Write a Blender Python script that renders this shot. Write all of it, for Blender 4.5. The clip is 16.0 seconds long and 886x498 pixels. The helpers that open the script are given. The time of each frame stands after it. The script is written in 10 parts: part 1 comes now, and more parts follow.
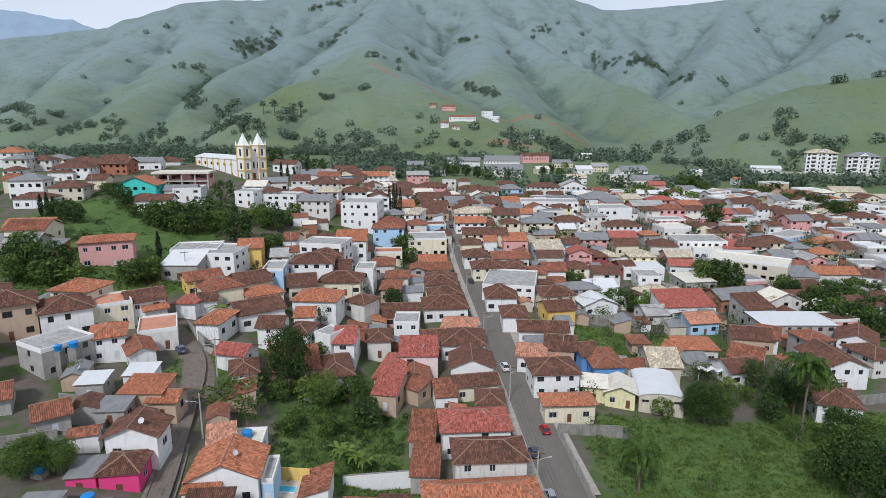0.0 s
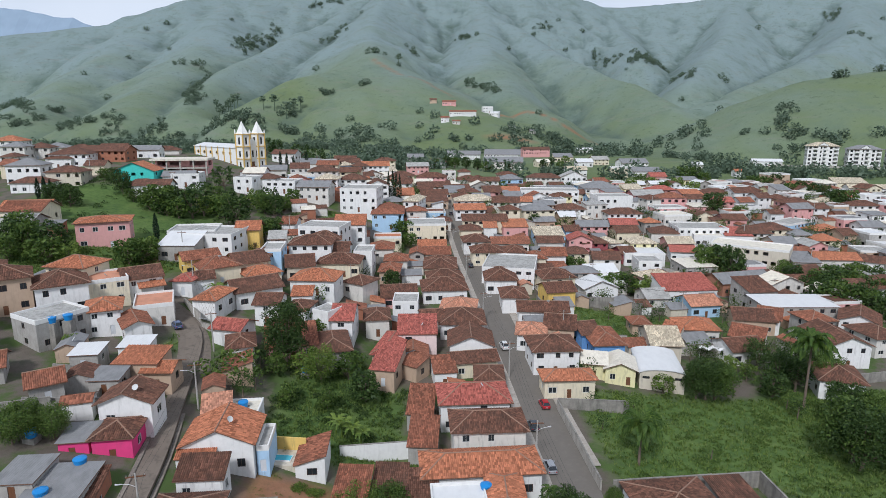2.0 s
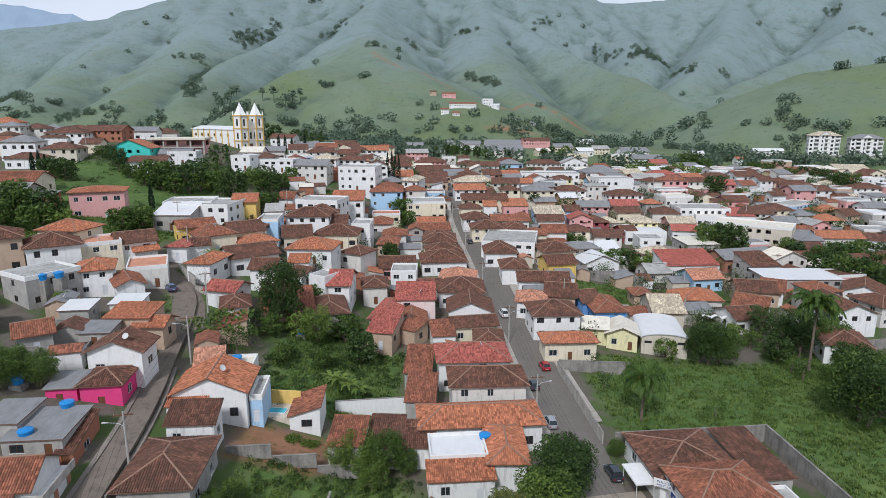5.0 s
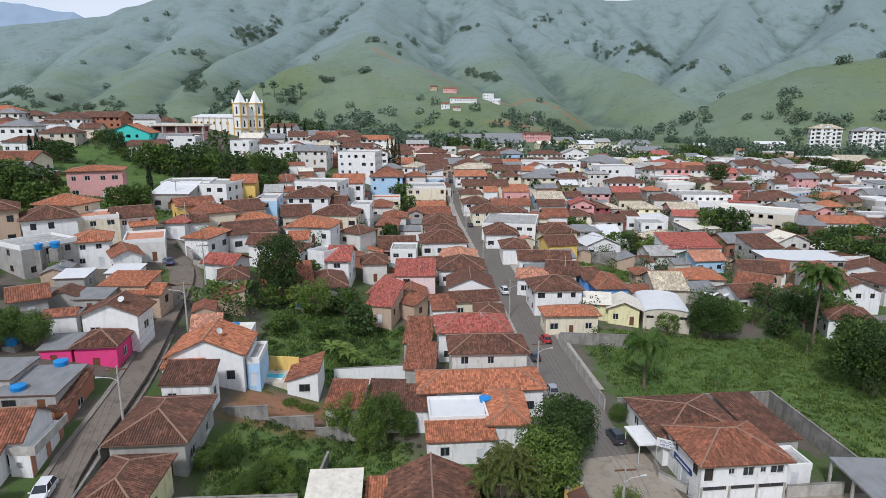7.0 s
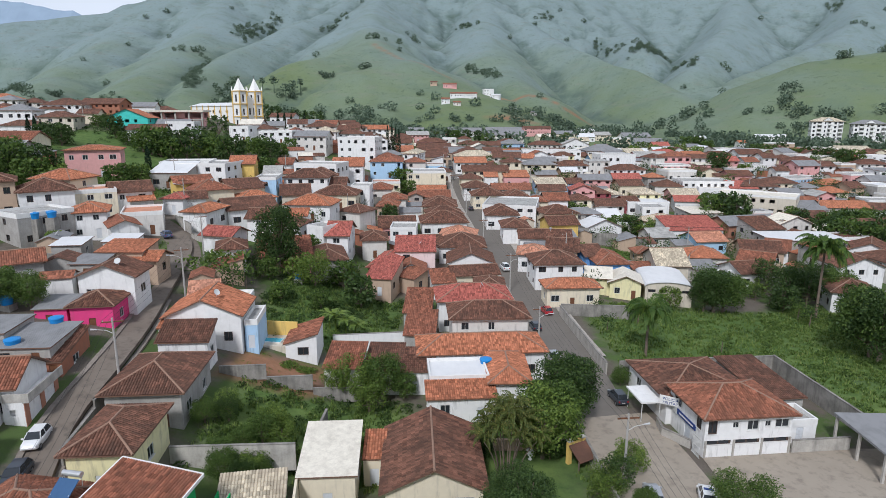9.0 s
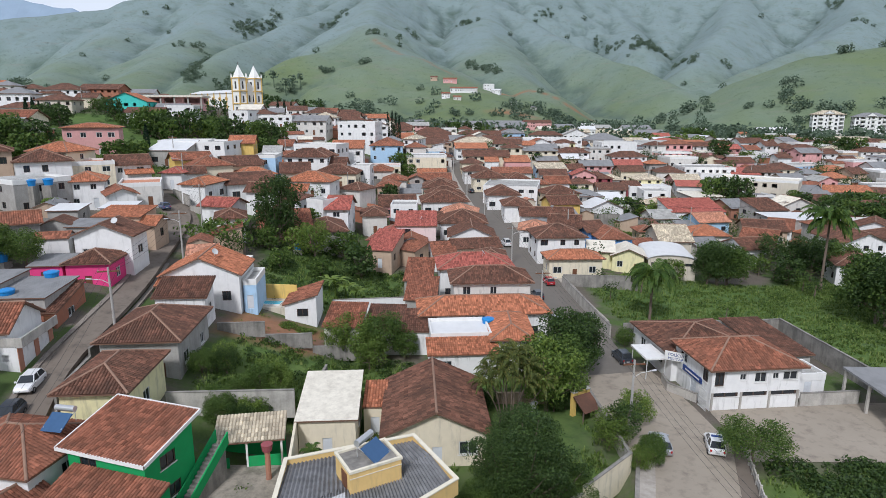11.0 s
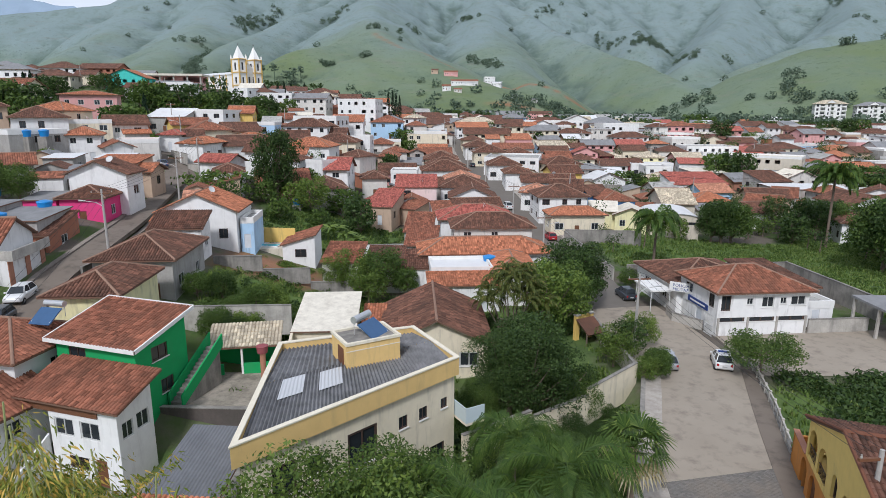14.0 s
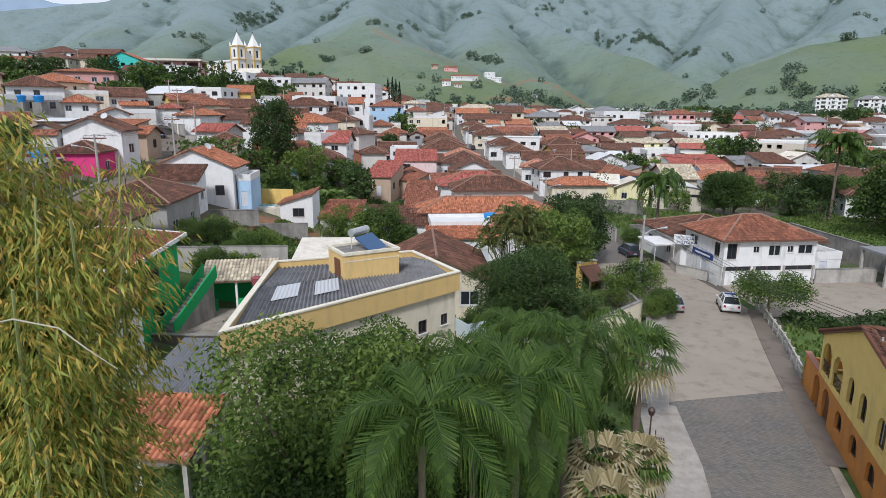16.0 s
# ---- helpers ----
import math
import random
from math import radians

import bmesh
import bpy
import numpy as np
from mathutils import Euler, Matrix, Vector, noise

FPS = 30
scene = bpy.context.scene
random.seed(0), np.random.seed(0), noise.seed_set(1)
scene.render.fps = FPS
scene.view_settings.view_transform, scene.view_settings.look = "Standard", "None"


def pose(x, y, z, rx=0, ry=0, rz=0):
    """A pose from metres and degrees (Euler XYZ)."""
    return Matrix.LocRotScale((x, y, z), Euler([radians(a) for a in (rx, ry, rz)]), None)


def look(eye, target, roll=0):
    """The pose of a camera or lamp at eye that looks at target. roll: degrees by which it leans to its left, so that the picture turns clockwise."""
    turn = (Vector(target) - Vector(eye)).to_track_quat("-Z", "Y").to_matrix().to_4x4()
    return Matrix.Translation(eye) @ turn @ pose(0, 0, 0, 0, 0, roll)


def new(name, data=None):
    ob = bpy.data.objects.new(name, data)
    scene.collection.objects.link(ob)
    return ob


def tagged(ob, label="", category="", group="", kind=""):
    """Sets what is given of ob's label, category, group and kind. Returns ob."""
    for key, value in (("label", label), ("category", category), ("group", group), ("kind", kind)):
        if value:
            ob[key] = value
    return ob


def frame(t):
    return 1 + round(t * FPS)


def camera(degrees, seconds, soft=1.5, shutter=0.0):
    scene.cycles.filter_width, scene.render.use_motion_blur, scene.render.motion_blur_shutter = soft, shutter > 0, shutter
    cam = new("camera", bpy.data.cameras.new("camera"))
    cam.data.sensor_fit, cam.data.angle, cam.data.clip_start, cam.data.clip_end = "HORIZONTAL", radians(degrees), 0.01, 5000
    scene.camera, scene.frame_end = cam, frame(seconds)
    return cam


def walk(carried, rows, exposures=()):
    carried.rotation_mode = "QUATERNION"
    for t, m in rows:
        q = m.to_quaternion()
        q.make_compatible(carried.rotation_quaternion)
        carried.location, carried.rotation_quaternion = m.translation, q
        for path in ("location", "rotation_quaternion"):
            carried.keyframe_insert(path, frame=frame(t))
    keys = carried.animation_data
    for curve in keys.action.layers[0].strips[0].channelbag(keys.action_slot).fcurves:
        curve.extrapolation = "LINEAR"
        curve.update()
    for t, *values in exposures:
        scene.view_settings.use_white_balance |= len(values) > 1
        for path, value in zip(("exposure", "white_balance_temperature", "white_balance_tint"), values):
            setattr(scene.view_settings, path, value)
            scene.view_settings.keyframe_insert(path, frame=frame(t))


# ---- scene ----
# ---- camera: a drone sinking straight down from about 53 m to 15 m over the near road ----
cam = camera(73.0, 16.0, 0.8)
ROWS = [  # seconds, x, y, z, yaw, pitch, roll
    (0.0, 0.00, 0.00, 52.79, -0.00, -12.24, 0.00),
    (0.5, 0.09, 0.04, 51.59, 0.03, -12.25, -0.01),
    (1.0, 0.17, -0.01, 50.51, 0.04, -12.27, -0.00),
    (1.5, 0.23, 0.01, 49.31, 0.06, -12.27, -0.00),
    (2.0, 0.34, 0.08, 48.21, 0.05, -12.32, 0.01),
    (2.5, 0.42, 0.08, 47.06, 0.04, -12.34, 0.02),
    (3.0, 0.55, 0.16, 45.92, 0.07, -12.37, 0.01),
    (3.5, 0.61, 0.19, 44.77, 0.08, -12.38, 0.02),
    (4.0, 0.55, 0.36, 43.62, 0.04, -12.40, 0.07),
    (6.5, 0.60, 0.61, 37.92, 0.07, -12.58, 0.14),
    (7.0, 0.65, 0.58, 36.70, 0.09, -12.57, 0.14),
    (7.5, 0.69, 0.52, 35.50, 0.10, -12.56, 0.10),
    (8.0, 0.69, 0.47, 34.33, 0.11, -12.59, 0.11),
    (8.5, 0.70, 0.39, 33.15, 0.12, -12.61, 0.13),
    (9.0, 0.66, 0.38, 31.94, 0.10, -12.61, 0.14),
    (11.5, 0.42, 0.35, 25.91, 0.08, -12.70, 0.24),
    (12.0, 0.39, 0.29, 24.73, 0.08, -12.71, 0.25),
    (12.5, 0.38, 0.23, 23.48, 0.10, -12.73, 0.23),
    (13.0, 0.39, 0.14, 22.29, 0.10, -12.73, 0.24),
    (13.5, 0.45, 0.05, 21.05, 0.12, -12.74, 0.24),
    (14.0, 0.51, -0.05, 19.88, 0.14, -12.75, 0.26),
    (14.5, 0.54, -0.04, 18.65, 0.12, -12.78, 0.27),
    (15.0, 0.56, -0.10, 17.45, 0.11, -12.77, 0.32),
    (15.5, 0.55, -0.12, 16.20, 0.12, -12.77, 0.33),
    (16.0, 0.49, -0.00, 15.01, 0.10, -12.78, 0.39),
]


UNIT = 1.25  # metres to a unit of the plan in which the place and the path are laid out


def drone(x, y, z, yaw, pitch, roll):
    a, b = radians(yaw), radians(pitch)
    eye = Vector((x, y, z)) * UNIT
    return look(eye, eye + Vector((-math.sin(a) * math.cos(b), math.cos(a) * math.cos(b), math.sin(b))), roll)


walk(cam, [(row[0], drone(*row[1:])) for row in ROWS], [(0.0, -0.16, 5850, 11.5), (16.0, -0.06, 5900, 13)])

# ---- light: a bright hazy overcast sky with a wide soft sun high behind the camera, to its left ----
SUN_UP, SUN_ROUND = 45.0, 198.0  # degrees above the horizon; degrees round from +y towards +x
world = bpy.data.worlds.new("sky")
scene.world = world
world.use_nodes = True
wn, wl = world.node_tree.nodes, world.node_tree.links
wn.clear()
sky = wn.new("ShaderNodeTexSky")
sky.sky_type, sky.sun_disc = "NISHITA", False
sky.sun_elevation, sky.sun_rotation = radians(SUN_UP), radians(SUN_ROUND)
sky.air_density, sky.dust_density, sky.altitude = 1.0, 3.0, 900
cloud_at = wn.new("ShaderNodeTexCoord")
cloud = wn.new("ShaderNodeTexNoise")
cloud.inputs["Scale"].default_value, cloud.inputs["Detail"].default_value = 2.2, 5.0
cloud_tone = wn.new("ShaderNodeValToRGB")
cloud_tone.color_ramp.elements[0].position, cloud_tone.color_ramp.elements[0].color = 0.3, (7.9, 8.5, 9.4, 1)
cloud_tone.color_ramp.elements[1].position, cloud_tone.color_ramp.elements[1].color = 0.7, (10.4, 10.7, 11.2, 1)
veil = wn.new("ShaderNodeMix")
veil.data_type = "RGBA"
veil.inputs[0].default_value = 0.86
back = wn.new("ShaderNodeBackground")
back.inputs["Strength"].default_value = 0.076
wout = wn.new("ShaderNodeOutputWorld")
wl.new(cloud_at.outputs["Generated"], cloud.inputs["Vector"])
wl.new(cloud.outputs["Fac"], cloud_tone.inputs["Fac"])
wl.new(sky.outputs["Color"], veil.inputs[6])
height_of = wn.new("ShaderNodeSeparateXYZ")
glow = wn.new("ShaderNodeValToRGB")  # a hazy sky is brightest low over the horizon
glow.color_ramp.elements[0].position, glow.color_ramp.elements[0].color = 0.0, (1.4, 1.4, 1.36, 1)
glow.color_ramp.elements[1].position, glow.color_ramp.elements[1].color = 0.6, (0.94, 0.95, 0.97, 1)
lit = wn.new("ShaderNodeMix")
lit.data_type, lit.blend_type = "RGBA", "MULTIPLY"
lit.inputs[0].default_value = 1.0
wl.new(cloud_at.outputs["Generated"], height_of.inputs[0])
wl.new(height_of.outputs[2], glow.inputs["Fac"])
wl.new(cloud_tone.outputs["Color"], lit.inputs[6])
wl.new(glow.outputs["Color"], lit.inputs[7])
wl.new(lit.outputs[2], veil.inputs[7])
wl.new(veil.outputs[2], back.inputs["Color"])
wl.new(back.outputs["Background"], wout.inputs["Surface"])

sun_data = bpy.data.lights.new("sun", "SUN")
sun_data.energy, sun_data.angle, sun_data.color = 2.9, radians(9), (1.0, 0.96, 0.9)
sun = new("sun", sun_data)
sun_to = Vector((math.sin(radians(SUN_ROUND)) * math.cos(radians(SUN_UP)), math.cos(radians(SUN_ROUND)) * math.cos(radians(SUN_UP)), math.sin(radians(SUN_UP))))
sun.matrix_world = look(sun_to * 100, (0, 0, 0))

# ---- materials ----
class Nodes:
    """A small writer of node trees."""

    def __init__(self, name, rough=0.8, metal=0.0, spec=0.3):
        self.mat = bpy.data.materials.new(name)
        self.mat.use_nodes = True
        self.tree = self.mat.node_tree
        self.bsdf = self.tree.nodes["Principled BSDF"]
        self.bsdf.inputs["Roughness"].default_value = rough
        self.bsdf.inputs["Metallic"].default_value = metal
        self.bsdf.inputs["Specular IOR Level"].default_value = spec

    def node(self, kind, **inputs):
        n = self.tree.nodes.new(kind)
        for key, value in inputs.items():
            self.put(n, key.replace("_", " "), value)
        return n

    def put(self, n, key, value):
        slot = n.inputs[key]
        if isinstance(value, bpy.types.NodeSocket):
            self.tree.links.new(value, slot)
        else:
            slot.default_value = value

    def place(self, kind="Position"):
        if kind == "Position":
            return self.node("ShaderNodeNewGeometry").outputs["Position"]
        return self.node("ShaderNodeTexCoord").outputs[kind]

    def stretch(self, vector, scale):
        n = self.node("ShaderNodeMapping", Vector=vector)
        n.inputs["Scale"].default_value = scale
        return n.outputs["Vector"]

    def noise(self, vector, scale, detail=4.0, rough=0.55):
        return self.node("ShaderNodeTexNoise", Vector=vector, Scale=scale, Detail=detail, Roughness=rough).outputs["Fac"]

    def ramp(self, fac, stops):
        n = self.node("ShaderNodeValToRGB", Fac=fac)
        e = n.color_ramp.elements
        while len(e) < len(stops):
            e.new(0.5)
        for slot, (at, c) in zip(e, stops):
            slot.position = at
            slot.color = (*c, 1) if isinstance(c, tuple) else (c, c, c, 1)
        return n.outputs["Color"]

    def mix(self, fac, a, b, blend="MIX"):
        n = self.node("ShaderNodeMix")
        n.data_type, n.blend_type = "RGBA", blend
        for slot, value in ((0, fac), (6, a), (7, b)):
            if isinstance(value, bpy.types.NodeSocket):
                self.tree.links.new(value, n.inputs[slot])
            else:
                n.inputs[slot].default_value = (*value, 1) if isinstance(value, tuple) else value
        return n.outputs[2]

    def math(self, op, a, b=0.0):
        n = self.node("ShaderNodeMath")
        n.operation = op
        for slot, value in ((0, a), (1, b)):
            if isinstance(value, bpy.types.NodeSocket):
                self.tree.links.new(value, n.inputs[slot])
            else:
                n.inputs[slot].default_value = value
        return n.outputs[0]

    def colour(self, value):
        self.put(self.bsdf, "Base Color", (*value, 1) if isinstance(value, tuple) else value)
        return self

    def bump(self, height, strength=0.5, distance=0.02):
        n = self.node("ShaderNodeBump", Height=height, Strength=strength, Distance=distance)
        self.tree.links.new(n.outputs["Normal"], self.bsdf.inputs["Normal"])
        return self


def times(c, k):
    return tuple(min(1.0, v * k) for v in c)


def plaster(name, c, dirt=0.4):
    """Painted render: mottled, with rain streaks and patches of grime."""
    n = Nodes(name, 0.85)
    p = n.place()
    fine = n.noise(p, 1.3, 6)
    streak = n.noise(n.stretch(p, (3.0, 3.0, 0.5)), 0.55, 7, 0.68)
    tone = n.mix(fine, times(c, 0.86), times(c, 1.08))
    grime = n.ramp(streak, [(0.52, 0.0), (0.8, 1.0)])
    house = n.node("ShaderNodeObjectInfo").outputs["Random"]
    tone = n.mix(n.math("MULTIPLY", n.math("MULTIPLY", grime, dirt * 1.5), n.math("ADD", house, 0.25)), tone, (0.13, 0.12, 0.105))
    n.colour(tone).bump(n.noise(p, 18, 4), 0.25, 0.01)
    return n.mat


def tiles(name, c, dark, age=0.5):
    """Clay tiles in rows: each tile its own tone, with lichen and soot. The UV map is in metres: along the eaves, up the slope."""
    n = Nodes(name, 0.9, 0, 0.15)
    uv = n.place("UV")
    cell = n.node("ShaderNodeVectorMath", )
    cell.operation = "FLOOR"
    n.tree.links.new(n.stretch(uv, (1 / 0.24, 1 / 0.4, 1)), cell.inputs[0])
    own = n.node("ShaderNodeObjectInfo").outputs["Random"]
    white = n.node("ShaderNodeTexWhiteNoise")
    white.noise_dimensions = "4D"
    n.tree.links.new(cell.outputs[0], white.inputs["Vector"])
    n.tree.links.new(own, white.inputs["W"])
    tone = n.mix(white.outputs["Value"], times(c, 0.42), times(c, 1.6))
    pos = n.place()
    patch = n.ramp(n.math("ADD", n.noise(pos, 0.42, 6, 0.65), n.math("MULTIPLY", own, 0.16)), [(0.44 + 0.12 * (1 - age), 0.0), (0.72, 1.0)])
    tone = n.mix(n.math("MULTIPLY", patch, 0.35 + 0.5 * age), tone, dark)
    speck = n.ramp(n.noise(pos, 3.2, 6, 0.75), [(0.54, 0.0), (0.66, 1.0)])
    tone = n.mix(n.math("MULTIPLY", speck, 0.55 * age), tone, times(dark, 0.55))
    tone = n.mix(0.28, tone, n.mix(own, times(c, 0.6), times(c, 1.25)))
    u = n.node("ShaderNodeSeparateXYZ", Vector=uv)
    wave = n.math("ABSOLUTE", n.math("SINE", n.math("MULTIPLY", u.outputs[0], math.pi / 0.24)))
    step = n.math("FRACT", n.math("MULTIPLY", u.outputs[1], 1 / 0.4))
    moss = n.math("MULTIPLY", n.ramp(n.noise(n.stretch(uv, (2.2, 0.35, 1)), 1.0, 5, 0.7), [(0.42, 0.0), (0.72, 1.0)]), 0.35 + 0.35 * age)
    tone = n.mix(moss, tone, times(dark, 0.7))
    n.colour(tone)
    n.bump(n.math("SUBTRACT", wave, n.math("MULTIPLY", step, 0.6)), 0.8, 0.05)
    return n.mat


def sheet(name, c, rough=0.6, metal=0.0, pitch=0.18, dirt=0.4):
    """Corrugated sheeting: waves up the slope, dull stains."""
    n = Nodes(name, rough, metal)
    uv = n.place("UV")
    pos = n.place()
    stain = n.ramp(n.noise(n.stretch(pos, (1, 0.5, 1)), 0.7, 6, 0.65), [(0.42, 0.0), (0.75, 1.0)])
    tone = n.mix(n.math("MULTIPLY", stain, dirt), c, times(c, 0.45))
    n.colour(tone)
    u = n.node("ShaderNodeSeparateXYZ", Vector=uv)
    n.bump(n.math("SINE", n.math("MULTIPLY", u.outputs[0], 2 * math.pi / pitch)), 0.6, 0.03)
    return n.mat


def plain(name, c, rough=0.6, metal=0.0, vary=0.12, scale=3.0, spec=0.4):
    n = Nodes(name, rough, metal, spec)
    p = n.place("Object")
    n.colour(n.mix(n.noise(p, scale, 5), times(c, 1 - vary), times(c, 1 + vary)))
    n.bump(n.noise(p, scale * 12, 3), 0.12, 0.005)
    return n.mat


def concrete(name, c, dark=(0.05, 0.05, 0.045), amount=0.6):
    """Weathered cement: blotches of black mould and runs."""
    n = Nodes(name, 0.92, 0, 0.2)
    p = n.place()
    blot = n.ramp(n.noise(p, 0.5, 7, 0.68), [(0.42, 0.0), (0.7, 1.0)])
    run = n.ramp(n.noise(n.stretch(p, (1.6, 1.6, 0.25)), 1.0, 5, 0.6), [(0.45, 0.0), (0.75, 1.0)])
    tone = n.mix(n.noise(p, 6, 5), times(c, 0.82), times(c, 1.12))
    tone = n.mix(n.math("MULTIPLY", blot, amount * 0.6), tone, dark)
    tone = n.mix(n.math("MULTIPLY", run, amount * 0.6), tone, dark)
    n.colour(tone).bump(n.noise(p, 22, 4), 0.3, 0.01)
    return n.mat


def leafy(name, a, b, c=None, share=0.8):
    """Leaves: each clump its own green, thin enough to let light through."""
    n = Nodes(name, 0.55, 0, 0.25)
    own = n.node("ShaderNodeNewGeometry").outputs["Random Per Island"]
    tree = n.node("ShaderNodeObjectInfo").outputs["Random"]
    stops = [(0.0, a), (share, b)] + ([(min(1.0, share + 0.3), c)] if c else [])
    tone = n.ramp(own, stops)
    tone = n.mix(n.math("MULTIPLY", tree, 0.35), tone, times(a, 0.8))
    n.colour(tone)
    n.bsdf.inputs["Transmission Weight"].default_value = 0.0
    back = n.node("ShaderNodeBsdfTranslucent")
    n.tree.links.new(tone, back.inputs["Color"])
    both = n.node("ShaderNodeMixShader")
    both.inputs[0].default_value = 0.3
    n.tree.links.new(n.bsdf.outputs[0], both.inputs[1])
    n.tree.links.new(back.outputs[0], both.inputs[2])
    n.tree.links.new(both.outputs[0], n.tree.nodes["Material Output"].inputs["Surface"])
    return n.mat


WALLS = {
    "white": plaster("white_render", (0.78, 0.77, 0.75)), "pale": plaster("pale_render", (0.66, 0.63, 0.58)),
    "cream": plaster("cream_render", (0.74, 0.66, 0.5)), "beige": plaster("beige_render", (0.60, 0.54, 0.44)),
    "tan": plaster("tan_render", (0.50, 0.37, 0.27), 0.5), "yellow": plaster("yellow_render", (0.74, 0.51, 0.15)),
    "lemon": plaster("lemon_render", (0.78, 0.72, 0.42)), "blue": plaster("blue_render", (0.16, 0.34, 0.66)),
    "skyblue": plaster("sky_blue_render", (0.42, 0.60, 0.78)), "teal": plaster("teal_render", (0.08, 0.55, 0.48)),
    "rose": plaster("rose_render", (0.68, 0.36, 0.34)), "pink": plaster("pale_pink_render", (0.76, 0.60, 0.57)),
    "magenta": plaster("magenta_render", (0.72, 0.06, 0.22), 0.25), "maroon": plaster("maroon_render", (0.30, 0.08, 0.09)),
    "green": plaster("green_render", (0.02, 0.33, 0.10), 0.25), "rust": plaster("brick_red_render", (0.42, 0.2, 0.13)),
    "grey": concrete("grey_cement_render", (0.42, 0.40, 0.37), amount=0.45), "brick": plaster("raw_brick_red", (0.36, 0.15, 0.09), 0.5),
    "ochre": plaster("ochre_render", (0.72, 0.5, 0.2), 0.3), "orangewall": plaster("orange_render", (0.62, 0.26, 0.06), 0.3),
}
COVERS = {
    "orange": tiles("orange_clay_tiles", (0.47, 0.185, 0.100), (0.23, 0.10, 0.06), 0.3),
    "rust": tiles("weathered_clay_tiles", (0.335, 0.132, 0.080), (0.105, 0.060, 0.042), 0.6),
    "brown": tiles("dark_old_clay_tiles", (0.205, 0.098, 0.066), (0.056, 0.041, 0.033), 0.8),
    "red": tiles("red_painted_tiles", (0.42, 0.13, 0.10), (0.24, 0.09, 0.07), 0.2),
    "salmon": tiles("salmon_clay_tiles", (0.54, 0.26, 0.165), (0.3, 0.15, 0.105), 0.3),
    "cream": tiles("bleached_cement_tiles", (0.62, 0.54, 0.40), (0.24, 0.19, 0.14), 0.45),
    "concrete": concrete("flat_roof_cement", (0.44, 0.43, 0.40), amount=0.7),
    "limewash": concrete("limewashed_roof", (0.74, 0.69, 0.58), (0.2, 0.16, 0.12), 0.45),
    "white": sheet("white_roof_sheeting", (0.68, 0.68, 0.67), 0.5, 0, 0.25, 0.2),
    "grey": sheet("fibre_cement_sheeting", (0.25, 0.25, 0.25), 0.85, 0, 0.18, 0.6),
}
CAP = plain("ridge_mortar", (0.27, 0.165, 0.115), 0.9, vary=0.3, scale=1.5)
DARK_SHEET = sheet("dark_old_sheeting", (0.15, 0.155, 0.165), 0.85, 0, 0.18, 0.5)
SOFFIT = plain("dark_eaves_timber", (0.16, 0.09, 0.06), 0.8)
FRAME = plain("window_frame_paint", (0.55, 0.55, 0.53), 0.5)
FRAME_DARK = plain("dark_window_frame", (0.07, 0.045, 0.035), 0.5)
DOOR_WOOD = plain("door_wood", (0.16, 0.07, 0.035), 0.55, vary=0.3)
DOOR_METAL = plain("pale_steel_door", (0.6, 0.62, 0.64), 0.45)
TRIM = plaster("white_trim_paint", (0.76, 0.75, 0.72), 0.15)
glass = Nodes("window_glass", 0.06, 0.0, 0.6)
glass.colour((0.025, 0.03, 0.035))
GLASS = glass.mat
CEMENT = concrete("old_cement", (0.31, 0.29, 0.26), amount=0.85)
CEMENT_PALE = concrete("pale_cement", (0.50, 0.47, 0.42), amount=0.6)
BARK = plain("grey_brown_bark", (0.17, 0.13, 0.10), 0.95, vary=0.4, scale=2.0)
LEAF = {
    "dark": leafy("dark_green_leaves", (0.022, 0.050, 0.013), (0.080, 0.130, 0.032)),
    "mid": leafy("mid_green_leaves", (0.036, 0.078, 0.016), (0.135, 0.200, 0.042)),
    "light": leafy("light_green_leaves", (0.065, 0.120, 0.022), (0.21, 0.285, 0.055)),
    "bamboo": leafy("bamboo_leaves", (0.11, 0.16, 0.026), (0.37, 0.385, 0.075), (0.70, 0.46, 0.11), 0.62),
    "palm": leafy("palm_leaflets", (0.036, 0.080, 0.014), (0.105, 0.168, 0.030), (0.19, 0.25, 0.05), 0.85),
    "olive": leafy("olive_palm_leaves", (0.05, 0.075, 0.016), (0.16, 0.18, 0.045), (0.32, 0.27, 0.08)),
    "dry": leafy("dry_palm_leaves", (0.22, 0.18, 0.07), (0.5, 0.42, 0.24), (0.58, 0.52, 0.36)),
    "conifer": leafy("cypress_needles", (0.008, 0.022, 0.010), (0.022, 0.05, 0.022)),
    "grass": leafy("long_grass", (0.070, 0.125, 0.026), (0.20, 0.28, 0.062), (0.29, 0.32, 0.11)),
    # paler and greyer than the near leaves: distance haze put into the colour
    "wood": leafy("hazed_wood_leaves", (0.082, 0.125, 0.085), (0.150, 0.200, 0.130)),
}

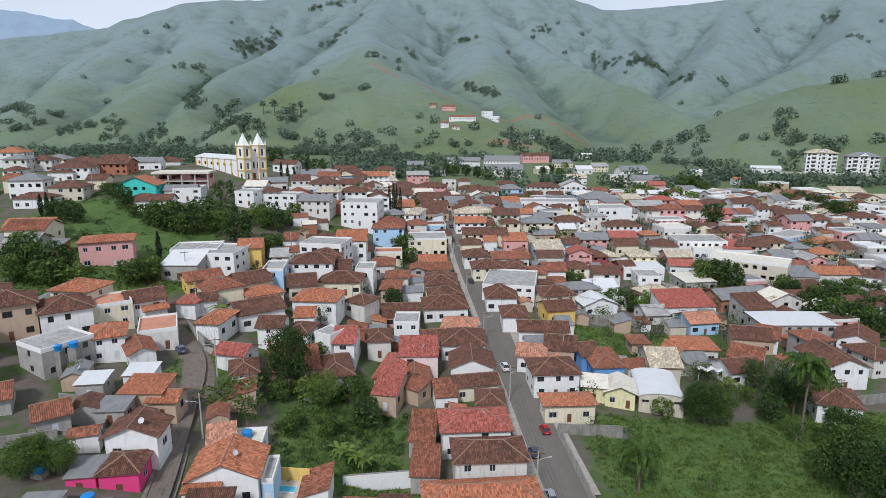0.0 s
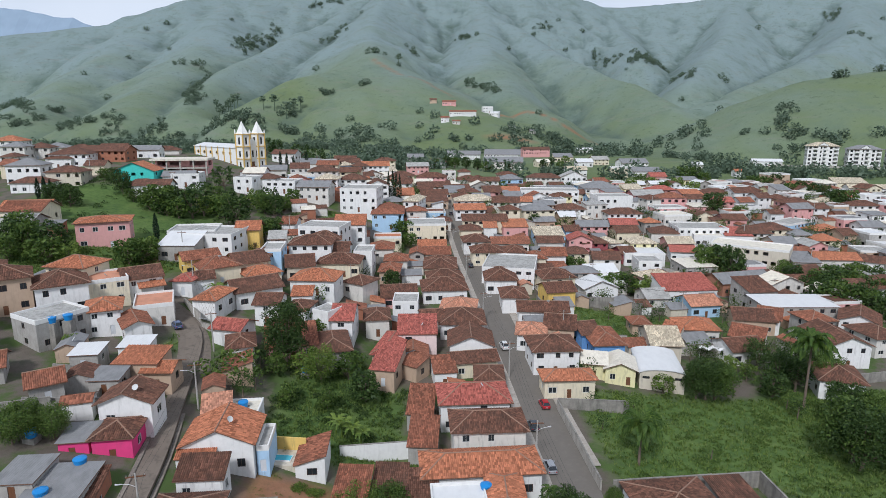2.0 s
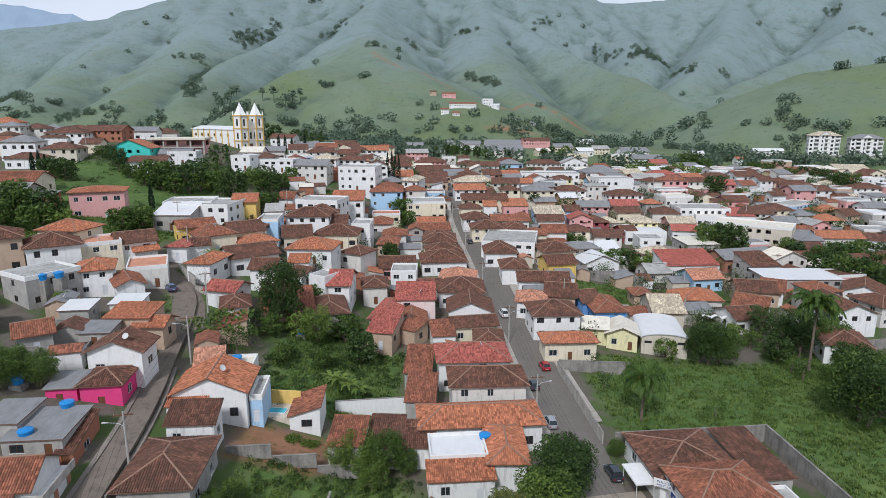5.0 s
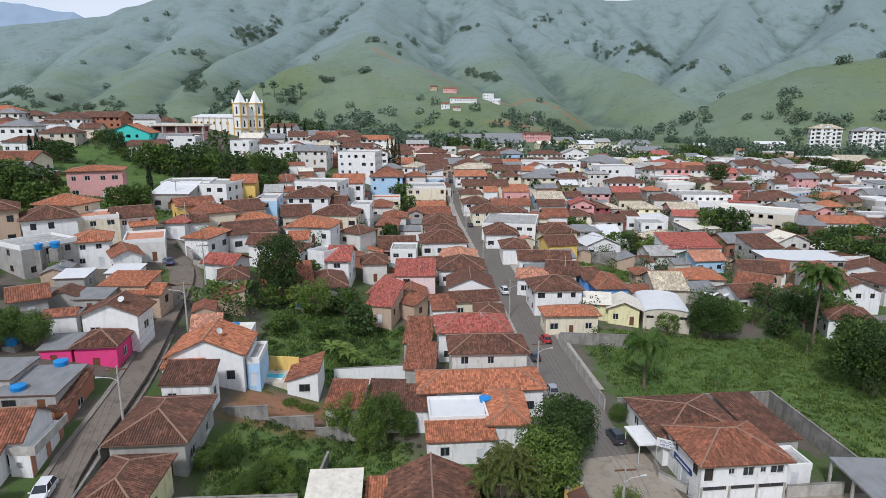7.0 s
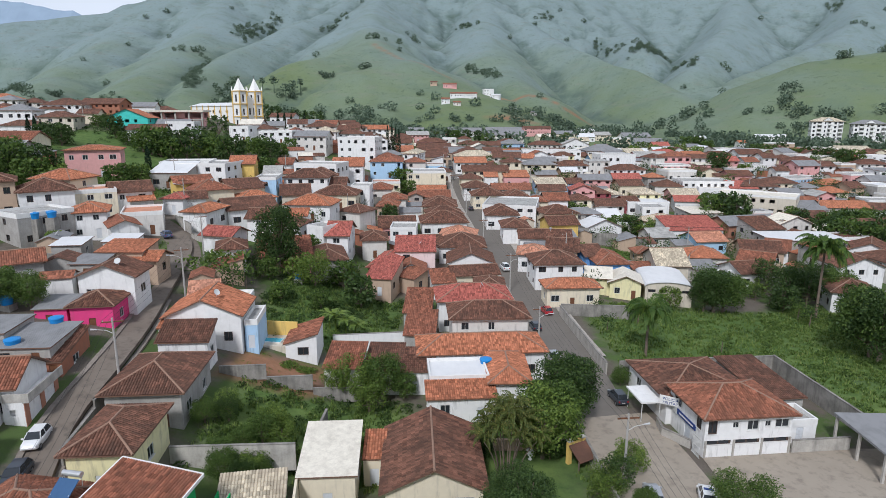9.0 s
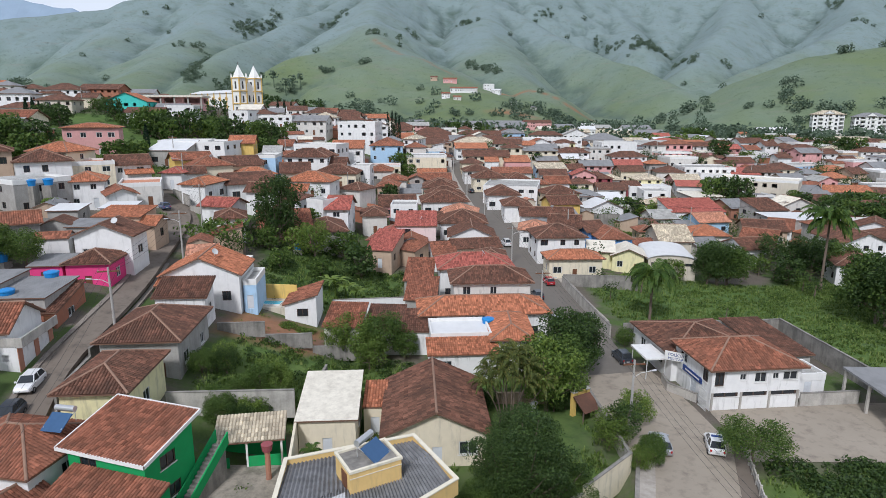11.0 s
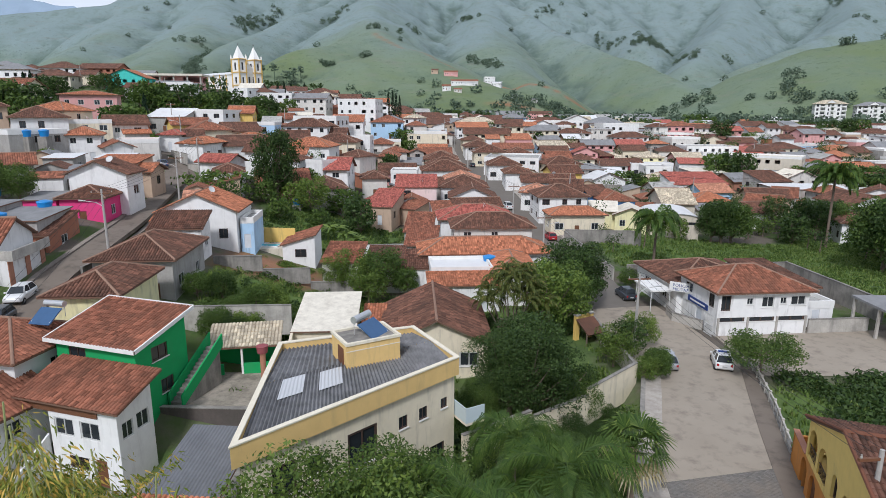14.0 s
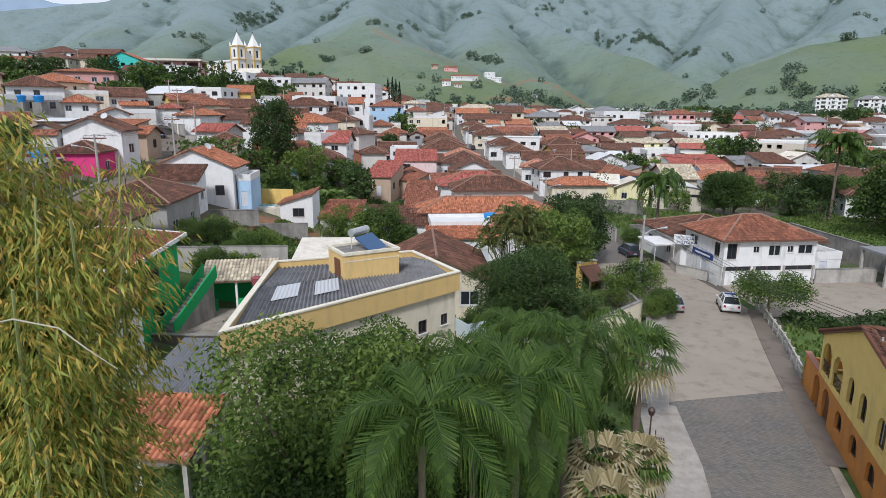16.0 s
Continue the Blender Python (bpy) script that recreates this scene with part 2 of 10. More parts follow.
# ---- builders ----
class Shape:
    """Collects faces with their UVs and material slots, to be made one mesh."""

    def __init__(self):
        self.v, self.f, self.m, self.uv = [], [], [], []

    def face(self, pts, slot=0, uv=None):
        k = len(self.v)
        self.v += [tuple(p) for p in pts]
        self.f.append(tuple(range(k, k + len(pts))))
        self.m.append(slot)
        self.uv.append(uv or [(0.0, 0.0)] * len(pts))

    def box(self, a, b, slot=0, m=None):
        (x0, y0, z0), (x1, y1, z1) = a, b
        c = [Vector(p) for p in ((x0, y0, z0), (x1, y0, z0), (x1, y1, z0), (x0, y1, z0), (x0, y0, z1), (x1, y0, z1), (x1, y1, z1), (x0, y1, z1))]
        if m is not None:
            c = [m @ p for p in c]
        for q in ((0, 3, 2, 1), (4, 5, 6, 7), (0, 1, 5, 4), (1, 2, 6, 5), (2, 3, 7, 6), (3, 0, 4, 7)):
            self.face([c[i] for i in q], slot)

    def prism(self, ring, z0, z1, slot=0):
        n = len(ring)
        self.face([(x, y, z1) for x, y in ring], slot)
        self.face([(x, y, z0) for x, y in reversed(ring)], slot)
        for i in range(n):
            (ax, ay), (bx, by) = ring[i], ring[(i + 1) % n]
            self.face([(ax, ay, z0), (bx, by, z0), (bx, by, z1), (ax, ay, z1)], slot)

    def tube(self, path, radii, sides=8, slot=0, caps=True):
        """A round bar along a path of points, with a radius at each."""
        rings = []
        for i, p in enumerate(path):
            p = Vector(p)
            way = (Vector(path[min(i + 1, len(path) - 1)]) - Vector(path[max(i - 1, 0)])).normalized()
            side = way.orthogonal().normalized() if abs(way.z) < 0.99 else Vector((1, 0, 0))
            if abs(way.z) < 0.99:
                side = way.cross(Vector((0, 0, 1))).normalized()
            up = side.cross(way)
            r = radii[i] if isinstance(radii, (list, tuple)) else radii
            rings.append([p + r * (math.cos(2 * math.pi * k / sides) * side + math.sin(2 * math.pi * k / sides) * up) for k in range(sides)])
        for a, b in zip(rings, rings[1:]):
            for k in range(sides):
                j = (k + 1) % sides
                self.face([a[k], a[j], b[j], b[k]], slot)
        if caps:
            self.face(list(reversed(rings[0])), slot)
            self.face(rings[-1], slot)

    def lathe(self, profile, at=(0, 0, 0), sides=16, slot=0):
        x, y, z = at
        for (r0, z0), (r1, z1) in zip(profile, profile[1:]):
            for k in range(sides):
                a, b = 2 * math.pi * k / sides, 2 * math.pi * (k + 1) / sides
                self.face([(x + r0 * math.cos(a), y + r0 * math.sin(a), z + z0), (x + r0 * math.cos(b), y + r0 * math.sin(b), z + z0),
                           (x + r1 * math.cos(b), y + r1 * math.sin(b), z + z1), (x + r1 * math.cos(a), y + r1 * math.sin(a), z + z1)], slot)

    def mesh(self, name, mats, smooth=False):
        me = bpy.data.meshes.new(name)
        me.from_pydata(self.v, [], self.f)
        for m in mats:
            me.materials.append(m)
        me.polygons.foreach_set("material_index", self.m)
        if any(any(c != (0.0, 0.0) for c in u) for u in self.uv[:400]):
            lay = me.uv_layers.new(name="UVMap")
            lay.data.foreach_set("uv", [w for u in self.uv for c in u for w in c])
        if smooth:
            me.polygons.foreach_set("use_smooth", [True] * len(self.f))
        me.update()
        return me


def part(name, shape, mats, parent, label="", m=None, smooth=False):
    """One mesh as a part under a thing; shape may be a mesh that alike parts share."""
    me = shape if isinstance(shape, bpy.types.Mesh) else shape.mesh(name, mats if isinstance(mats, (list, tuple)) else [mats], smooth)
    ob = new(name, me)
    ob.parent = parent
    if m is not None:
        ob.matrix_basis = m
    if label:
        tagged(ob, label)
    return ob


def thing(name, x, y, z, rot=0.0, label="", category="", group="", kind=""):
    ob = new(name)
    ob.empty_display_size = 0.3
    ob.matrix_basis = pose(x, y, z, 0, 0, rot)
    return tagged(ob, label, category, group, kind)


def wall_side(s, p0, p1, z0, z1, openings, depth=0.14, slot=0):
    """One face of a wall from p0 to p1, its outside on the right hand, with openings (u0, u1, v0, v1) that go into its thickness."""
    a, b = Vector((*p0, 0)), Vector((*p1, 0))
    way = (b - a).normalized()
    inward = Vector((-way.y, way.x, 0)) * depth
    us = sorted({0.0, (b - a).length, *[o[0] for o in openings], *[o[1] for o in openings]})
    vs = sorted({z0, z1, *[o[2] for o in openings], *[o[3] for o in openings]})
    at = lambda u, v: a + way * u + Vector((0, 0, v))
    for u0, u1 in zip(us, us[1:]):
        for v0, v1 in zip(vs, vs[1:]):
            mu, mv = (u0 + u1) / 2, (v0 + v1) / 2
            if not any(o[0] < mu < o[1] and o[2] < mv < o[3] for o in openings):
                s.face([at(u0, v0), at(u1, v0), at(u1, v1), at(u0, v1)], slot)
    for u0, u1, v0, v1 in openings:
        ring = [at(u0, v0), at(u1, v0), at(u1, v1), at(u0, v1)]
        for i in range(4):
            p, q = ring[i], ring[(i + 1) % 4]
            s.face([p, q, q + inward, p + inward], slot)


def window_mesh(frame_mat, bars=1, joined=False):
    """A window of 1 by 1, its outside towards -y, set back in its opening: frame and pane, or the pane apart."""
    f, g = Shape(), Shape()
    t = 0.07
    f.box((0, 0, 0), (t, 0.08, 1))
    f.box((1 - t, 0, 0), (1, 0.08, 1))
    f.box((t, 0, 0), (1 - t, 0.08, t))
    f.box((t, 0, 1 - t), (1 - t, 0.08, 1))
    for k in range(1, bars + 1):
        u = k / (bars + 1)
        f.box((u - t / 3, 0.01, t), (u + t / 3, 0.07, 1 - t))
    target = f if joined else g
    target.face([(0.02, 0.05, 0.02), (0.98, 0.05, 0.02), (0.98, 0.05, 0.98), (0.02, 0.05, 0.98)], 1 if joined else 0)
    return f.mesh("window", [frame_mat, GLASS]), None if joined else g.mesh("pane", [GLASS])


WINDOWS = {"pale": window_mesh(FRAME), "dark": window_mesh(FRAME_DARK), "far": window_mesh(FRAME, 1, True), "far_dark": window_mesh(FRAME_DARK, 1, True)}


def door_mesh(mat):
    s = Shape()
    s.box((0, 0.03, 0), (1, 0.08, 1))
    for u in (0.08, 0.55):
        for v in (0.08, 0.55):
            s.box((u, 0.015, v), (u + 0.37, 0.032, v + 0.37))
    return s.mesh("door", [mat])


DOORS = {"wood": door_mesh(DOOR_WOOD), "metal": door_mesh(DOOR_METAL)}
SILL = Shape()
SILL.box((-0.06, -0.1, -0.06), (1.06, 0.05, 0.0))
SILL = SILL.mesh("sill", [TRIM])


def set_in(root, p0, p1, u0, u1, v0, v1, kind="pale", depth=0.1, sill=False):
    """Sets a window or door into an opening of the wall side from p0 to p1."""
    a, b = Vector((*p0, 0)), Vector((*p1, 0))
    way = (b - a).normalized()
    at = a + way * u0 + Vector((0, 0, v0)) + Vector((-way.y, way.x, 0)) * (depth - 0.06)
    m = Matrix.Translation(at) @ Matrix.Rotation(math.atan2(way.y, way.x), 4, "Z") @ Matrix.Diagonal((u1 - u0, 1, v1 - v0, 1))
    if kind in DOORS:
        return part("door", DOORS[kind], None, root, m=m)
    frame_me, pane_me = WINDOWS[kind]
    w = part("window", frame_me, None, root, m=m)
    if pane_me:
        part("pane", pane_me, None, w)
    if sill:
        part("sill", SILL, None, w, m=Matrix.Diagonal((1, 1, 1 / (v1 - v0), 1)))
    return w


# --- roofs: each slope is an eave line with the two lines that close it ---
TILE_W, TILE_L = 0.24, 0.40


def tile_mesh(mat):
    """One barrel tile, a little narrower at its head, lying along +y."""
    s = Shape()
    arc = [(-0.118, 0.0), (-0.075, 0.062), (0.0, 0.085), (0.075, 0.062), (0.118, 0.0)]
    lo = [Vector((x, -0.02, z + 0.03)) for x, z in arc]
    hi = [Vector((x * 0.86, TILE_L + 0.03, z * 0.86)) for x, z in arc]
    for i in range(4):
        s.face([lo[i], lo[i + 1], hi[i + 1], hi[i]])
        s.face([hi[i] - Vector((0, 0, 0.014)), hi[i + 1] - Vector((0, 0, 0.014)), lo[i + 1] - Vector((0, 0, 0.014)), lo[i] - Vector((0, 0, 0.014))])
        s.face([lo[i] - Vector((0, 0, 0.014)), lo[i + 1] - Vector((0, 0, 0.014)), lo[i + 1], lo[i]])
    return s.mesh("roof_tile", [mat], True)


def slope(s, a, b, c, d, fine=0, thick=0.12, slot=0, singles=None, rows=None):
    """A roof slope: eave from a to b, upper edge from d (over a) to c (over b). fine 0: a slab; 1: waves of tiles; 2: each course stepped.
    singles(matrix): takes a tile as a piece of its own, and tells whether it did. rows: the shape that takes the joined tiles."""
    laid_in = s if rows is None else rows
    a, b, c, d = (Vector(p) for p in (a, b, c, d))
    way = (b - a).normalized()
    up = ((c + d) / 2 - (a + b) / 2)
    up = (up - way * up.dot(way)).normalized()
    normal = way.cross(up)
    uv = lambda p: ((p - a).dot(way), (p - a).dot(up))
    ring = [a, b, c, d] if (c - d).length > 0.05 else [a, b, c]
    drop = Vector((0, 0, -thick))
    s.face(ring, slot, [uv(p) for p in ring])
    s.face([p + drop for p in reversed(ring)], 1)
    for i in range(len(ring)):
        p, q = ring[i], ring[(i + 1) % len(ring)]
        s.face([p + drop, q + drop, q, p], 1)
    if not fine:
        return
    length = (b - a).length
    ud, vd = uv(d)
    uc, vc = uv(c)
    n = max(1, int(length / TILE_W))
    for k in range(n):
        u = (k + 0.5) * length / n
        top = vd + (vc - vd) * ((u - ud) / (uc - ud) if abs(uc - ud) > 0.05 else 0.5)
        if u < ud:
            top = vd * u / max(ud, 1e-3)
        elif u > uc:
            top = vc * (length - u) / max(length - uc, 1e-3)
        if top < 0.15:
            continue
        half = 0.46 * length / n
        courses = max(1, round(top / TILE_L)) if fine >= 2 else 1
        for j in range(courses):
            v0, v1 = j * top / courses, (j + 1) * top / courses
            if singles is not None:
                m = Matrix.Translation(a + way * u + up * v0) @ Matrix((way, up, normal)).transposed().to_4x4()
                if singles(m):
                    continue
            lift = 0.03 if fine >= 2 else 0.0
            prof = ((-half, 0.0), (-half * 0.5, 0.065), (half * 0.5, 0.065), (half, 0.0))
            lo = [a + way * (u + x) + up * v0 + normal * (z + lift) for x, z in prof]
            hi = [a + way * (u + x) + up * v1 + normal * z for x, z in prof]
            cu, cv = (k + 0.5) * TILE_W, (j + 0.5) * TILE_L
            for i in range(3):
                pts = [lo[i], lo[i + 1], hi[i + 1], hi[i]]
                laid_in.face(pts, slot, [(cu, cv)] * 4 if fine >= 2 else [(cu, v0), (cu, v0), (cu, v1), (cu, v1)])
            if fine >= 2:
                laid_in.face([lo[0], lo[1], lo[2], lo[3]], slot, [(cu, cv)] * 4)


def caps(s, lines, r=0.13):
    """Half-round ridge and hip tiles bedded in mortar."""
    for p, q in lines:
        s.tube([p, q], r, 8)


def roof_of(root, w, d, h, kind, cover, over=0.45, rise=None, fine=0, pieces=0, label=""):
    """The roof over a plan of w by d about the origin, its eaves at height h."""
    s, rows, lines, laid = Shape(), Shape(), [], []

    def singles(m):
        """Keeps the first tiles as pieces of their own."""
        if len(laid) >= pieces:
            return False
        laid.append(m)
        return True

    x, y = w / 2 + over, d / 2 + over
    tan = 0.42 if rise is None else rise
    e = h - over * tan * 0.6
    if kind == "flat":
        s.box((-w / 2 + 0.16, -d / 2 + 0.16, h - 0.2), (w / 2 - 0.16, d / 2 - 0.16, h))
        ob = part("roof", s, [COVERS[cover], SOFFIT], root, label)
        p, t = Shape(), 0.16
        p.box((-w / 2 - 0.03, -d / 2 - 0.03, h - 0.35), (w / 2 + 0.03, -d / 2 + t, h + 0.38))
        p.box((-w / 2 - 0.03, d / 2 - t, h - 0.35), (w / 2 + 0.03, d / 2 + 0.03, h + 0.38))
        p.box((-w / 2 - 0.03, -d / 2 + t, h - 0.35), (-w / 2 + t, d / 2 - t, h + 0.38))
        p.box((w / 2 - t, -d / 2 + t, h - 0.35), (w / 2 + 0.03, d / 2 - t, h + 0.38))
        part("parapet", p, TRIM, root)
        return ob
    if kind == "shed":
        lift = 0.24 if rise is None else rise
        e = h - over * lift
        up = e + 2 * y * lift
        slope(s, (-x, -y, e), (x, -y, e), (x, y, up), (-x, y, up), fine, singles=singles, rows=rows)
    elif kind == "gx":
        top = e + y * tan
        slope(s, (-x, -y, e), (x, -y, e), (x, 0, top), (-x, 0, top), fine, singles=singles, rows=rows)
        slope(s, (x, y, e), (-x, y, e), (-x, 0, top), (x, 0, top), fine, rows=rows)
        lines = [((-x, 0, top + 0.04), (x, 0, top + 0.04))]
    elif kind == "gy":
        top = e + x * tan
        slope(s, (x, -y, e), (x, y, e), (0, y, top), (0, -y, top), fine, singles=singles, rows=rows)
        slope(s, (-x, y, e), (-x, -y, e), (0, -y, top), (0, y, top), fine, rows=rows)
        lines = [((0, -y, top + 0.04), (0, y, top + 0.04))]
    else:
        k = min(x, y)
        top = e + k * tan
        rx, ry = x - k, y - k
        slope(s, (-x, -y, e), (x, -y, e), (rx, -ry, top), (-rx, -ry, top), fine, singles=singles, rows=rows)
        slope(s, (x, y, e), (-x, y, e), (-rx, ry, top), (rx, ry, top), fine, rows=rows)
        slope(s, (x, -y, e), (x, y, e), (rx, ry, top), (rx, -ry, top), fine, rows=rows)
        slope(s, (-x, y, e), (-x, -y, e), (-rx, -ry, top), (-rx, ry, top), fine, rows=rows)
        z = Vector((0, 0, 0.03))
        for sx in (-1, 1):
            for sy in (-1, 1):
                lines.append((Vector((sx * x, sy * y, e)) + z, Vector((sx * rx, sy * ry, top)) + z))
        if rx > 0.1 or ry > 0.1:
            lines.append((Vector((-rx, -ry, top)) + z, Vector((rx, ry, top)) + z))
    ob = part("roof", s, [COVERS[cover], SOFFIT], root, label)
    if rows.f:
        tagged(part("tiling", rows, [COVERS[cover], SOFFIT], ob), kind="stuff")
    if laid:
        one = tile_mesh(COVERS[cover])
        for m in laid:
            part("roof_tile", one, None, ob, m=m)
    if lines and fine:
        c = Shape()
        caps(c, lines, 0.1)
        part("ridge_cap", c, CAP, ob)
    return ob


def fascia(root, w, d, h, over, rise):
    """White boards round the edge of a single-pitch roof."""
    x, y, lift = w / 2 + over, d / 2 + over, 0.24 if rise is None else rise
    lo = h - over * lift
    hi = lo + 2 * y * lift
    cs = [Vector((-x, -y, lo)), Vector((x, -y, lo)), Vector((x, y, hi)), Vector((-x, y, hi))]
    for i in range(4):
        a, b = cs[i], cs[(i + 1) % 4]
        out = (b - a).cross(Vector((0, 0, 1))).normalized() * 0.05
        s = Shape()
        s.face([a + out - Vector((0, 0, 0.16)), b + out - Vector((0, 0, 0.16)), b + out + Vector((0, 0, 0.09)), a + out + Vector((0, 0, 0.09))])
        s.face([a + out + Vector((0, 0, 0.09)), b + out + Vector((0, 0, 0.09)), b - out + Vector((0, 0, 0.09)), a - out + Vector((0, 0, 0.09))])
        s.face([b - out - Vector((0, 0, 0.02)), a - out - Vector((0, 0, 0.02)), a - out + Vector((0, 0, 0.09)), b - out + Vector((0, 0, 0.09))])
        part("fascia", s, TRIM, root)


COLOUR_WORDS = {"white": "white", "pale": "pale grey", "cream": "cream", "beige": "beige", "tan": "tan", "yellow": "yellow", "lemon": "pale yellow",
                "blue": "bright blue", "skyblue": "light blue", "teal": "teal", "rose": "rose", "pink": "pale pink", "magenta": "magenta pink", "maroon": "maroon",
                "green": "bright green", "rust": "brick-red", "grey": "grey cement", "brick": "raw brick", "ochre": "ochre", "orangewall": "orange"}
COVER_WORDS = {"orange": "orange clay tiles", "rust": "weathered reddish tiles", "brown": "dark old clay tiles", "red": "red-painted tiles", "salmon": "salmon clay tiles",
               "cream": "bleached tiles", "concrete": "stained cement roof", "white": "white metal sheets", "grey": "grey sheeting", "limewash": "stained limewashed cement"}
ROOF_WORDS = {"hip": "hipped roof of", "gx": "gabled roof of", "gy": "front-gabled roof of", "shed": "single-pitch roof of", "flat": "flat"}
dice = random.Random(11)
roof_dice = random.Random(4)
BUILT = []  # plans of what stands, to keep trees and fences clear of it


def house(x, y, w, d, turn, h, roof, wall, cover, foot=None, fine=None, rise=None, over=None, group="houses of the town", name="house", plain_front=False, pieces=0, trim=False):
    """A rendered house on its plot: walls with openings, windows, a door and its roof."""
    far = math.hypot(x, y)
    fine = fine if fine is not None else 2 if far < 70 else 1 if far < 190 else 0
    if cover in ("limewash", "grey", "white", "concrete"):
        fine = 0
    # warm far roofs swapped for browner, greyer covers, partly standing in for haze
    if far > 185 and cover in ("orange", "salmon", "rust", "brown") and roof_dice.random() < (0.2 if cover == "brown" else 0.6):
        cover = roof_dice.choice(("brown", "brown", "grey", "cream", "limewash"))
    c, sn = math.cos(radians(turn)), math.sin(radians(turn))
    z = min(ground_height(x + c * a * w / 2 - sn * b * d / 2, y + sn * a * w / 2 + c * b * d / 2) for a in (-1, 1) for b in (-1, 1))
    base = foot if foot is not None else ground_height(x, y) if far > 140 else (z + ground_height(x, y)) / 2
    tops = {"hip": "a hipped", "gx": "a gabled", "gy": "a front-gabled", "shed": "a single-pitch", "flat": "a flat"}[roof]
    words = COLOUR_WORDS[wall] + " house, " + tops + (" cement roof" if cover == "concrete" else " roof of " + COVER_WORDS[cover])
    storeys = 1 if h < 4.3 else max(2, round(h / 3.0))
    name = name if name != "house" else "flat_roofed_building" if roof == "flat" else "house" if storeys == 1 else "two_storey_house" if storeys == 2 else "tall_house"
    root = thing(name, x, y, base, turn, ("low " if storeys == 1 else "two-storey " if storeys == 2 else "tall ") + words, "house", group)
    BUILT.append((x, y, w, d, radians(turn)))
    s = Shape()
    cs = [(-w / 2, -d / 2), (w / 2, -d / 2), (w / 2, d / 2), (-w / 2, d / 2)]
    kind = ("pale" if dice.random() < 0.55 else "dark") if far < 120 else ("far" if dice.random() < 0.4 else "far_dark")
    step = h / storeys
    rise_tan = 0.42 if rise is None else rise
    lean_top = {"gx": (0, 1, 0, 1), "gy": (1, 0, 1, 0)}.get(roof, (0, 0, 0, 0))
    for i in range(4):
        p0, p1 = cs[i], cs[(i + 1) % 4]
        long = math.dist(p0, p1)
        holes = []
        out_x, out_y = (p1[1] - p0[1]) / long, -(p1[0] - p0[0]) / long
        open_side = far < 60 or (out_x * c - out_y * sn) * x + (out_x * sn + out_y * c) * y < 0.1 * far
        if i != 2 and open_side and not plain_front:
            for f in range(storeys):
                room = 2.6 if far < 120 else 2.5
                n = max(1, int(long / room))
                if i in (1, 3):
                    n = max(1, n - 1)
                for k in range(n):
                    if dice.random() < 0.1:
                        continue
                    u = (k + 0.5) * long / n + dice.uniform(-0.25, 0.25)
                    ww = dice.choice((1.0, 1.2, 1.5)) * (0.9 if step < 3 else 1.0)
                    if f == 0 and i == 0 and k == n // 2:
                        holes.append((u - 0.38, u + 0.38, 0.05, min(1.72, step - 0.4), dice.choice(("wood", "metal"))))
                    elif u - ww / 2 > 0.3 and u + ww / 2 < long - 0.3:
                        v = f * step + min(1.0, step * 0.36)
                        holes.append((u - ww / 2, u + ww / 2, v, v + min(1.15, step * 0.4), kind))
        top = h
        wall_side(s, p0, p1, -3.0, h - 0.02, [q[:4] for q in holes])
        for q in holes:
            if far < 175 or q[4] in DOORS or q[0] < long * 0.4:
                set_in(root, p0, p1, *q[:4], q[4], sill=far < 75 and q[4] in WINDOWS)
        if lean_top[i]:
            a, b = Vector((*p0, h - 0.02)), Vector((*p1, h - 0.02))
            s.face([a, b, (a + b) / 2 + Vector((0, 0, long / 2 * rise_tan))])
    if roof == "shed":
        t = (0.24 if rise is None else rise) * d
        s.face([(w / 2, -d / 2, h - 0.02), (w / 2, d / 2, h - 0.02), (w / 2, d / 2, h + t)])
        s.face([(-w / 2, d / 2, h - 0.02), (-w / 2, -d / 2, h - 0.02), (-w / 2, d / 2, h + t)])
        s.face([(w / 2, d / 2, h - 0.02), (-w / 2, d / 2, h - 0.02), (-w / 2, d / 2, h + t), (w / 2, d / 2, h + t)])
    s.face([(-w / 2, -d / 2, h - 0.05), (w / 2, -d / 2, h - 0.05), (w / 2, d / 2, h - 0.05), (-w / 2, d / 2, h - 0.05)])
    part("wall", s, WALLS[wall], root)
    roof_of(root, w, d, h, roof, cover, over if over is not None else (0.5 if roof != "shed" else 0.25), rise, fine, pieces)
    if trim:
        fascia(root, w, d, h, over, rise)
    return root


def clear(x, y, gap=0.4):
    """Whether a spot is off the houses and the streets."""
    for bx, by, w, d, a in BUILT:
        dx, dy = x - bx, y - by
        if abs(dx) < 22 and abs(dy) < 22:
            u, v = dx * math.cos(a) + dy * math.sin(a), -dx * math.sin(a) + dy * math.cos(a)
            if abs(u) < w / 2 + gap and abs(v) < d / 2 + gap:
                return False
    for line, half in ((MAIN, 4.8), (NEAR, 5.0), (WEST, 3.0)):
        for (ax, ay), (bx, by) in zip(line, line[1:]):
            dx, dy = bx - ax, by - ay
            t = min(1, max(0, ((x - ax) * dx + (y - ay) * dy) / (dx * dx + dy * dy)))
            if math.hypot(x - ax - t * dx, y - ay - t * dy) < half:
                return False
    return True



# ---- the lie of the land ----
def ease(v, a, b):
    """Smooth step from 0 at a to 1 at b."""
    s = min(1.0, max(0.0, (v - a) / (b - a)))
    return s * s * (3 - 2 * s)


def from_eye(u, v, far):
    """A point of the far land by its bearing and height as tangents from the first eye."""
    return (u * far, far, 52.8 + v * far)


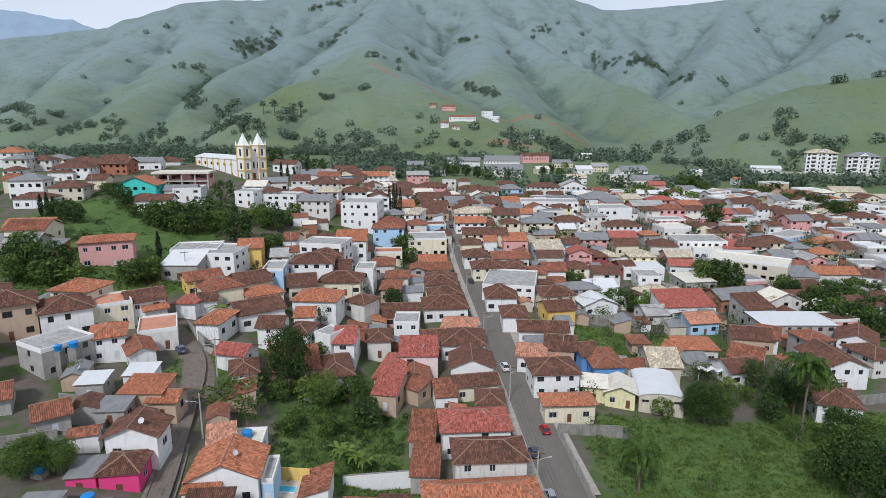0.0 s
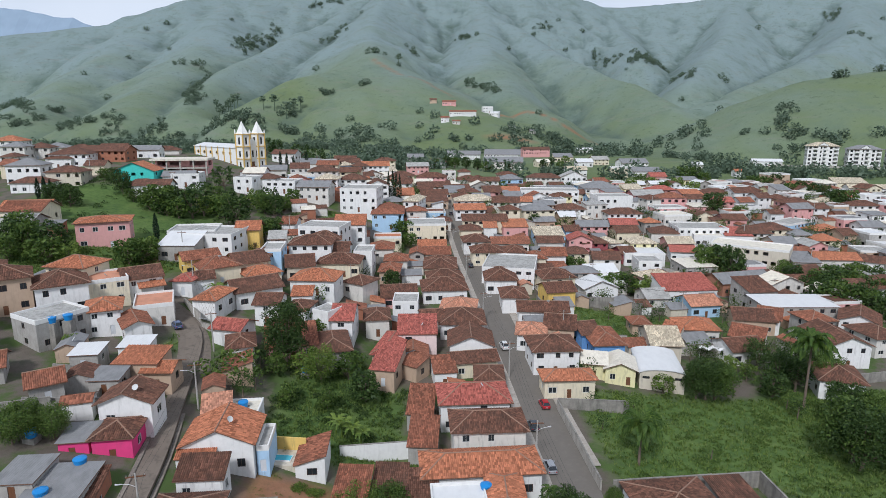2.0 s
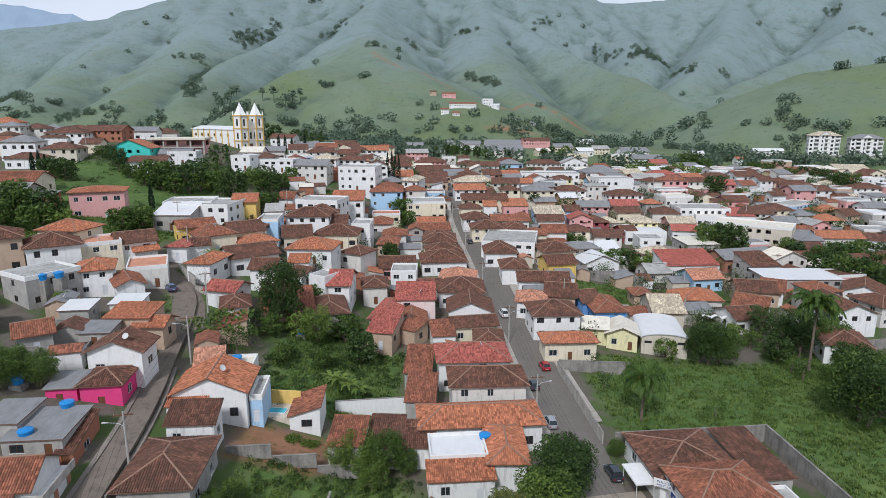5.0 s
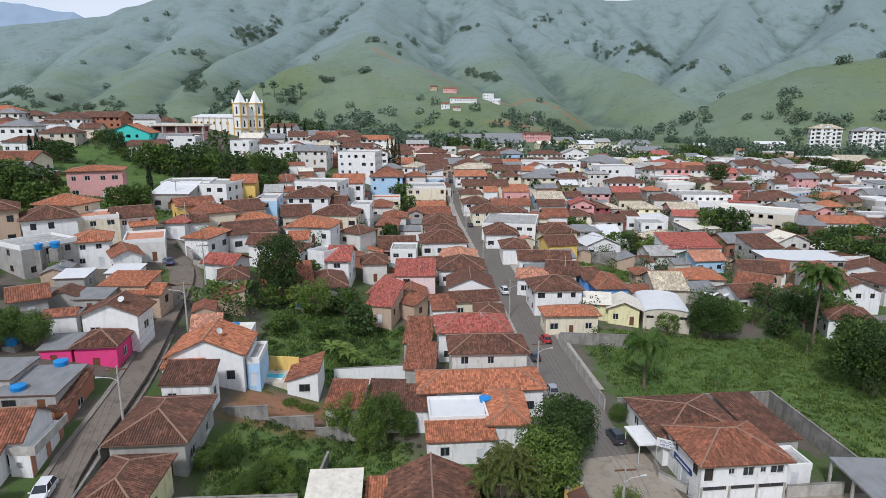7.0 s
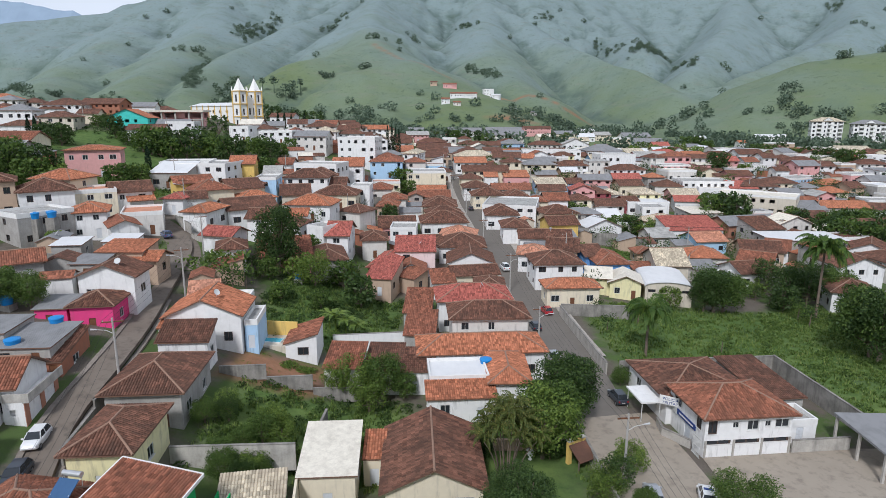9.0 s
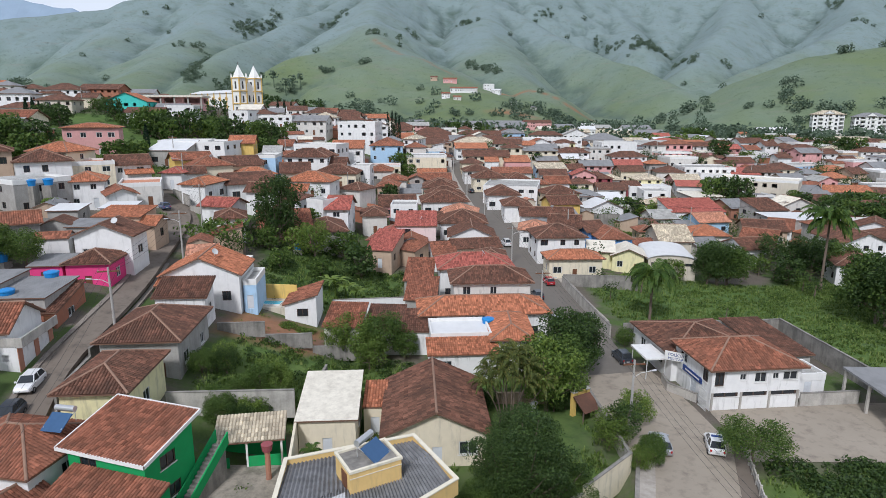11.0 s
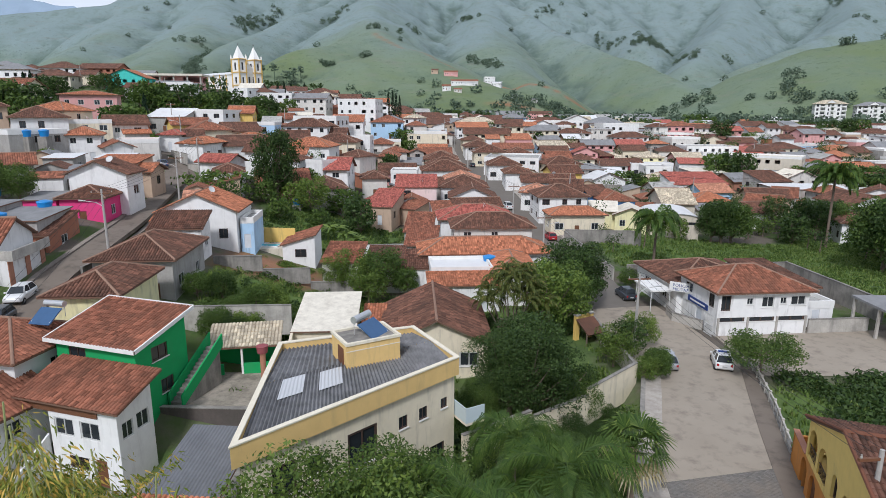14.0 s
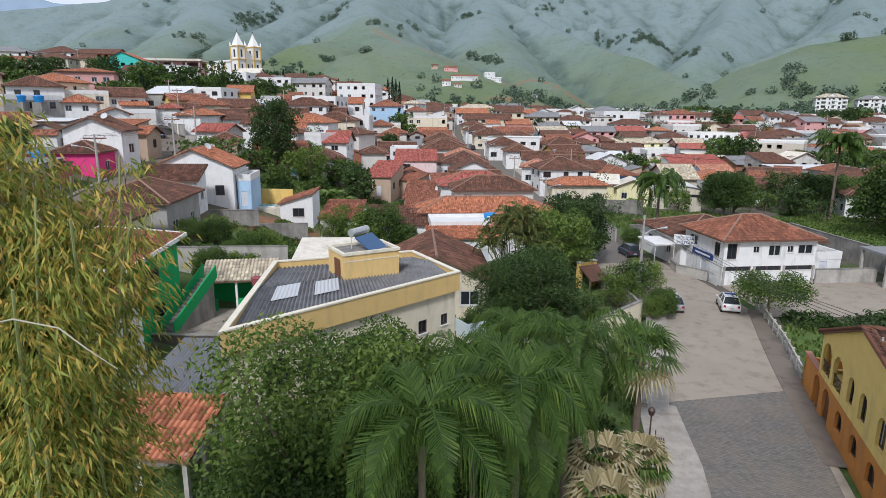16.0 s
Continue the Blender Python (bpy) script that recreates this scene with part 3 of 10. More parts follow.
RIDGES = [  # crest lines of the hills round the valley: points by bearing, height and distance, how steeply their flanks fall, how round they are
    ([(-0.90, 0.09, 1250), (-0.759, 0.119, 1350), (-0.532, 0.139, 1450), (-0.477, 0.155, 1500), (-0.431, 0.166, 1540), (-0.386, 0.176, 1580), (-0.341, 0.181, 1620), (-0.27, 0.181, 1680), (-0.212, 0.182, 1740),
      (-0.163, 0.194, 1800), (-0.075, 0.206, 1850), (0.014, 0.209, 1900), (0.102, 0.203, 1920), (0.177, 0.189, 1950), (0.218, 0.177, 1960), (0.245, 0.169, 1970), (0.28, 0.166, 1980)], 0.72, 60),
    ([(0.28, 0.166, 1980), (0.369, 0.174, 2000), (0.457, 0.183, 2000), (0.544, 0.189, 1950), (0.633, 0.189, 1900), (0.722, 0.186, 1800), (0.854, 0.187, 1650), (0.98, 0.19, 1550)], 0.72, 60),
    ([(-0.431, 0.166, 1540), (-0.498, 0.119, 1320), (-0.567, 0.076, 1120), (-0.627, 0.037, 960), (-0.677, 0.005, 820)], 0.66, 40),
    ([(-0.341, 0.181, 1620), (-0.363, 0.132, 1340), (-0.411, 0.089, 1120), (-0.47, 0.045, 930), (-0.51, 0.014, 800)], 0.66, 40),
    ([(-0.128, 0.199, 1820), (-0.165, 0.152, 1540), (-0.219, 0.13, 1380), (-0.275, 0.102, 1200), (-0.349, 0.072, 1020), (-0.388, 0.041, 880), (-0.419, 0.005, 760)], 0.8, 24),
    ([(-0.075, 0.206, 1850), (-0.107, 0.158, 1450), (-0.121, 0.128, 1200), (-0.111, 0.088, 930), (-0.167, 0.074, 880), (-0.223, 0.060, 830), (-0.279, 0.031, 770), (-0.318, 0.001, 700)], 0.66, 22),
    ([(-0.111, 0.088, 930), (-0.072, 0.063, 860), (-0.023, 0.03, 790), (0.014, 0.010, 740), (0.061, -0.022, 670)], 0.42, 30),
    ([(0.031, 0.208, 1900), (0.067, 0.158, 1600), (0.121, 0.132, 1440), (0.158, 0.106, 1300), (0.204, 0.085, 1180), (0.25, 0.067, 1080), (0.297, 0.05, 1000), (0.335, 0.03, 930), (0.373, 0.012, 860)], 0.78, 26),
    ([(0.067, 0.158, 1600), (0.059, 0.115, 1300), (0.078, 0.072, 1060), (0.106, 0.037, 900), (0.152, 0.005, 780)], 0.7, 30),
    ([(0.633, 0.189, 1900), (0.657, 0.141, 1500), (0.618, 0.102, 1300), (0.558, 0.076, 1150), (0.507, 0.05, 1040), (0.446, 0.019, 920), (0.383, 0.005, 850)], 0.78, 28),
    ([(0.457, 0.183, 2000), (0.453, 0.132, 1600), (0.421, 0.089, 1330), (0.397, 0.054, 1150)], 0.85, 26),
    ([(0.25, 0.17, 1970), (0.285, 0.12, 1650), (0.31, 0.088, 1400)], 0.85, 26),
    ([(0.95, 0.115, 640), (0.827, 0.094, 620), (0.711, 0.069, 630), (0.651, 0.061, 640), (0.597, 0.052, 650), (0.554, 0.037, 660), (0.502, 0.013, 670), (0.457, -0.006, 680), (0.404, -0.029, 690), (0.341, -0.05, 690)], 0.5, 26),
]
CRESTS = [([from_eye(*p) for p in line], fall, round_by) for line, fall, round_by in RIDGES]


def crest(x, y):
    """The hills: rounded spurs that meet in gullies, over a rising valley floor."""
    floor = 4.0 + 0.085 * max(0.0, y - 640.0)
    if y > 2000:
        floor -= (y - 2000) * 0.35
    warp = 20.0 * noise.fractal(Vector((x / 210.0, y / 210.0, 8.3)), 1.0, 2.0, 3)
    rough = 1.0 + 0.15 * noise.fractal(Vector((x / 70.0, y / 110.0, 1.7)), 1.0, 2.0, 3)
    best, k = floor, 7.0
    for line, fall, round_by in CRESTS:
        top = -80.0
        for (ax, ay, az), (bx, by, bz) in zip(line, line[1:]):
            dx, dy = bx - ax, by - ay
            s = ((x - ax) * dx + (y - ay) * dy) / (dx * dx + dy * dy)
            s = 0.0 if s < 0 else 1.0 if s > 1 else s
            far = math.hypot(x - ax - s * dx, y - ay - s * dy)
            far = max(0.0, far + warp * min(1.0, far / 90.0)) * (1.0 + (rough - 1.0) * min(1.0, far / 60.0))
            z = az + s * (bz - az) - fall * (math.sqrt(far * far + round_by * round_by) - round_by)
            if z > top:
                top = z
        m = max(best, top)
        if abs(best - top) < 60:
            best = m + k * math.log(math.exp((best - m) / k) + math.exp((top - m) / k)) - 0.69 * k * math.exp(-abs(best - top) / k)
        else:
            best = m
    return best


def town_height(x, y):
    """The ground of the town: level by the near road, rising along the main street and towards the western slope."""
    street = 5.0 * ease(y, 80, 185) + 7.5 * ease(y, 170, 240) + 1.5 * ease(y, 260, 420)
    east = -2.2 * ease(y, 60, 110) + 2.5 * ease(y, 160, 200) + 9.5 * ease(y, 185, 262) + 2.5 * ease(y, 300, 430)
    side = ease(x, 14, 58)
    z = street + (east - street) * side
    west = max(0.0, -x - 10.0)
    hill = 14.5 * math.tanh(west / 46.0) + 5.0 * ease(west, 55, 110)
    hill *= 1.0 - 0.75 * ease(y, 285, 420)
    z -= 1.7 * ease(x, -27, -23) * (1 - ease(x, -11, -8)) * ease(y, 18, 23) * (1 - ease(y, 33.6, 35.2))
    if 27 < y < 46 and 0 < x < 20:
        off = 16.2 - (44.6 - y) * 0.345 - x
        z -= 2.4 * ease(off, 0.2, 2.4) * (1 - ease(off, 4.5, 7.5)) * ease(y, 29, 32) * (1 - ease(y, 40.5, 43))
    z += hill * (0.15 + 0.6 * ease(y, 29, 38) + 0.25 * ease(y, 40, 62))
    return z


def ground_height(x, y):
    z = town_height(x, y)
    if y > 330:
        h = crest(x, y)
        if h > z - 30:
            n = 4.5 * noise.fractal(Vector((x / 110.0, y / 110.0, 3.1)), 1.0, 2.0, 5) * ease(y, 420, 800)
            h += n
            k = 14.0
            m = max(h, z)
            z = m + k * math.log(math.exp((h - m) / k) + math.exp((z - m) / k)) - k * math.log(2.0) * math.exp(-abs(h - z) / k)
    return z

# ---- the ground: one sheet from the near road to the hills ----
n = Nodes("ground_earth_and_grass", 0.95, 0, 0.15)
gp = n.place()
use = n.node("ShaderNodeVertexColor")
use.layer_name = "use"
uses = n.node("ShaderNodeSeparateColor", Color=use.outputs["Color"])
mead = n.mix(n.noise(gp, 0.05, 6, 0.6), (0.068, 0.125, 0.030), (0.125, 0.185, 0.052))
mead = n.mix(n.ramp(n.noise(gp, 0.6, 6, 0.7), [(0.45, 0.0), (0.7, 1.0)]), mead, (0.042, 0.085, 0.022))
mead = n.mix(n.math("MULTIPLY", n.ramp(n.noise(gp, 0.09, 5, 0.6), [(0.5, 0.0), (0.68, 1.0)]), 0.7), mead, (0.150, 0.205, 0.058))
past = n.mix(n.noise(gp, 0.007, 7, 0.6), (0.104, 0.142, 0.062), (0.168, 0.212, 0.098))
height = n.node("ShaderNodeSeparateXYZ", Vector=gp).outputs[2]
# blue-grey haze painted into the pasture, growing with height and distance
far_haze = n.ramp(n.math("ADD", n.noise(gp, 0.0045, 6, 0.6), n.math("MULTIPLY", n.math("ADD", height, n.math("MULTIPLY", n.math("SUBTRACT", n.node("ShaderNodeSeparateXYZ", Vector=gp).outputs[1], 900.0), 0.45)), 0.00095)), [(0.42, 0.0), (1.10, 1.0)])
past = n.mix(n.math("MULTIPLY", far_haze, 0.9), past, (0.204, 0.264, 0.272))
past = n.mix(n.math("MULTIPLY", n.ramp(n.noise(gp, 0.022, 7, 0.7), [(0.5, 0.0), (0.66, 1.0)]), 0.45), past, (0.105, 0.150, 0.112))
past = n.mix(n.math("MULTIPLY", n.ramp(n.noise(n.stretch(gp, (1, 1, 6)), 0.02, 5, 0.65), [(0.55, 0.0), (0.75, 1.0)]), 0.5), past, (0.205, 0.200, 0.165))
# dark gully bushes together with shade put into the colour of the hollows
scrub_and_shade = n.math("MULTIPLY", use.outputs["Alpha"], n.ramp(n.noise(gp, 0.03, 6, 0.7), [(0.3, 0.0), (0.6, 1.0)]))
past = n.mix(n.math("MULTIPLY", scrub_and_shade, 0.85), past, (0.075, 0.110, 0.095))
yard = n.mix(n.noise(gp, 0.35, 6, 0.65), (0.095, 0.078, 0.062), (0.18, 0.155, 0.13))
yard = n.mix(n.ramp(n.noise(gp, 0.13, 6, 0.6), [(0.47, 0.0), (0.58, 1.0)]), yard, (0.075, 0.115, 0.035))
soil = n.mix(n.noise(gp, 0.5, 6), (0.22, 0.10, 0.055), (0.36, 0.19, 0.11))
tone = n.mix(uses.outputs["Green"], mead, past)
tone = n.mix(uses.outputs["Red"], tone, yard)
tone = n.mix(uses.outputs["Blue"], tone, soil)
tone = n.mix(n.math("MULTIPLY", n.ramp(n.noise(gp, 0.11, 8, 0.75), [(0.56, 0.0), (0.64, 1.0)]), 0.45), tone, (0.055, 0.08, 0.045))
tone = n.mix(n.math("MULTIPLY", n.ramp(n.noise(gp, 2.2, 6, 0.75), [(0.5, 0.0), (0.7, 1.0)]), 0.4), tone, (0.075, 0.075, 0.045))
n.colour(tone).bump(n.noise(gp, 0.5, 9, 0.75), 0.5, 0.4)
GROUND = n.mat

FIELDS = [  # green lots among the houses: x0, x1, y0, y1
    (24, 75, 71, 101), (32, 62, 128, 147), (-22, -3, 46, 62), (-26, -6, 74, 100), (-95, -62, 118, 150), (-125, -70, 140, 200),
    (-72, -52, 134, 140), (-40, -28, 192, 205), (-48, -40, 95, 108), (-14, 8, 20, 40), (22, 60, 20, 42), (60, 95, 60, 105), (-13, -2, 70, 78), (-3, 13.5, 42, 60), (8, 14, 27, 43), (45, 95, 50, 72),
]


def town_share(x, y):
    """How much of the ground is yards and bare earth."""
    town = ease(y, 20, 40) * (1 - ease(y, 300, 345)) * (1 - ease(-x, 150, 190)) * (1 - ease(x, 235, 280))
    for x0, x1, y0, y1 in FIELDS:
        town *= 1 - ease(x, x0 - 2, x0 + 2) * (1 - ease(x, x1 - 2, x1 + 2)) * ease(y, y0 - 2, y0 + 2) * (1 - ease(y, y1 - 2, y1 + 2))
    return town


def soil_share(x, y):
    """Red cuttings and the dirt track below the hill farm, and the track to the rose house."""
    cut = max(0.0, 1 - abs(y - 775 - 6 * math.sin(x / 14)) / 9) * ease(x, 40, 55) * (1 - ease(x, 104, 118))
    cut = max(cut, max(0.0, 1 - math.hypot((x - 70) / 34, (y - 628) / 9)) * 1.4)
    lane = 778 - (x - 100) * 0.75 if x < 150 else 740 + (x - 150) * 0.2
    cut = max(cut, max(0.0, 1 - abs(y - lane) / 5) * ease(x, 98, 104) * (1 - ease(x, 192, 198)))
    cut = max(cut, max(0.0, 1 - abs(y - 905 + (x + 95) * 1.1) / 9) * ease(x, -110, -100) * (1 - ease(x, 5, 15)) * 0.6)
    track = max(0.0, 1 - abs(x + 76 - 9 * math.sin((y - 108) / 16)) / 2.0) * ease(y, 100, 110) * (1 - ease(y, 138, 146))
    beds = 0.9 if -24.5 < x < -12.5 and 62.4 < y < 69.6 else 0.0
    return min(1.0, max(cut, track, beds))


def steps(spans):
    out = []
    for a, b, size in spans:
        k = max(1, round((b - a) / size))
        out += [a + (b - a) * i / k for i in range(k)]
    return out + [spans[-1][1]]


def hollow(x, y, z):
    """How far a spot of the hills lies in a gully, where bushes grow and shade is painted in."""
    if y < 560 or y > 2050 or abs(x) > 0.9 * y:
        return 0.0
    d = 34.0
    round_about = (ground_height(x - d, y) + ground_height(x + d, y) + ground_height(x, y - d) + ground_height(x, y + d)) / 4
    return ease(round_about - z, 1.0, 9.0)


xs = steps([(-3200, -1400, 90), (-1400, -900, 22), (-900, -500, 13), (-500, -160, 8), (-160, 160, 2.5), (160, 500, 8), (500, 1100, 13), (1100, 1500, 22), (1500, 3200, 90)])
ys = steps([(-400, -20, 25), (-20, 240, 2.5), (240, 420, 6), (420, 1100, 9), (1100, 2100, 17), (2100, 4600, 120)])
verts = [(x, y, ground_height(x, y)) for y in ys for x in xs]
nx = len(xs)
faces = [(j * nx + i, j * nx + i + 1, (j + 1) * nx + i + 1, (j + 1) * nx + i) for j in range(len(ys) - 1) for i in range(nx - 1)]
me = bpy.data.meshes.new("ground")
me.from_pydata(verts, [], faces)
me.polygons.foreach_set("use_smooth", [True] * len(faces))
lay = me.color_attributes.new("use", "FLOAT_COLOR", "POINT")
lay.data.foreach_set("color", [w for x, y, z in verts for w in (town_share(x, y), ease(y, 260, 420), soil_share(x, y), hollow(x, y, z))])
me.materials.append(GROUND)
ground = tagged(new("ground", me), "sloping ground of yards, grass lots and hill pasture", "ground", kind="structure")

# --- streets: strips that follow the ground, with raised pavements and kerbs ---
n = Nodes("worn_asphalt", 0.9, 0, 0.25)
gp = n.place()
tar = n.mix(n.noise(gp, 0.25, 6, 0.6), (0.142, 0.124, 0.104), (0.205, 0.182, 0.155))
tar = n.mix(n.ramp(n.noise(gp, 0.9, 6, 0.7), [(0.5, 0.0), (0.7, 1.0)]), tar, (0.22, 0.192, 0.158))
n.colour(n.mix(n.noise(gp, 14, 4), tar, (0.158, 0.145, 0.128))).bump(n.noise(gp, 30, 4), 0.4, 0.01)
ASPHALT = n.mat
n = Nodes("dusty_concrete_paving", 0.92, 0, 0.2)
dust = n.mix(n.noise(gp2 := n.place(), 0.2, 6, 0.6), (0.275, 0.235, 0.185), (0.38, 0.33, 0.265))
dust = n.mix(n.ramp(n.noise(gp2, 0.7, 6, 0.65), [(0.5, 0.0), (0.75, 1.0)]), dust, (0.20, 0.17, 0.14))
n.colour(dust).bump(n.noise(gp2, 20, 5), 0.3, 0.01)
DUSTY = n.mat
n = Nodes("worn_brown_street", 0.92, 0, 0.2)
dust = n.mix(n.noise(gp2 := n.place(), 0.2, 6, 0.6), (0.15, 0.122, 0.098), (0.22, 0.186, 0.152))
dust = n.mix(n.ramp(n.noise(gp2, 0.7, 6, 0.65), [(0.5, 0.0), (0.75, 1.0)]), dust, (0.10, 0.085, 0.07))
n.colour(dust).bump(n.noise(gp2, 20, 5), 0.3, 0.01)
BROWN_STREET = n.mat
PAVING_OLD = concrete("old_street_cement", (0.27, 0.235, 0.20), (0.07, 0.06, 0.05), 0.7)
PAVING = concrete("pavement_cement", (0.44, 0.40, 0.35), (0.12, 0.10, 0.08), 0.55)


def ribbon(name, line, left, right, lift, mat, label, category, kind="structure", thick=0.4, step=3.0):
    """A strip along a line of points, between two offsets to its side, its top lifted over the ground."""
    pts = []
    for (ax, ay), (bx, by) in zip(line, line[1:]):
        k = max(1, int(math.dist((ax, ay), (bx, by)) / step))
        pts += [Vector((ax + (bx - ax) * i / k, ay + (by - ay) * i / k)) for i in range(k)]
    pts.append(Vector(line[-1]))
    for _ in range(3):
        pts = [pts[0]] + [(a + 2 * b + c) / 4 for a, b, c in zip(pts, pts[1:], pts[2:])] + [pts[-1]]
    rows = []
    for i, p in enumerate(pts):
        way = (pts[min(i + 1, len(pts) - 1)] - pts[max(i - 1, 0)]).normalized()
        side = Vector((way.y, -way.x))
        row = [p + side * (left + (right - left) * k / 4) for k in range(5)]
        z = max(ground_height(q.x, q.y) for q in row) if abs(right - left) < 3 else None
        rows.append([(q.x, q.y, (ground_height(q.x, q.y) if z is None else z) + lift) for q in row])
    s = Shape()
    for a, b in zip(rows, rows[1:]):
        for k in range(4):
            s.face([a[k], a[k + 1], b[k + 1], b[k]])
        for k, flip in ((0, False), (4, True)):
            p, q = Vector(a[k]), Vector(b[k])
            low = Vector((0, 0, -thick))
            s.face([p, q, q + low, p + low] if flip else [q, p, p + low, q + low])
    ob = new(name, s.mesh(name, [mat]))
    return tagged(ob, label, category, kind=kind)


MAIN = [(18, 58), (18.2, 66), (18, 76), (17, 88), (15.8, 104), (14.2, 120), (12.2, 144), (9.6, 172), (6.6, 202), (3.8, 231), (0.5, 262), (-2, 300)]
NEAR = [(9.0, 8), (11.8, 16), (14.4, 23.5), (16.4, 31), (19.0, 38.5), (21.0, 45), (20.6, 52), (18.6, 60)]
WEST = [(-25, 24), (-29.4, 38), (-33.1, 47), (-33.3, 56), (-34.4, 63), (-35.9, 70), (-37.8, 77), (-40.4, 88), (-42.2, 96), (-44.4, 103), (-48.5, 108.5), (-54, 113), (-60, 118), (-70, 125)]
ribbon("road", MAIN, -3.1, 3.1, 0.06, ASPHALT, "narrow asphalt street running up through the town", "road")
ribbon("pavement", MAIN[1:], -4.7, -3.1, 0.2, PAVING, "raised cement pavement along the street", "pavement")
ribbon("pavement", MAIN[2:], 3.1, 4.7, 0.2, PAVING, "raised cement pavement along the street", "pavement")
ribbon("road", NEAR[:6], -3.35, 3.35, 0.09, DUSTY, "wide dusty concrete road by the white office", "road")
ribbon("road", [(20.2, 43.5), (20.5, 48), (20.2, 52), (18.6, 60)], -4.4, 4.4, 0.075, DUSTY, "wide dusty concrete road before the office", "road")
ribbon("pavement", [(12.2, 27.5), (13.6, 31), (16.2, 38.5), (18.0, 44)], -1.7, -0.35, 0.26, PAVING, "pale cement pavement above the stream bed", "pavement", thick=0.5)
ribbon("pavement", [(17.2, 23.5), (19.4, 31), (22.0, 38.5), (24.4, 45)], 0.0, 1.25, 0.13, BROWN_STREET, "dark worn pavement beside the road", "pavement")
ribbon("road", [(-40.2, 90), (-42.2, 97), (-45.0, 103.5), (-49.5, 109.0), (-55, 113.5)], -2.6, 2.6, 0.07, BROWN_STREET, "wide bend of the slope street", "road")
ribbon("road", WEST, -1.35, 1.35, 0.08, BROWN_STREET, "dusty street climbing along the slope", "road")
ribbon("pavement", WEST[:7], -1.85, -1.35, 0.12, PAVING_OLD, "narrow stained pavement along the slope street", "pavement")
ribbon("pavement", WEST[:7], 1.35, 1.85, 0.12, PAVING_OLD, "narrow stained pavement along the slope street", "pavement")
ribbon("road", [(9, 172), (40, 176), (80, 168), (120, 160)], -2.6, 2.6, 0.05, ASPHALT, "side street between walls", "road")
ribbon("road", [(52, 150), (56, 190), (58, 240), (56, 300)], -2.6, 2.6, 0.05, ASPHALT, "back street between houses", "road")
ribbon("road", [(-8, 214), (-24, 196), (-34, 176)], -2.6, 2.6, 0.05, ASPHALT, "side street climbing from the main street", "road")

# ---- hills far beyond the valley; their blue is air haze put into the colour ----
DISTANT = plain("haze_blue_hills", (0.25, 0.32, 0.40), 1.0, vary=0.15, scale=0.01, spec=0.0)
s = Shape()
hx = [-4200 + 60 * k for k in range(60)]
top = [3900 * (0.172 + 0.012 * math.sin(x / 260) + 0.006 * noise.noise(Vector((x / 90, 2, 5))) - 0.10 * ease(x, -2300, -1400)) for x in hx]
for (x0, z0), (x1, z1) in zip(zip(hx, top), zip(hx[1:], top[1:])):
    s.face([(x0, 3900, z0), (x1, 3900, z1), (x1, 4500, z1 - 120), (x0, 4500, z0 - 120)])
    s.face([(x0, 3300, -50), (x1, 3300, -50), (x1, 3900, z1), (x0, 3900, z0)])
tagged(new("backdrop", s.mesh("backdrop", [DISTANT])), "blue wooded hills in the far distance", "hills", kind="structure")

# ---- the houses of the town: x, y, width, depth, turn, height of the eaves, roof, wall, covering, foot ----
house(-48.4, 90.0, 4.4, 4.0, 6, 3.0, "shed", "white", "white", 10.4, rise=0.1)
house(-45.0, 84.7, 6.4, 5.1, 0, 3.2, "shed", "tan", "orange", 9.9, rise=0.15)
house(-41.6, 83.7, 4.0, 4.1, 0, 3.0, "gx", "tan", "orange", 9.1)
house(-54.0, 86.3, 4.0, 4.0, 8, 2.6, "shed", "grey", "white", 11.0, rise=0.1)
house(-47.4, 79.8, 4.0, 4.0, 5, 2.4, "shed", "grey", "grey", 10.1, rise=0.1)
house(88.9, 146.2, 18.2, 9.9, 0, 5.0, "shed", "grey", "white", -2.2, rise=0.03)
house(83.6, 121.0, 8.8, 11.1, 0, 5.0, "gy", "white", "brown", -2.2)
house(73.5, 104.1, 7.2, 8.1, -18, 4.0, "hip", "white", "brown", -2.0)
house(63.4, 120.7, 7.6, 7.1, 11, 3.4, "gx", "white", "brown", -2.2)
house(89.9, 177.0, 21.5, 7.1, 14, 3.0, "gx", "tan", "rust", -1.8)
house(135.4, 229.7, 18.1, 9.0, 32, 4.5, "flat", "skyblue", "concrete", 4.6)
house(96.5, 214.9, 10.0, 9.0, -13, 4.0, "flat", "white", "limewash", 2.9)
house(142.5, 222.7, 11.7, 7.1, 24, 4.0, "hip", "white", "orange", 3.8)
house(134.1, 191.4, 17.3, 7.1, -35, 3.2, "gx", "white", "orange", 0.4)
house(-70.7, 107.1, 8.2, 9.1, 35, 5.8, "hip", "white", "brown", 13.3)
house(-78.7, 103.8, 8.2, 8.1, 35, 6.6, "hip", "tan", "brown", 14.3)
house(-72.4, 115.7, 8.2, 7.1, -9, 5.4, "hip", "cream", "orange", 14.8)
house(-66.0, 112.4, 8.2, 8.0, 35, 5.0, "flat", "cream", "salmon", 13.2)
house(-60.6, 116.6, 6.8, 7.1, 35, 4.8, "gx", "white", "brown", 12.9)
house(-58.8, 116.2, 4.0, 7.1, 35, 3.7, "gx", "pale", "orange", 12.4)
house(-64.6, 94.4, 8.4, 7.5, 60, 5.0, "flat", "grey", "concrete", 11.9)
house(-59.1, 100.3, 5.2, 7.1, 25, 4.6, "hip", "white", "orange", 11.8)
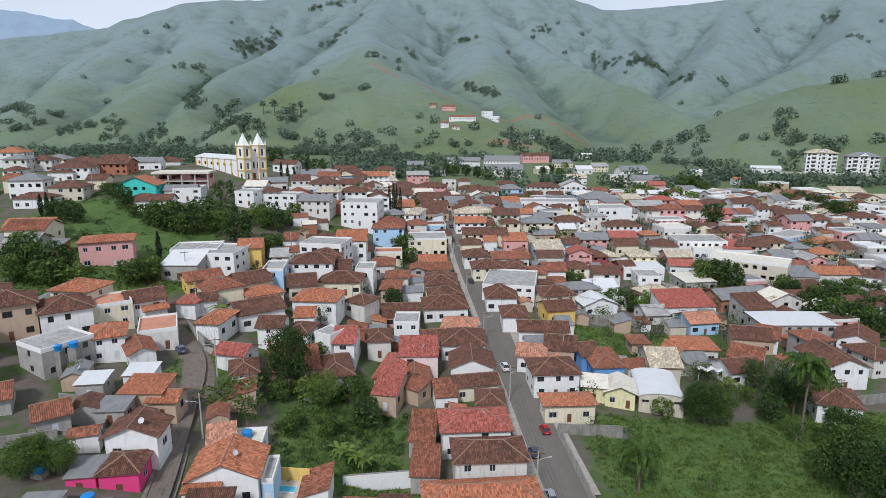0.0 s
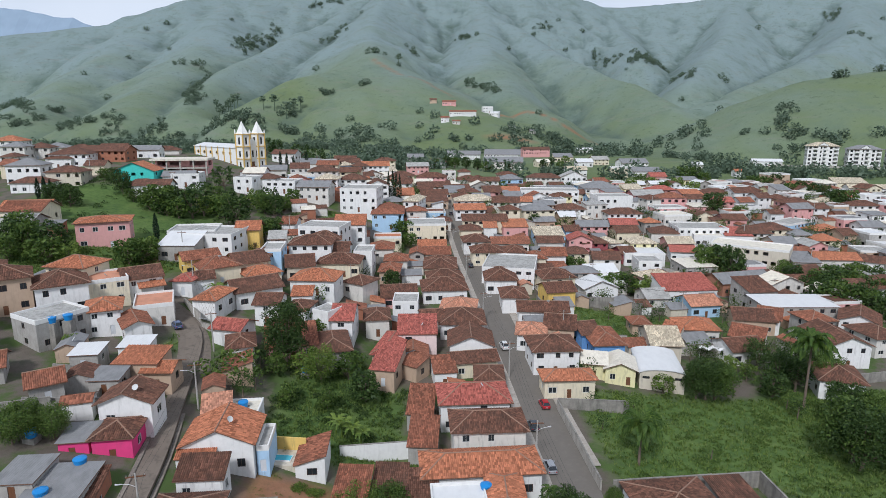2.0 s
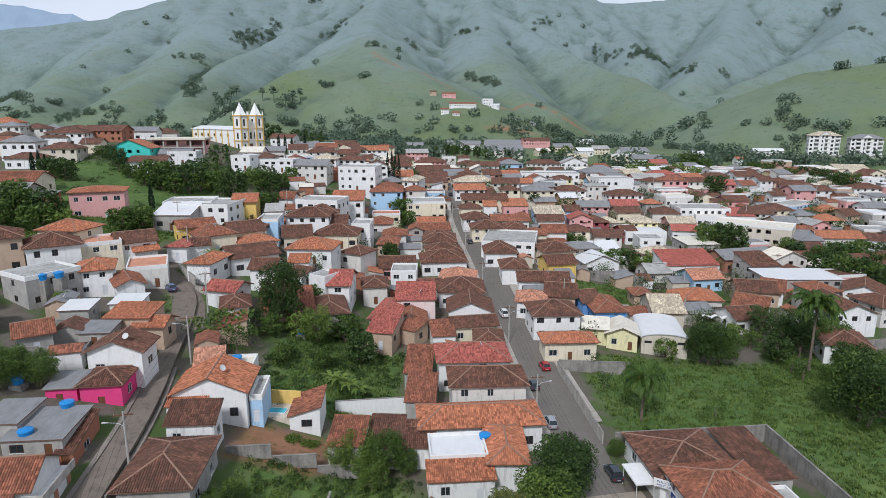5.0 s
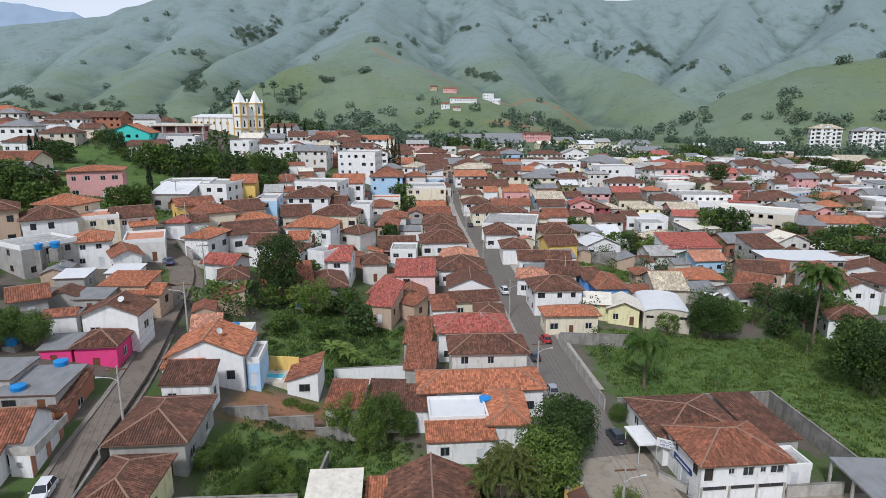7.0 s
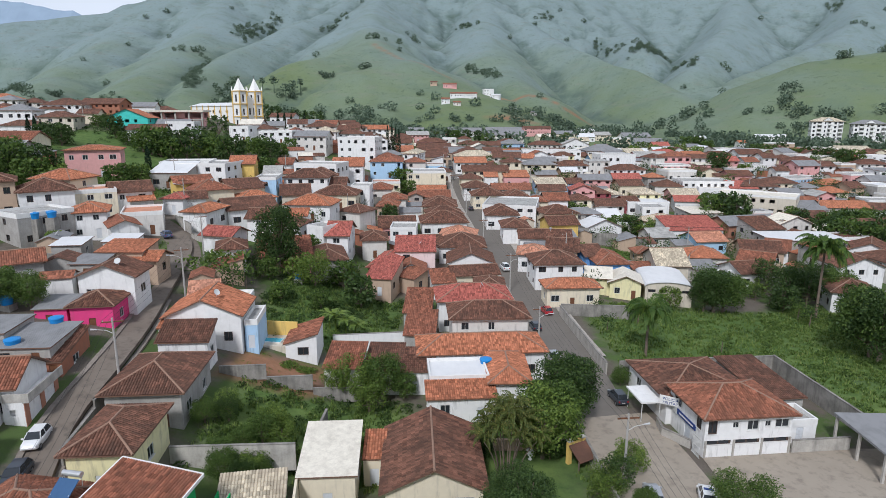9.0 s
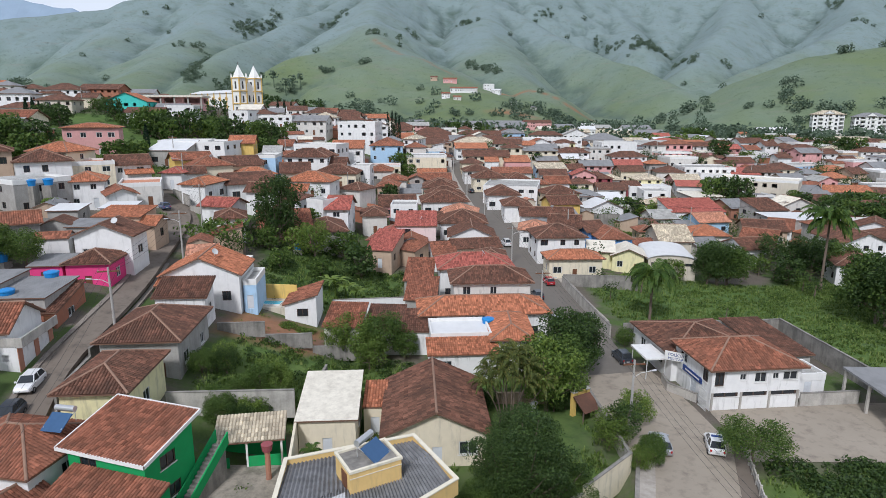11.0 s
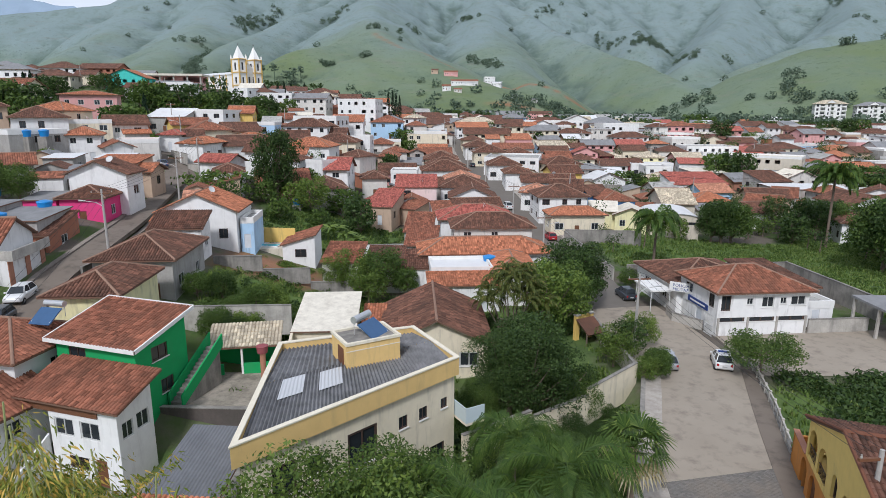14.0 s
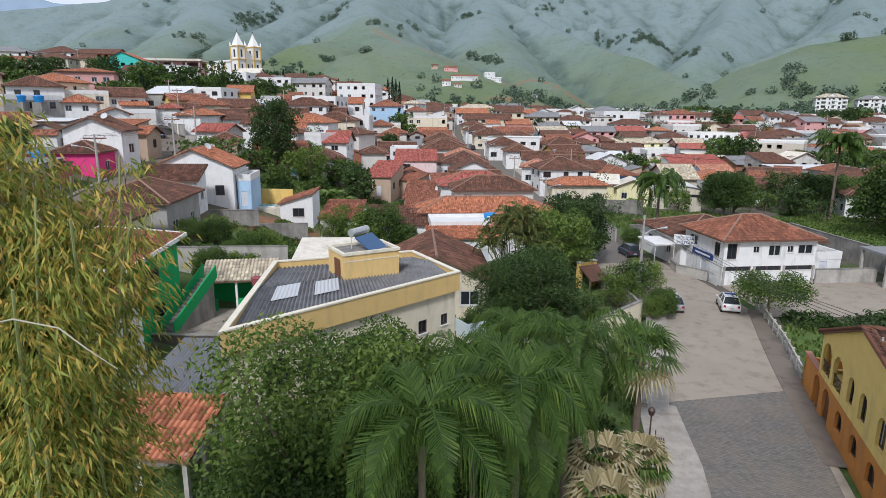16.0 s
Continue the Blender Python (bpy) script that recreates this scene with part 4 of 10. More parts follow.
house(-52.4, 97.4, 4.0, 7.1, 35, 4.0, "gy", "white", "rust", 10.6)
house(-54.2, 76.3, 4.0, 5.1, 35, 2.8, "gx", "grey", "rust", 10.8)
house(-40.5, 72.6, 6.5, 4.7, 5, 3.8, "gy", "white", "brown", 9.1)
house(-34.6, 97.5, 4.2, 6.1, 19, 3.3, "hip", "white", "brown", 7.6)
house(-37.6, 102.8, 5.6, 5.1, -14, 2.8, "gx", "white", "red", 9.1)
house(-44.9, 113.5, 4.6, 8.1, -8, 3.7, "hip", "white", "orange", 10.8)
house(-40.0, 122.5, 9.8, 8.1, 35, 3.7, "gx", "white", "brown", 10.0)
house(-51.0, 123.6, 4.0, 5.1, 25, 3.3, "gx", "white", "brown", 12.1)
house(-53.4, 121.2, 4.0, 5.1, 0, 3.2, "hip", "white", "red", 12.5)
house(-50.6, 130.7, 8.2, 8.1, 35, 4.0, "hip", "cream", "rust", 12.4)
house(-55.8, 134.0, 7.7, 6.1, 35, 4.0, "gx", "yellow", "rust", 13.4)
house(-45.8, 136.8, 7.3, 8.1, 35, 4.0, "gx", "cream", "brown", 12.0)
house(-41.4, 131.9, 7.8, 6.1, 35, 3.4, "hip", "cream", "orange", 11.0)
house(-28.7, 133.0, 10.0, 8.1, -5, 3.7, "hip", "white", "orange", 9.3)
house(-29.7, 123.0, 4.2, 4.1, 5, 3.7, "shed", "white", "orange", 8.1)
house(-34.1, 114.5, 4.7, 6.1, 0, 4.3, "gx", "white", "brown", 8.7)
house(-28.8, 116.0, 4.4, 6.1, -8, 3.7, "hip", "white", "brown", 7.6)
house(-19.5, 138.4, 5.7, 6.1, -29, 3.4, "hip", "pale", "brown", 7.1)
house(-22.7, 114.5, 4.0, 5.0, -29, 5.2, "flat", "white", "concrete", 5.8)
house(-19.6, 116.0, 4.0, 8.9, 0, 4.9, "gx", "white", "red", 4.8)
house(-20.4, 105.7, 5.7, 10.0, 15, 3.4, "hip", "grey", "brown", 4.2)
house(-13.9, 122.2, 4.9, 7.1, 8, 4.0, "hip", "pale", "brown", 3.4)
house(-8.3, 132.8, 5.7, 7.0, 0, 5.0, "flat", "white", "concrete", 2.6)
house(-5.0, 116.4, 7.7, 7.1, 2, 5.2, "shed", "pink", "red", 1.1)
house(-5.6, 110.3, 5.2, 5.1, 3, 3.3, "gy", "white", "rust", 0.8)
house(-9.9, 111.0, 4.3, 12.0, -10, 3.4, "hip", "tan", "red", 1.8)
house(-9.8, 103.0, 4.5, 8.2, -11, 3.2, "shed", "tan", "red", 1.5)
house(-5.1, 105.2, 4.0, 4.1, -35, 3.0, "shed", "tan", "rust", 0.7)
house(0.4, 147.3, 10.9, 9.5, 5, 3.7, "hip", "white", "brown", 3.1)
house(0.5, 155.1, 8.9, 7.1, 7, 3.7, "hip", "cream", "brown", 3.7)
house(-0.6, 168.0, 8.6, 7.1, 0, 3.7, "hip", "cream", "brown", 4.5)
house(4.0, 133.9, 7.7, 7.4, -6, 3.7, "hip", "white", "salmon", 2.3)
house(-2.5, 127.7, 4.5, 6.1, 9, 3.4, "gx", "grey", "brown", 1.9)
house(4.4, 126.5, 9.4, 9.9, 0, 3.7, "hip", "white", "brown", 1.7)
house(5.8, 115.0, 8.4, 8.0, 0, 3.7, "gy", "white", "brown", 1.0)
house(6.0, 107.1, 8.2, 5.0, 11, 3.4, "gx", "cream", "brown", 0.6)
house(8.5, 100.4, 4.6, 6.1, -2, 3.3, "hip", "white", "brown", 0.4)
house(0.4, 103.2, 4.0, 5.1, 8, 3.0, "shed", "white", "rust", 0.5)
house(19.4, 165.1, 14.2, 17.5, -11, 4.3, "flat", "white", "concrete", 4.2)
house(15.3, 154.8, 7.9, 11.3, 0, 4.0, "hip", "white", "brown", 3.6)
house(17.3, 140.1, 5.9, 8.0, 0, 4.2, "hip", "white", "brown", 2.7)
house(18.8, 119.4, 5.7, 7.1, -9, 3.7, "hip", "white", "salmon", 1.4)
house(21.4, 109.8, 8.7, 7.8, 4, 5.0, "hip", "white", "brown", 0.7)
house(22.3, 99.2, 8.9, 4.5, 3, 3.6, "hip", "cream", "orange", 0.3)
house(23.2, 132.7, 11.1, 6.4, -4, 3.4, "gx", "white", "brown", 2.2)
house(29.1, 146.6, 7.2, 7.1, 11, 4.0, "gx", "yellow", "brown", 2.2)
house(25.7, 123.9, 6.1, 8.1, -12, 3.6, "gx", "tan", "brown", 1.4)
house(33.5, 118.4, 6.2, 10.1, 3, 3.8, "hip", "blue", "rust", 0.1)
house(30.4, 122.0, 4.0, 7.1, 14, 3.8, "gx", "blue", "brown", 0.5)
house(46.2, 120.4, 6.0, 10.7, -3, 4.3, "gx", "beige", "cream", -1.2)
house(58.8, 132.4, 8.4, 7.9, -5, 3.7, "hip", "pale", "orange", -2.1)
house(29.4, 108.6, 4.2, 6.1, -12, 3.2, "gx", "lemon", "limewash", 0.0)
house(33.9, 107.0, 5.4, 6.6, -12, 3.2, "gy", "lemon", "limewash", -0.4)
house(68.5, 164.1, 14.8, 9.9, 4, 4.0, "shed", "white", "red", -2.2)
house(64.5, 175.7, 10.1, 8.1, 18, 3.7, "hip", "pale", "brown", -1.8)
house(46.2, 134.4, 4.0, 5.1, 0, 3.0, "hip", "tan", "rust", -1.2)
house(51.3, 126.8, 4.0, 5.1, -35, 3.7, "shed", "beige", "orange", -1.6)
house(75.2, 139.1, 8.9, 8.1, -13, 3.7, "gx", "tan", "brown", -2.2)
house(-10.8, 66.0, 4.0, 4.8, -3, 3.0, "shed", "pale", "rust", 1.0)
house(-6.4, 67.7, 4.0, 5.3, -3, 3.0, "shed", "white", "brown", -0.0)
house(-2.5, 67.2, 4.0, 4.4, 0, 3.0, "shed", "white", "brown", -0.0)
house(5.2, 71.4, 15.2, 5.9, 5, 4.0, "hip", "white", "orange", -0.0)
house(2.5, 60.0, 7.2, 3.0, 5, 2.9, "shed", "white", "orange", -0.0, None, 0.2)
house(7.9, 64.7, 4.0, 8.1, 0, 3.8, "hip", "white", "orange", -0.0)
house(6.7, 79.6, 10.2, 6.2, 3, 5.6, "hip", "pale", "brown", -0.0)
house(5.1, 89.7, 10.8, 7.3, 4, 5.0, "hip", "white", "red", 0.0)
house(-3.2, 89.7, 4.0, 7.1, -3, 3.0, "shed", "grey", "rust", 0.0)
house(-2.5, 79.7, 4.0, 6.1, -3, 3.0, "shed", "grey", "rust", -0.0)
house(-0.3, 47.4, 7.8, 9.6, 3, 3.0, "gy", "cream", "brown", -0.0, 2, 0.46)
house(-5.5, 49.4, 1.9, 4.2, 3, 2.7, "shed", "cream", "orange", 0.0, 2, 0.1, 0.1)
house(-9.0, 47.0, 4.5, 7.0, 4, 3.4, "shed", "cream", "limewash", 0.2, rise=0.12)
house(87.8, 172.4, 17.3, 9.1, 15, 4.0, "gx", "rust", "rust", -2.1)
house(103.2, 196.0, 23.5, 12.0, -35, 6.0, "flat", "beige", "limewash", 1.0)
house(98.0, 134.0, 7.7, 9.1, -35, 5.0, "gy", "white", "brown", -2.2)
house(68.1, 125.9, 6.4, 8.1, -35, 4.0, "gx", "white", "rust", -2.2)
house(79.6, 139.0, 4.8, 8.1, -30, 4.0, "gx", "white", "rust", -2.2)
house(-18.8, 206.2, 10.4, 17.3, 3, 5.5, "hip", "skyblue", "rust", 11.7)
house(-10.6, 226.7, 5.5, 14.1, -10, 5.8, "hip", "white", "cream", 12.6)
house(-28.7, 213.2, 12.8, 14.0, -4, 7.9, "flat", "white", "concrete", 16.3)
house(-5.5, 201.1, 12.8, 12.0, 3, 6.1, "flat", "cream", "concrete", 7.7)
house(-3.3, 185.8, 8.3, 7.1, 1, 3.7, "gx", "cream", "orange", 5.5)
house(-17.6, 171.9, 6.4, 8.1, 3, 3.7, "hip", "pale", "rust", 8.0)
house(-33.2, 167.1, 12.0, 10.0, -10, 6.1, "flat", "white", "concrete", 12.7)
house(-27.7, 177.8, 9.1, 8.1, 4, 6.1, "shed", "white", "orange", 11.4)
house(-32.1, 160.5, 8.4, 8.1, 9, 5.2, "hip", "white", "brown", 11.4)
house(-34.0, 153.7, 10.7, 8.1, 2, 4.9, "hip", "white", "brown", 11.9)
house(-29.2, 190.3, 8.8, 8.1, 7, 3.7, "gx", "white", "brown", 12.7)
house(-45.1, 213.6, 11.1, 8.1, -6, 4.9, "gx", "pale", "rust", 19.9)
house(-57.4, 217.0, 11.1, 9.0, -5, 4.3, "flat", "white", "concrete", 21.9)
house(-44.0, 229.9, 8.7, 8.1, 0, 4.3, "hip", "white", "cream", 21.6)
house(-69.3, 214.6, 7.1, 9.0, -10, 4.9, "flat", "white", "concrete", 22.8)
house(-64.1, 220.1, 7.3, 8.1, 0, 4.3, "hip", "white", "brown", 22.8)
house(-104.6, 207.0, 13.3, 9.1, 5, 5.0, "gy", "teal", "orange", 25.9)
house(-93.7, 195.0, 10.6, 7.1, 10, 3.7, "gx", "white", "brown", 23.7)
house(-89.2, 210.8, 9.2, 10.0, 10, 4.3, "flat", "white", "concrete", 25.0)
house(-83.6, 146.4, 11.6, 9.0, 22, 6.6, "hip", "rose", "orange", 17.2, rise=0.2)
house(-105.0, 151.5, 9.6, 9.1, 4, 3.7, "gx", "cream", "rust", 22.1)
house(-100.0, 141.5, 7.0, 7.1, 3, 3.7, "gx", "grey", "concrete", 20.8)
house(-124.0, 199.5, 10.8, 8.1, 7, 5.4, "hip", "beige", "brown", 25.8)
house(-138.6, 202.0, 10.4, 9.0, 10, 6.8, "hip", "white", "brown", 26.4)
house(-138.7, 227.8, 13.0, 11.1, 10, 4.9, "hip", "white", "brown", 30.5)
house(-170.0, 242.3, 8.6, 8.1, 10, 5.5, "hip", "pale", "orange", 31.9)
house(-130.0, 237.9, 15.0, 9.1, -0, 4.3, "gx", "brick", "brown", 31.7)
house(-129.2, 189.8, 11.0, 7.1, 7, 3.7, "hip", "white", "brown", 25.0)
house(-148.5, 208.1, 4.0, 8.1, 10, 4.9, "gx", "cream", "rust", 27.9)
house(-158.6, 223.5, 5.4, 8.1, 10, 4.3, "hip", "white", "brown", 30.3)
house(-121.7, 212.9, 6.1, 7.1, 10, 3.7, "gx", "cream", "brown", 28.6)
house(-64.0, 153.0, 11.5, 10.0, 10, 4.3, "flat", "white", "concrete", 16.0)
house(-57.1, 150.1, 11.9, 12.0, -4, 4.9, "flat", "white", "concrete", 15.3)
house(-62.9, 142.3, 8.7, 8.1, 0, 3.7, "shed", "grey", "white", 15.2)
house(-51.5, 157.6, 5.8, 8.1, 10, 5.2, "gx", "yellow", "orange", 14.6)
house(-43.8, 157.2, 4.0, 7.1, 10, 4.3, "gx", "pale", "concrete", 13.2)
house(-45.0, 176.0, 4.0, 7.1, 0, 3.7, "gx", "white", "rust", 14.5)
house(-41.4, 144.0, 4.8, 9.0, 6, 5.5, "flat", "skyblue", "concrete", 11.9)
house(-43.4, 141.1, 4.4, 8.1, 4, 4.3, "hip", "cream", "brown", 12.2)
house(-25.8, 147.8, 10.3, 8.1, 0, 3.7, "hip", "cream", "brown", 9.6)
house(-28.0, 155.9, 6.5, 8.1, 3, 4.3, "gx", "white", "brown", 10.1)
house(-20.8, 156.8, 4.8, 8.0, 0, 6.1, "flat", "white", "concrete", 7.9)
house(-12.9, 164.2, 6.1, 7.1, 3, 3.7, "hip", "pale", "rust", 6.2)
house(-7.5, 176.1, 4.0, 7.1, 0, 4.3, "gy", "grey", "rust", 4.8)
house(-1.7, 178.2, 7.6, 7.1, 3, 3.7, "gx", "pale", "rust", 4.9)
house(-0.6, 163.3, 8.7, 8.1, 2, 4.0, "hip", "cream", "brown", 4.2)
house(-13.8, 154.6, 5.0, 8.1, 0, 3.7, "hip", "tan", "rust", 5.8)
house(10.0, 223.9, 11.1, 8.1, 5, 4.3, "gx", "white", "orange", 10.9)
house(12.7, 238.5, 15.6, 9.1, 4, 4.3, "hip", "white", "orange", 12.3)
house(24.9, 235.8, 10.2, 8.1, -4, 4.3, "gx", "pale", "orange", 12.0)
house(14.8, 211.1, 15.4, 8.1, 1, 4.3, "gx", "cream", "brown", 9.0)
house(9.5, 202.1, 6.9, 7.1, 4, 4.0, "hip", "cream", "brown", 7.6)
house(16.4, 204.9, 4.5, 7.1, 0, 3.7, "shed", "white", "orange", 8.1)
house(25.1, 206.9, 8.5, 7.1, 3, 3.7, "shed", "rose", "orange", 7.9)
house(10.6, 189.6, 8.1, 8.1, 4, 4.3, "hip", "white", "brown", 5.9)
house(13.5, 178.5, 9.3, 8.1, 2, 4.3, "hip", "cream", "brown", 4.9)
house(22.0, 179.2, 5.9, 8.1, 3, 4.3, "hip", "white", "brown", 4.7)
house(21.5, 189.1, 11.7, 7.1, 2, 3.7, "gx", "pale", "rust", 5.9)
house(47.7, 269.1, 25.2, 12.0, -5, 5.5, "flat", "white", "concrete", 11.3)
house(75.5, 290.1, 16.6, 13.1, 4, 6.1, "hip", "white", "brown", 9.8)
house(72.2, 256.3, 14.8, 12.0, 4, 6.7, "flat", "white", "concrete", 9.2)
house(34.4, 309.3, 11.6, 9.1, 9, 6.1, "hip", "skyblue", "rust", 12.0)
house(23.7, 305.1, 9.1, 8.1, 0, 4.9, "gx", "white", "brown", 12.6)
house(13.0, 311.5, 10.7, 8.1, 4, 4.9, "hip", "pale", "brown", 12.8)
house(56.0, 335.3, 18.2, 9.1, -10, 4.9, "hip", "pale", "brown", 11.5)
house(72.4, 336.4, 14.8, 8.1, 0, 5.5, "gy", "white", "concrete", 10.9)
house(85.4, 328.2, 11.4, 8.1, 6, 4.9, "hip", "cream", "brown", 10.0)
house(50.8, 241.3, 12.7, 8.1, 3, 4.3, "hip", "white", "orange", 8.5)
house(36.5, 231.1, 12.1, 9.1, 5, 4.3, "hip", "cream", "rust", 9.7)
house(34.1, 245.2, 4.8, 7.1, 0, 4.3, "gx", "white", "orange", 11.0)
house(47.1, 217.4, 5.3, 7.1, 5, 3.7, "gx", "skyblue", "brown", 4.7)
house(55.8, 222.8, 11.3, 8.1, -2, 4.3, "gx", "rose", "orange", 4.8)
house(47.6, 204.9, 7.9, 8.1, -4, 4.3, "gy", "rose", "red", 3.2)
house(52.3, 205.3, 8.8, 8.1, 4, 4.3, "hip", "maroon", "brown", 2.2)
house(35.6, 196.5, 8.4, 7.1, 0, 3.7, "gx", "pale", "brown", 4.7)
house(34.4, 182.7, 6.9, 8.1, 0, 4.0, "gx", "white", "rust", 3.2)
house(43.1, 188.9, 6.6, 8.1, 0, 4.6, "hip", "cream", "brown", 1.9)
house(28.5, 178.1, 5.0, 8.1, 0, 3.7, "hip", "cream", "rust", 3.8)
house(52.5, 188.6, 8.5, 8.1, -4, 4.3, "gx", "pale", "rust", 0.4)
house(71.9, 237.7, 13.6, 8.1, 3, 4.9, "hip", "white", "brown", 6.7)
house(68.6, 226.9, 9.8, 8.1, 0, 4.3, "gx", "white", "red", 4.8)
house(67.7, 219.7, 8.5, 8.1, 5, 4.0, "gx", "cream", "brown", 3.5)
house(70.0, 207.6, 8.9, 8.1, 0, 4.3, "hip", "lemon", "cream", 1.6)
house(58.2, 209.2, 7.1, 8.1, 5, 3.7, "hip", "pale", "brown", 1.9)
house(67.2, 199.6, 13.2, 14.0, -3, 4.0, "flat", "white", "white", 0.4)
house(65.5, 187.0, 7.1, 9.0, -4, 4.9, "flat", "white", "concrete", -0.7)
house(93.7, 276.3, 14.6, 9.1, 5, 4.3, "gx", "rose", "concrete", 9.8)
house(105.4, 290.7, 12.7, 8.1, 6, 4.9, "hip", "rose", "red", 9.8)
house(92.9, 246.4, 12.7, 9.0, 3, 4.3, "flat", "rose", "concrete", 8.1)
house(97.9, 256.3, 11.2, 8.1, -5, 6.1, "hip", "rose", "rust", 9.4)
house(108.8, 260.1, 7.7, 7.1, 6, 4.9, "gx", "white", "brown", 9.6)
house(127.0, 281.6, 14.4, 9.1, 4, 4.3, "hip", "pale", "brown", 9.8)
house(119.7, 256.3, 7.5, 8.1, -0, 4.3, "gx", "rose", "red", 9.3)
house(138.1, 276.8, 11.3, 9.1, 5, 5.5, "gx", "white", "brown", 9.8)
house(139.6, 263.1, 6.0, 8.1, 6, 4.9, "gx", "white", "orange", 9.7)
house(147.1, 263.2, 7.8, 7.1, 5, 4.3, "hip", "cream", "brown", 9.8)
house(148.4, 252.1, 12.1, 8.1, 0, 4.9, "hip", "rose", "brown", 8.9)
house(153.9, 246.3, 7.2, 8.1, 5, 4.3, "gx", "white", "brown", 8.1)
house(133.6, 240.1, 5.5, 6.1, 6, 3.7, "gx", "white", "brown", 7.3)
house(96.1, 222.6, 17.8, 14.0, -4, 4.9, "flat", "white", "concrete", 3.7)
house(107.8, 216.4, 9.5, 8.1, -9, 3.7, "shed", "white", "red", 3.1)
house(113.9, 218.1, 12.6, 9.1, -7, 4.3, "hip", "pale", "orange", 3.3)
house(122.3, 220.5, 11.6, 9.1, 3, 4.9, "hip", "cream", "brown", 3.5)
house(129.8, 215.8, 7.3, 8.1, -0, 4.3, "hip", "white", "brown", 2.9)
house(135.6, 210.3, 9.1, 8.1, 0, 4.3, "hip", "cream", "orange", 2.0)
house(145.4, 214.6, 5.2, 8.1, 7, 4.9, "gx", "tan", "brown", 2.6)
house(109.0, 202.0, 7.7, 8.1, 0, 4.3, "gx", "white", "rust", 0.9)
house(117.5, 198.3, 11.4, 8.1, 0, 3.7, "gx", "tan", "rust", 0.5)
house(127.8, 191.7, 13.8, 8.1, -5, 4.0, "gx", "pale", "orange", -0.2)
house(117.0, 189.9, 8.3, 8.1, -8, 3.7, "shed", "grey", "grey", -0.4)
house(160.0, 222.5, 8.1, 8.1, 0, 4.9, "gx", "white", "brown", 4.0)
house(175.4, 250.0, 12.0, 8.1, 0, 4.3, "hip", "white", "brown", 8.7)
house(180.0, 270.4, 6.7, 8.1, 0, 3.7, "gx", "pale", "red", 9.8)
house(217.9, 308.0, 19.1, 8.1, -10, 3.7, "gx", "white", "orange", 9.8)
house(189.7, 295.2, 12.9, 8.1, 6, 4.3, "hip", "cream", "rust", 9.8)
house(223.4, 330.8, 16.4, 9.1, -10, 3.7, "shed", "cream", "cream", 10.1)
house(185.6, 316.3, 9.4, 8.1, 0, 4.3, "gx", "tan", "rust", 9.9)
house(153.9, 314.7, 11.8, 9.0, 6, 3.7, "flat", "pale", "concrete", 9.8)
house(143.2, 311.3, 8.1, 8.0, 0, 4.9, "flat", "white", "concrete", 9.8)
house(192.7, 349.3, 13.1, 9.0, 8, 5.5, "flat", "tan", "concrete", 11.2)
house(243.0, 454.7, 20.6, 8.1, -10, 3.7, "gx", "white", "white", 13.1)
house(177.3, 422.9, 7.0, 8.1, 0, 3.7, "gx", "white", "white", 13.0)
house(185.3, 379.3, 4.4, 6.1, 0, 3.7, "gx", "white", "orange", 12.1)
house(122.6, 327.5, 8.3, 8.1, 0, 4.3, "gx", "white", "concrete", 10.0)
house(173.0, 238.5, 6.6, 8.1, -7, 4.3, "hip", "white", "brown", 7.0)
house(144.6, 198.5, 9.2, 9.0, -10, 4.3, "flat", "tan", "concrete", 0.6)
house(83.5, 209.2, 9.0, 8.1, 0, 3.7, "gx", "rose", "rust", 1.8)
house(61.7, 198.7, 4.8, 8.1, 9, 3.7, "gx", "maroon", "brown", 0.5)
house(82.1, 219.7, 9.6, 9.1, -9, 3.7, "hip", "pale", "brown", 3.6)
house(81.4, 199.7, 7.8, 7.1, -9, 3.7, "gx", "white", "red", 0.8)
house(-78.7, 304.5, 11.9, 8.1, -8, 3.7, "gx", "white", "orange", 27.4)
house(-48.7, 246.0, 11.7, 9.1, 9, 4.3, "hip", "pale", "orange", 23.3)
house(-39.5, 259.9, 8.7, 8.1, 0, 4.3, "gx", "cream", "brown", 21.7)
house(-35.6, 238.6, 10.2, 9.1, 6, 4.3, "hip", "white", "brown", 20.7)
house(-25.7, 237.6, 8.0, 9.1, 7, 4.9, "gy", "white", "brown", 18.0)
house(-19.8, 290.6, 11.3, 9.1, 7, 4.3, "hip", "cream", "brown", 17.2)
house(-33.9, 303.1, 13.2, 9.1, 7, 4.3, "gx", "white", "orange", 20.9)
house(-5.9, 317.1, 15.4, 9.1, -5, 4.3, "hip", "rose", "brown", 14.2)
house(-4.4, 281.9, 15.0, 9.1, 8, 4.3, "gx", "pale", "brown", 13.0)
house(-15.4, 358.9, 12.5, 9.1, 9, 4.3, "gx", "rose", "concrete", 16.4)
house(-34.9, 362.2, 12.5, 8.1, 0, 4.3, "hip", "cream", "rust", 19.3)
house(-17.2, 267.7, 6.6, 8.1, 0, 4.3, "gx", "white", "brown", 15.9)
house(-3.9, 256.9, 11.2, 8.1, 7, 4.3, "gx", "white", "brown", 12.5)
house(-5.4, 414.6, 14.5, 8.1, 0, 4.3, "hip", "white", "brown", 15.1)
house(-51.5, 272.7, 9.2, 8.1, 0, 4.3, "gx", "cream", "rust", 23.6)
house(-50.7, 314.9, 10.8, 8.1, 0, 4.3, "gx", "white", "brown", 23.2)
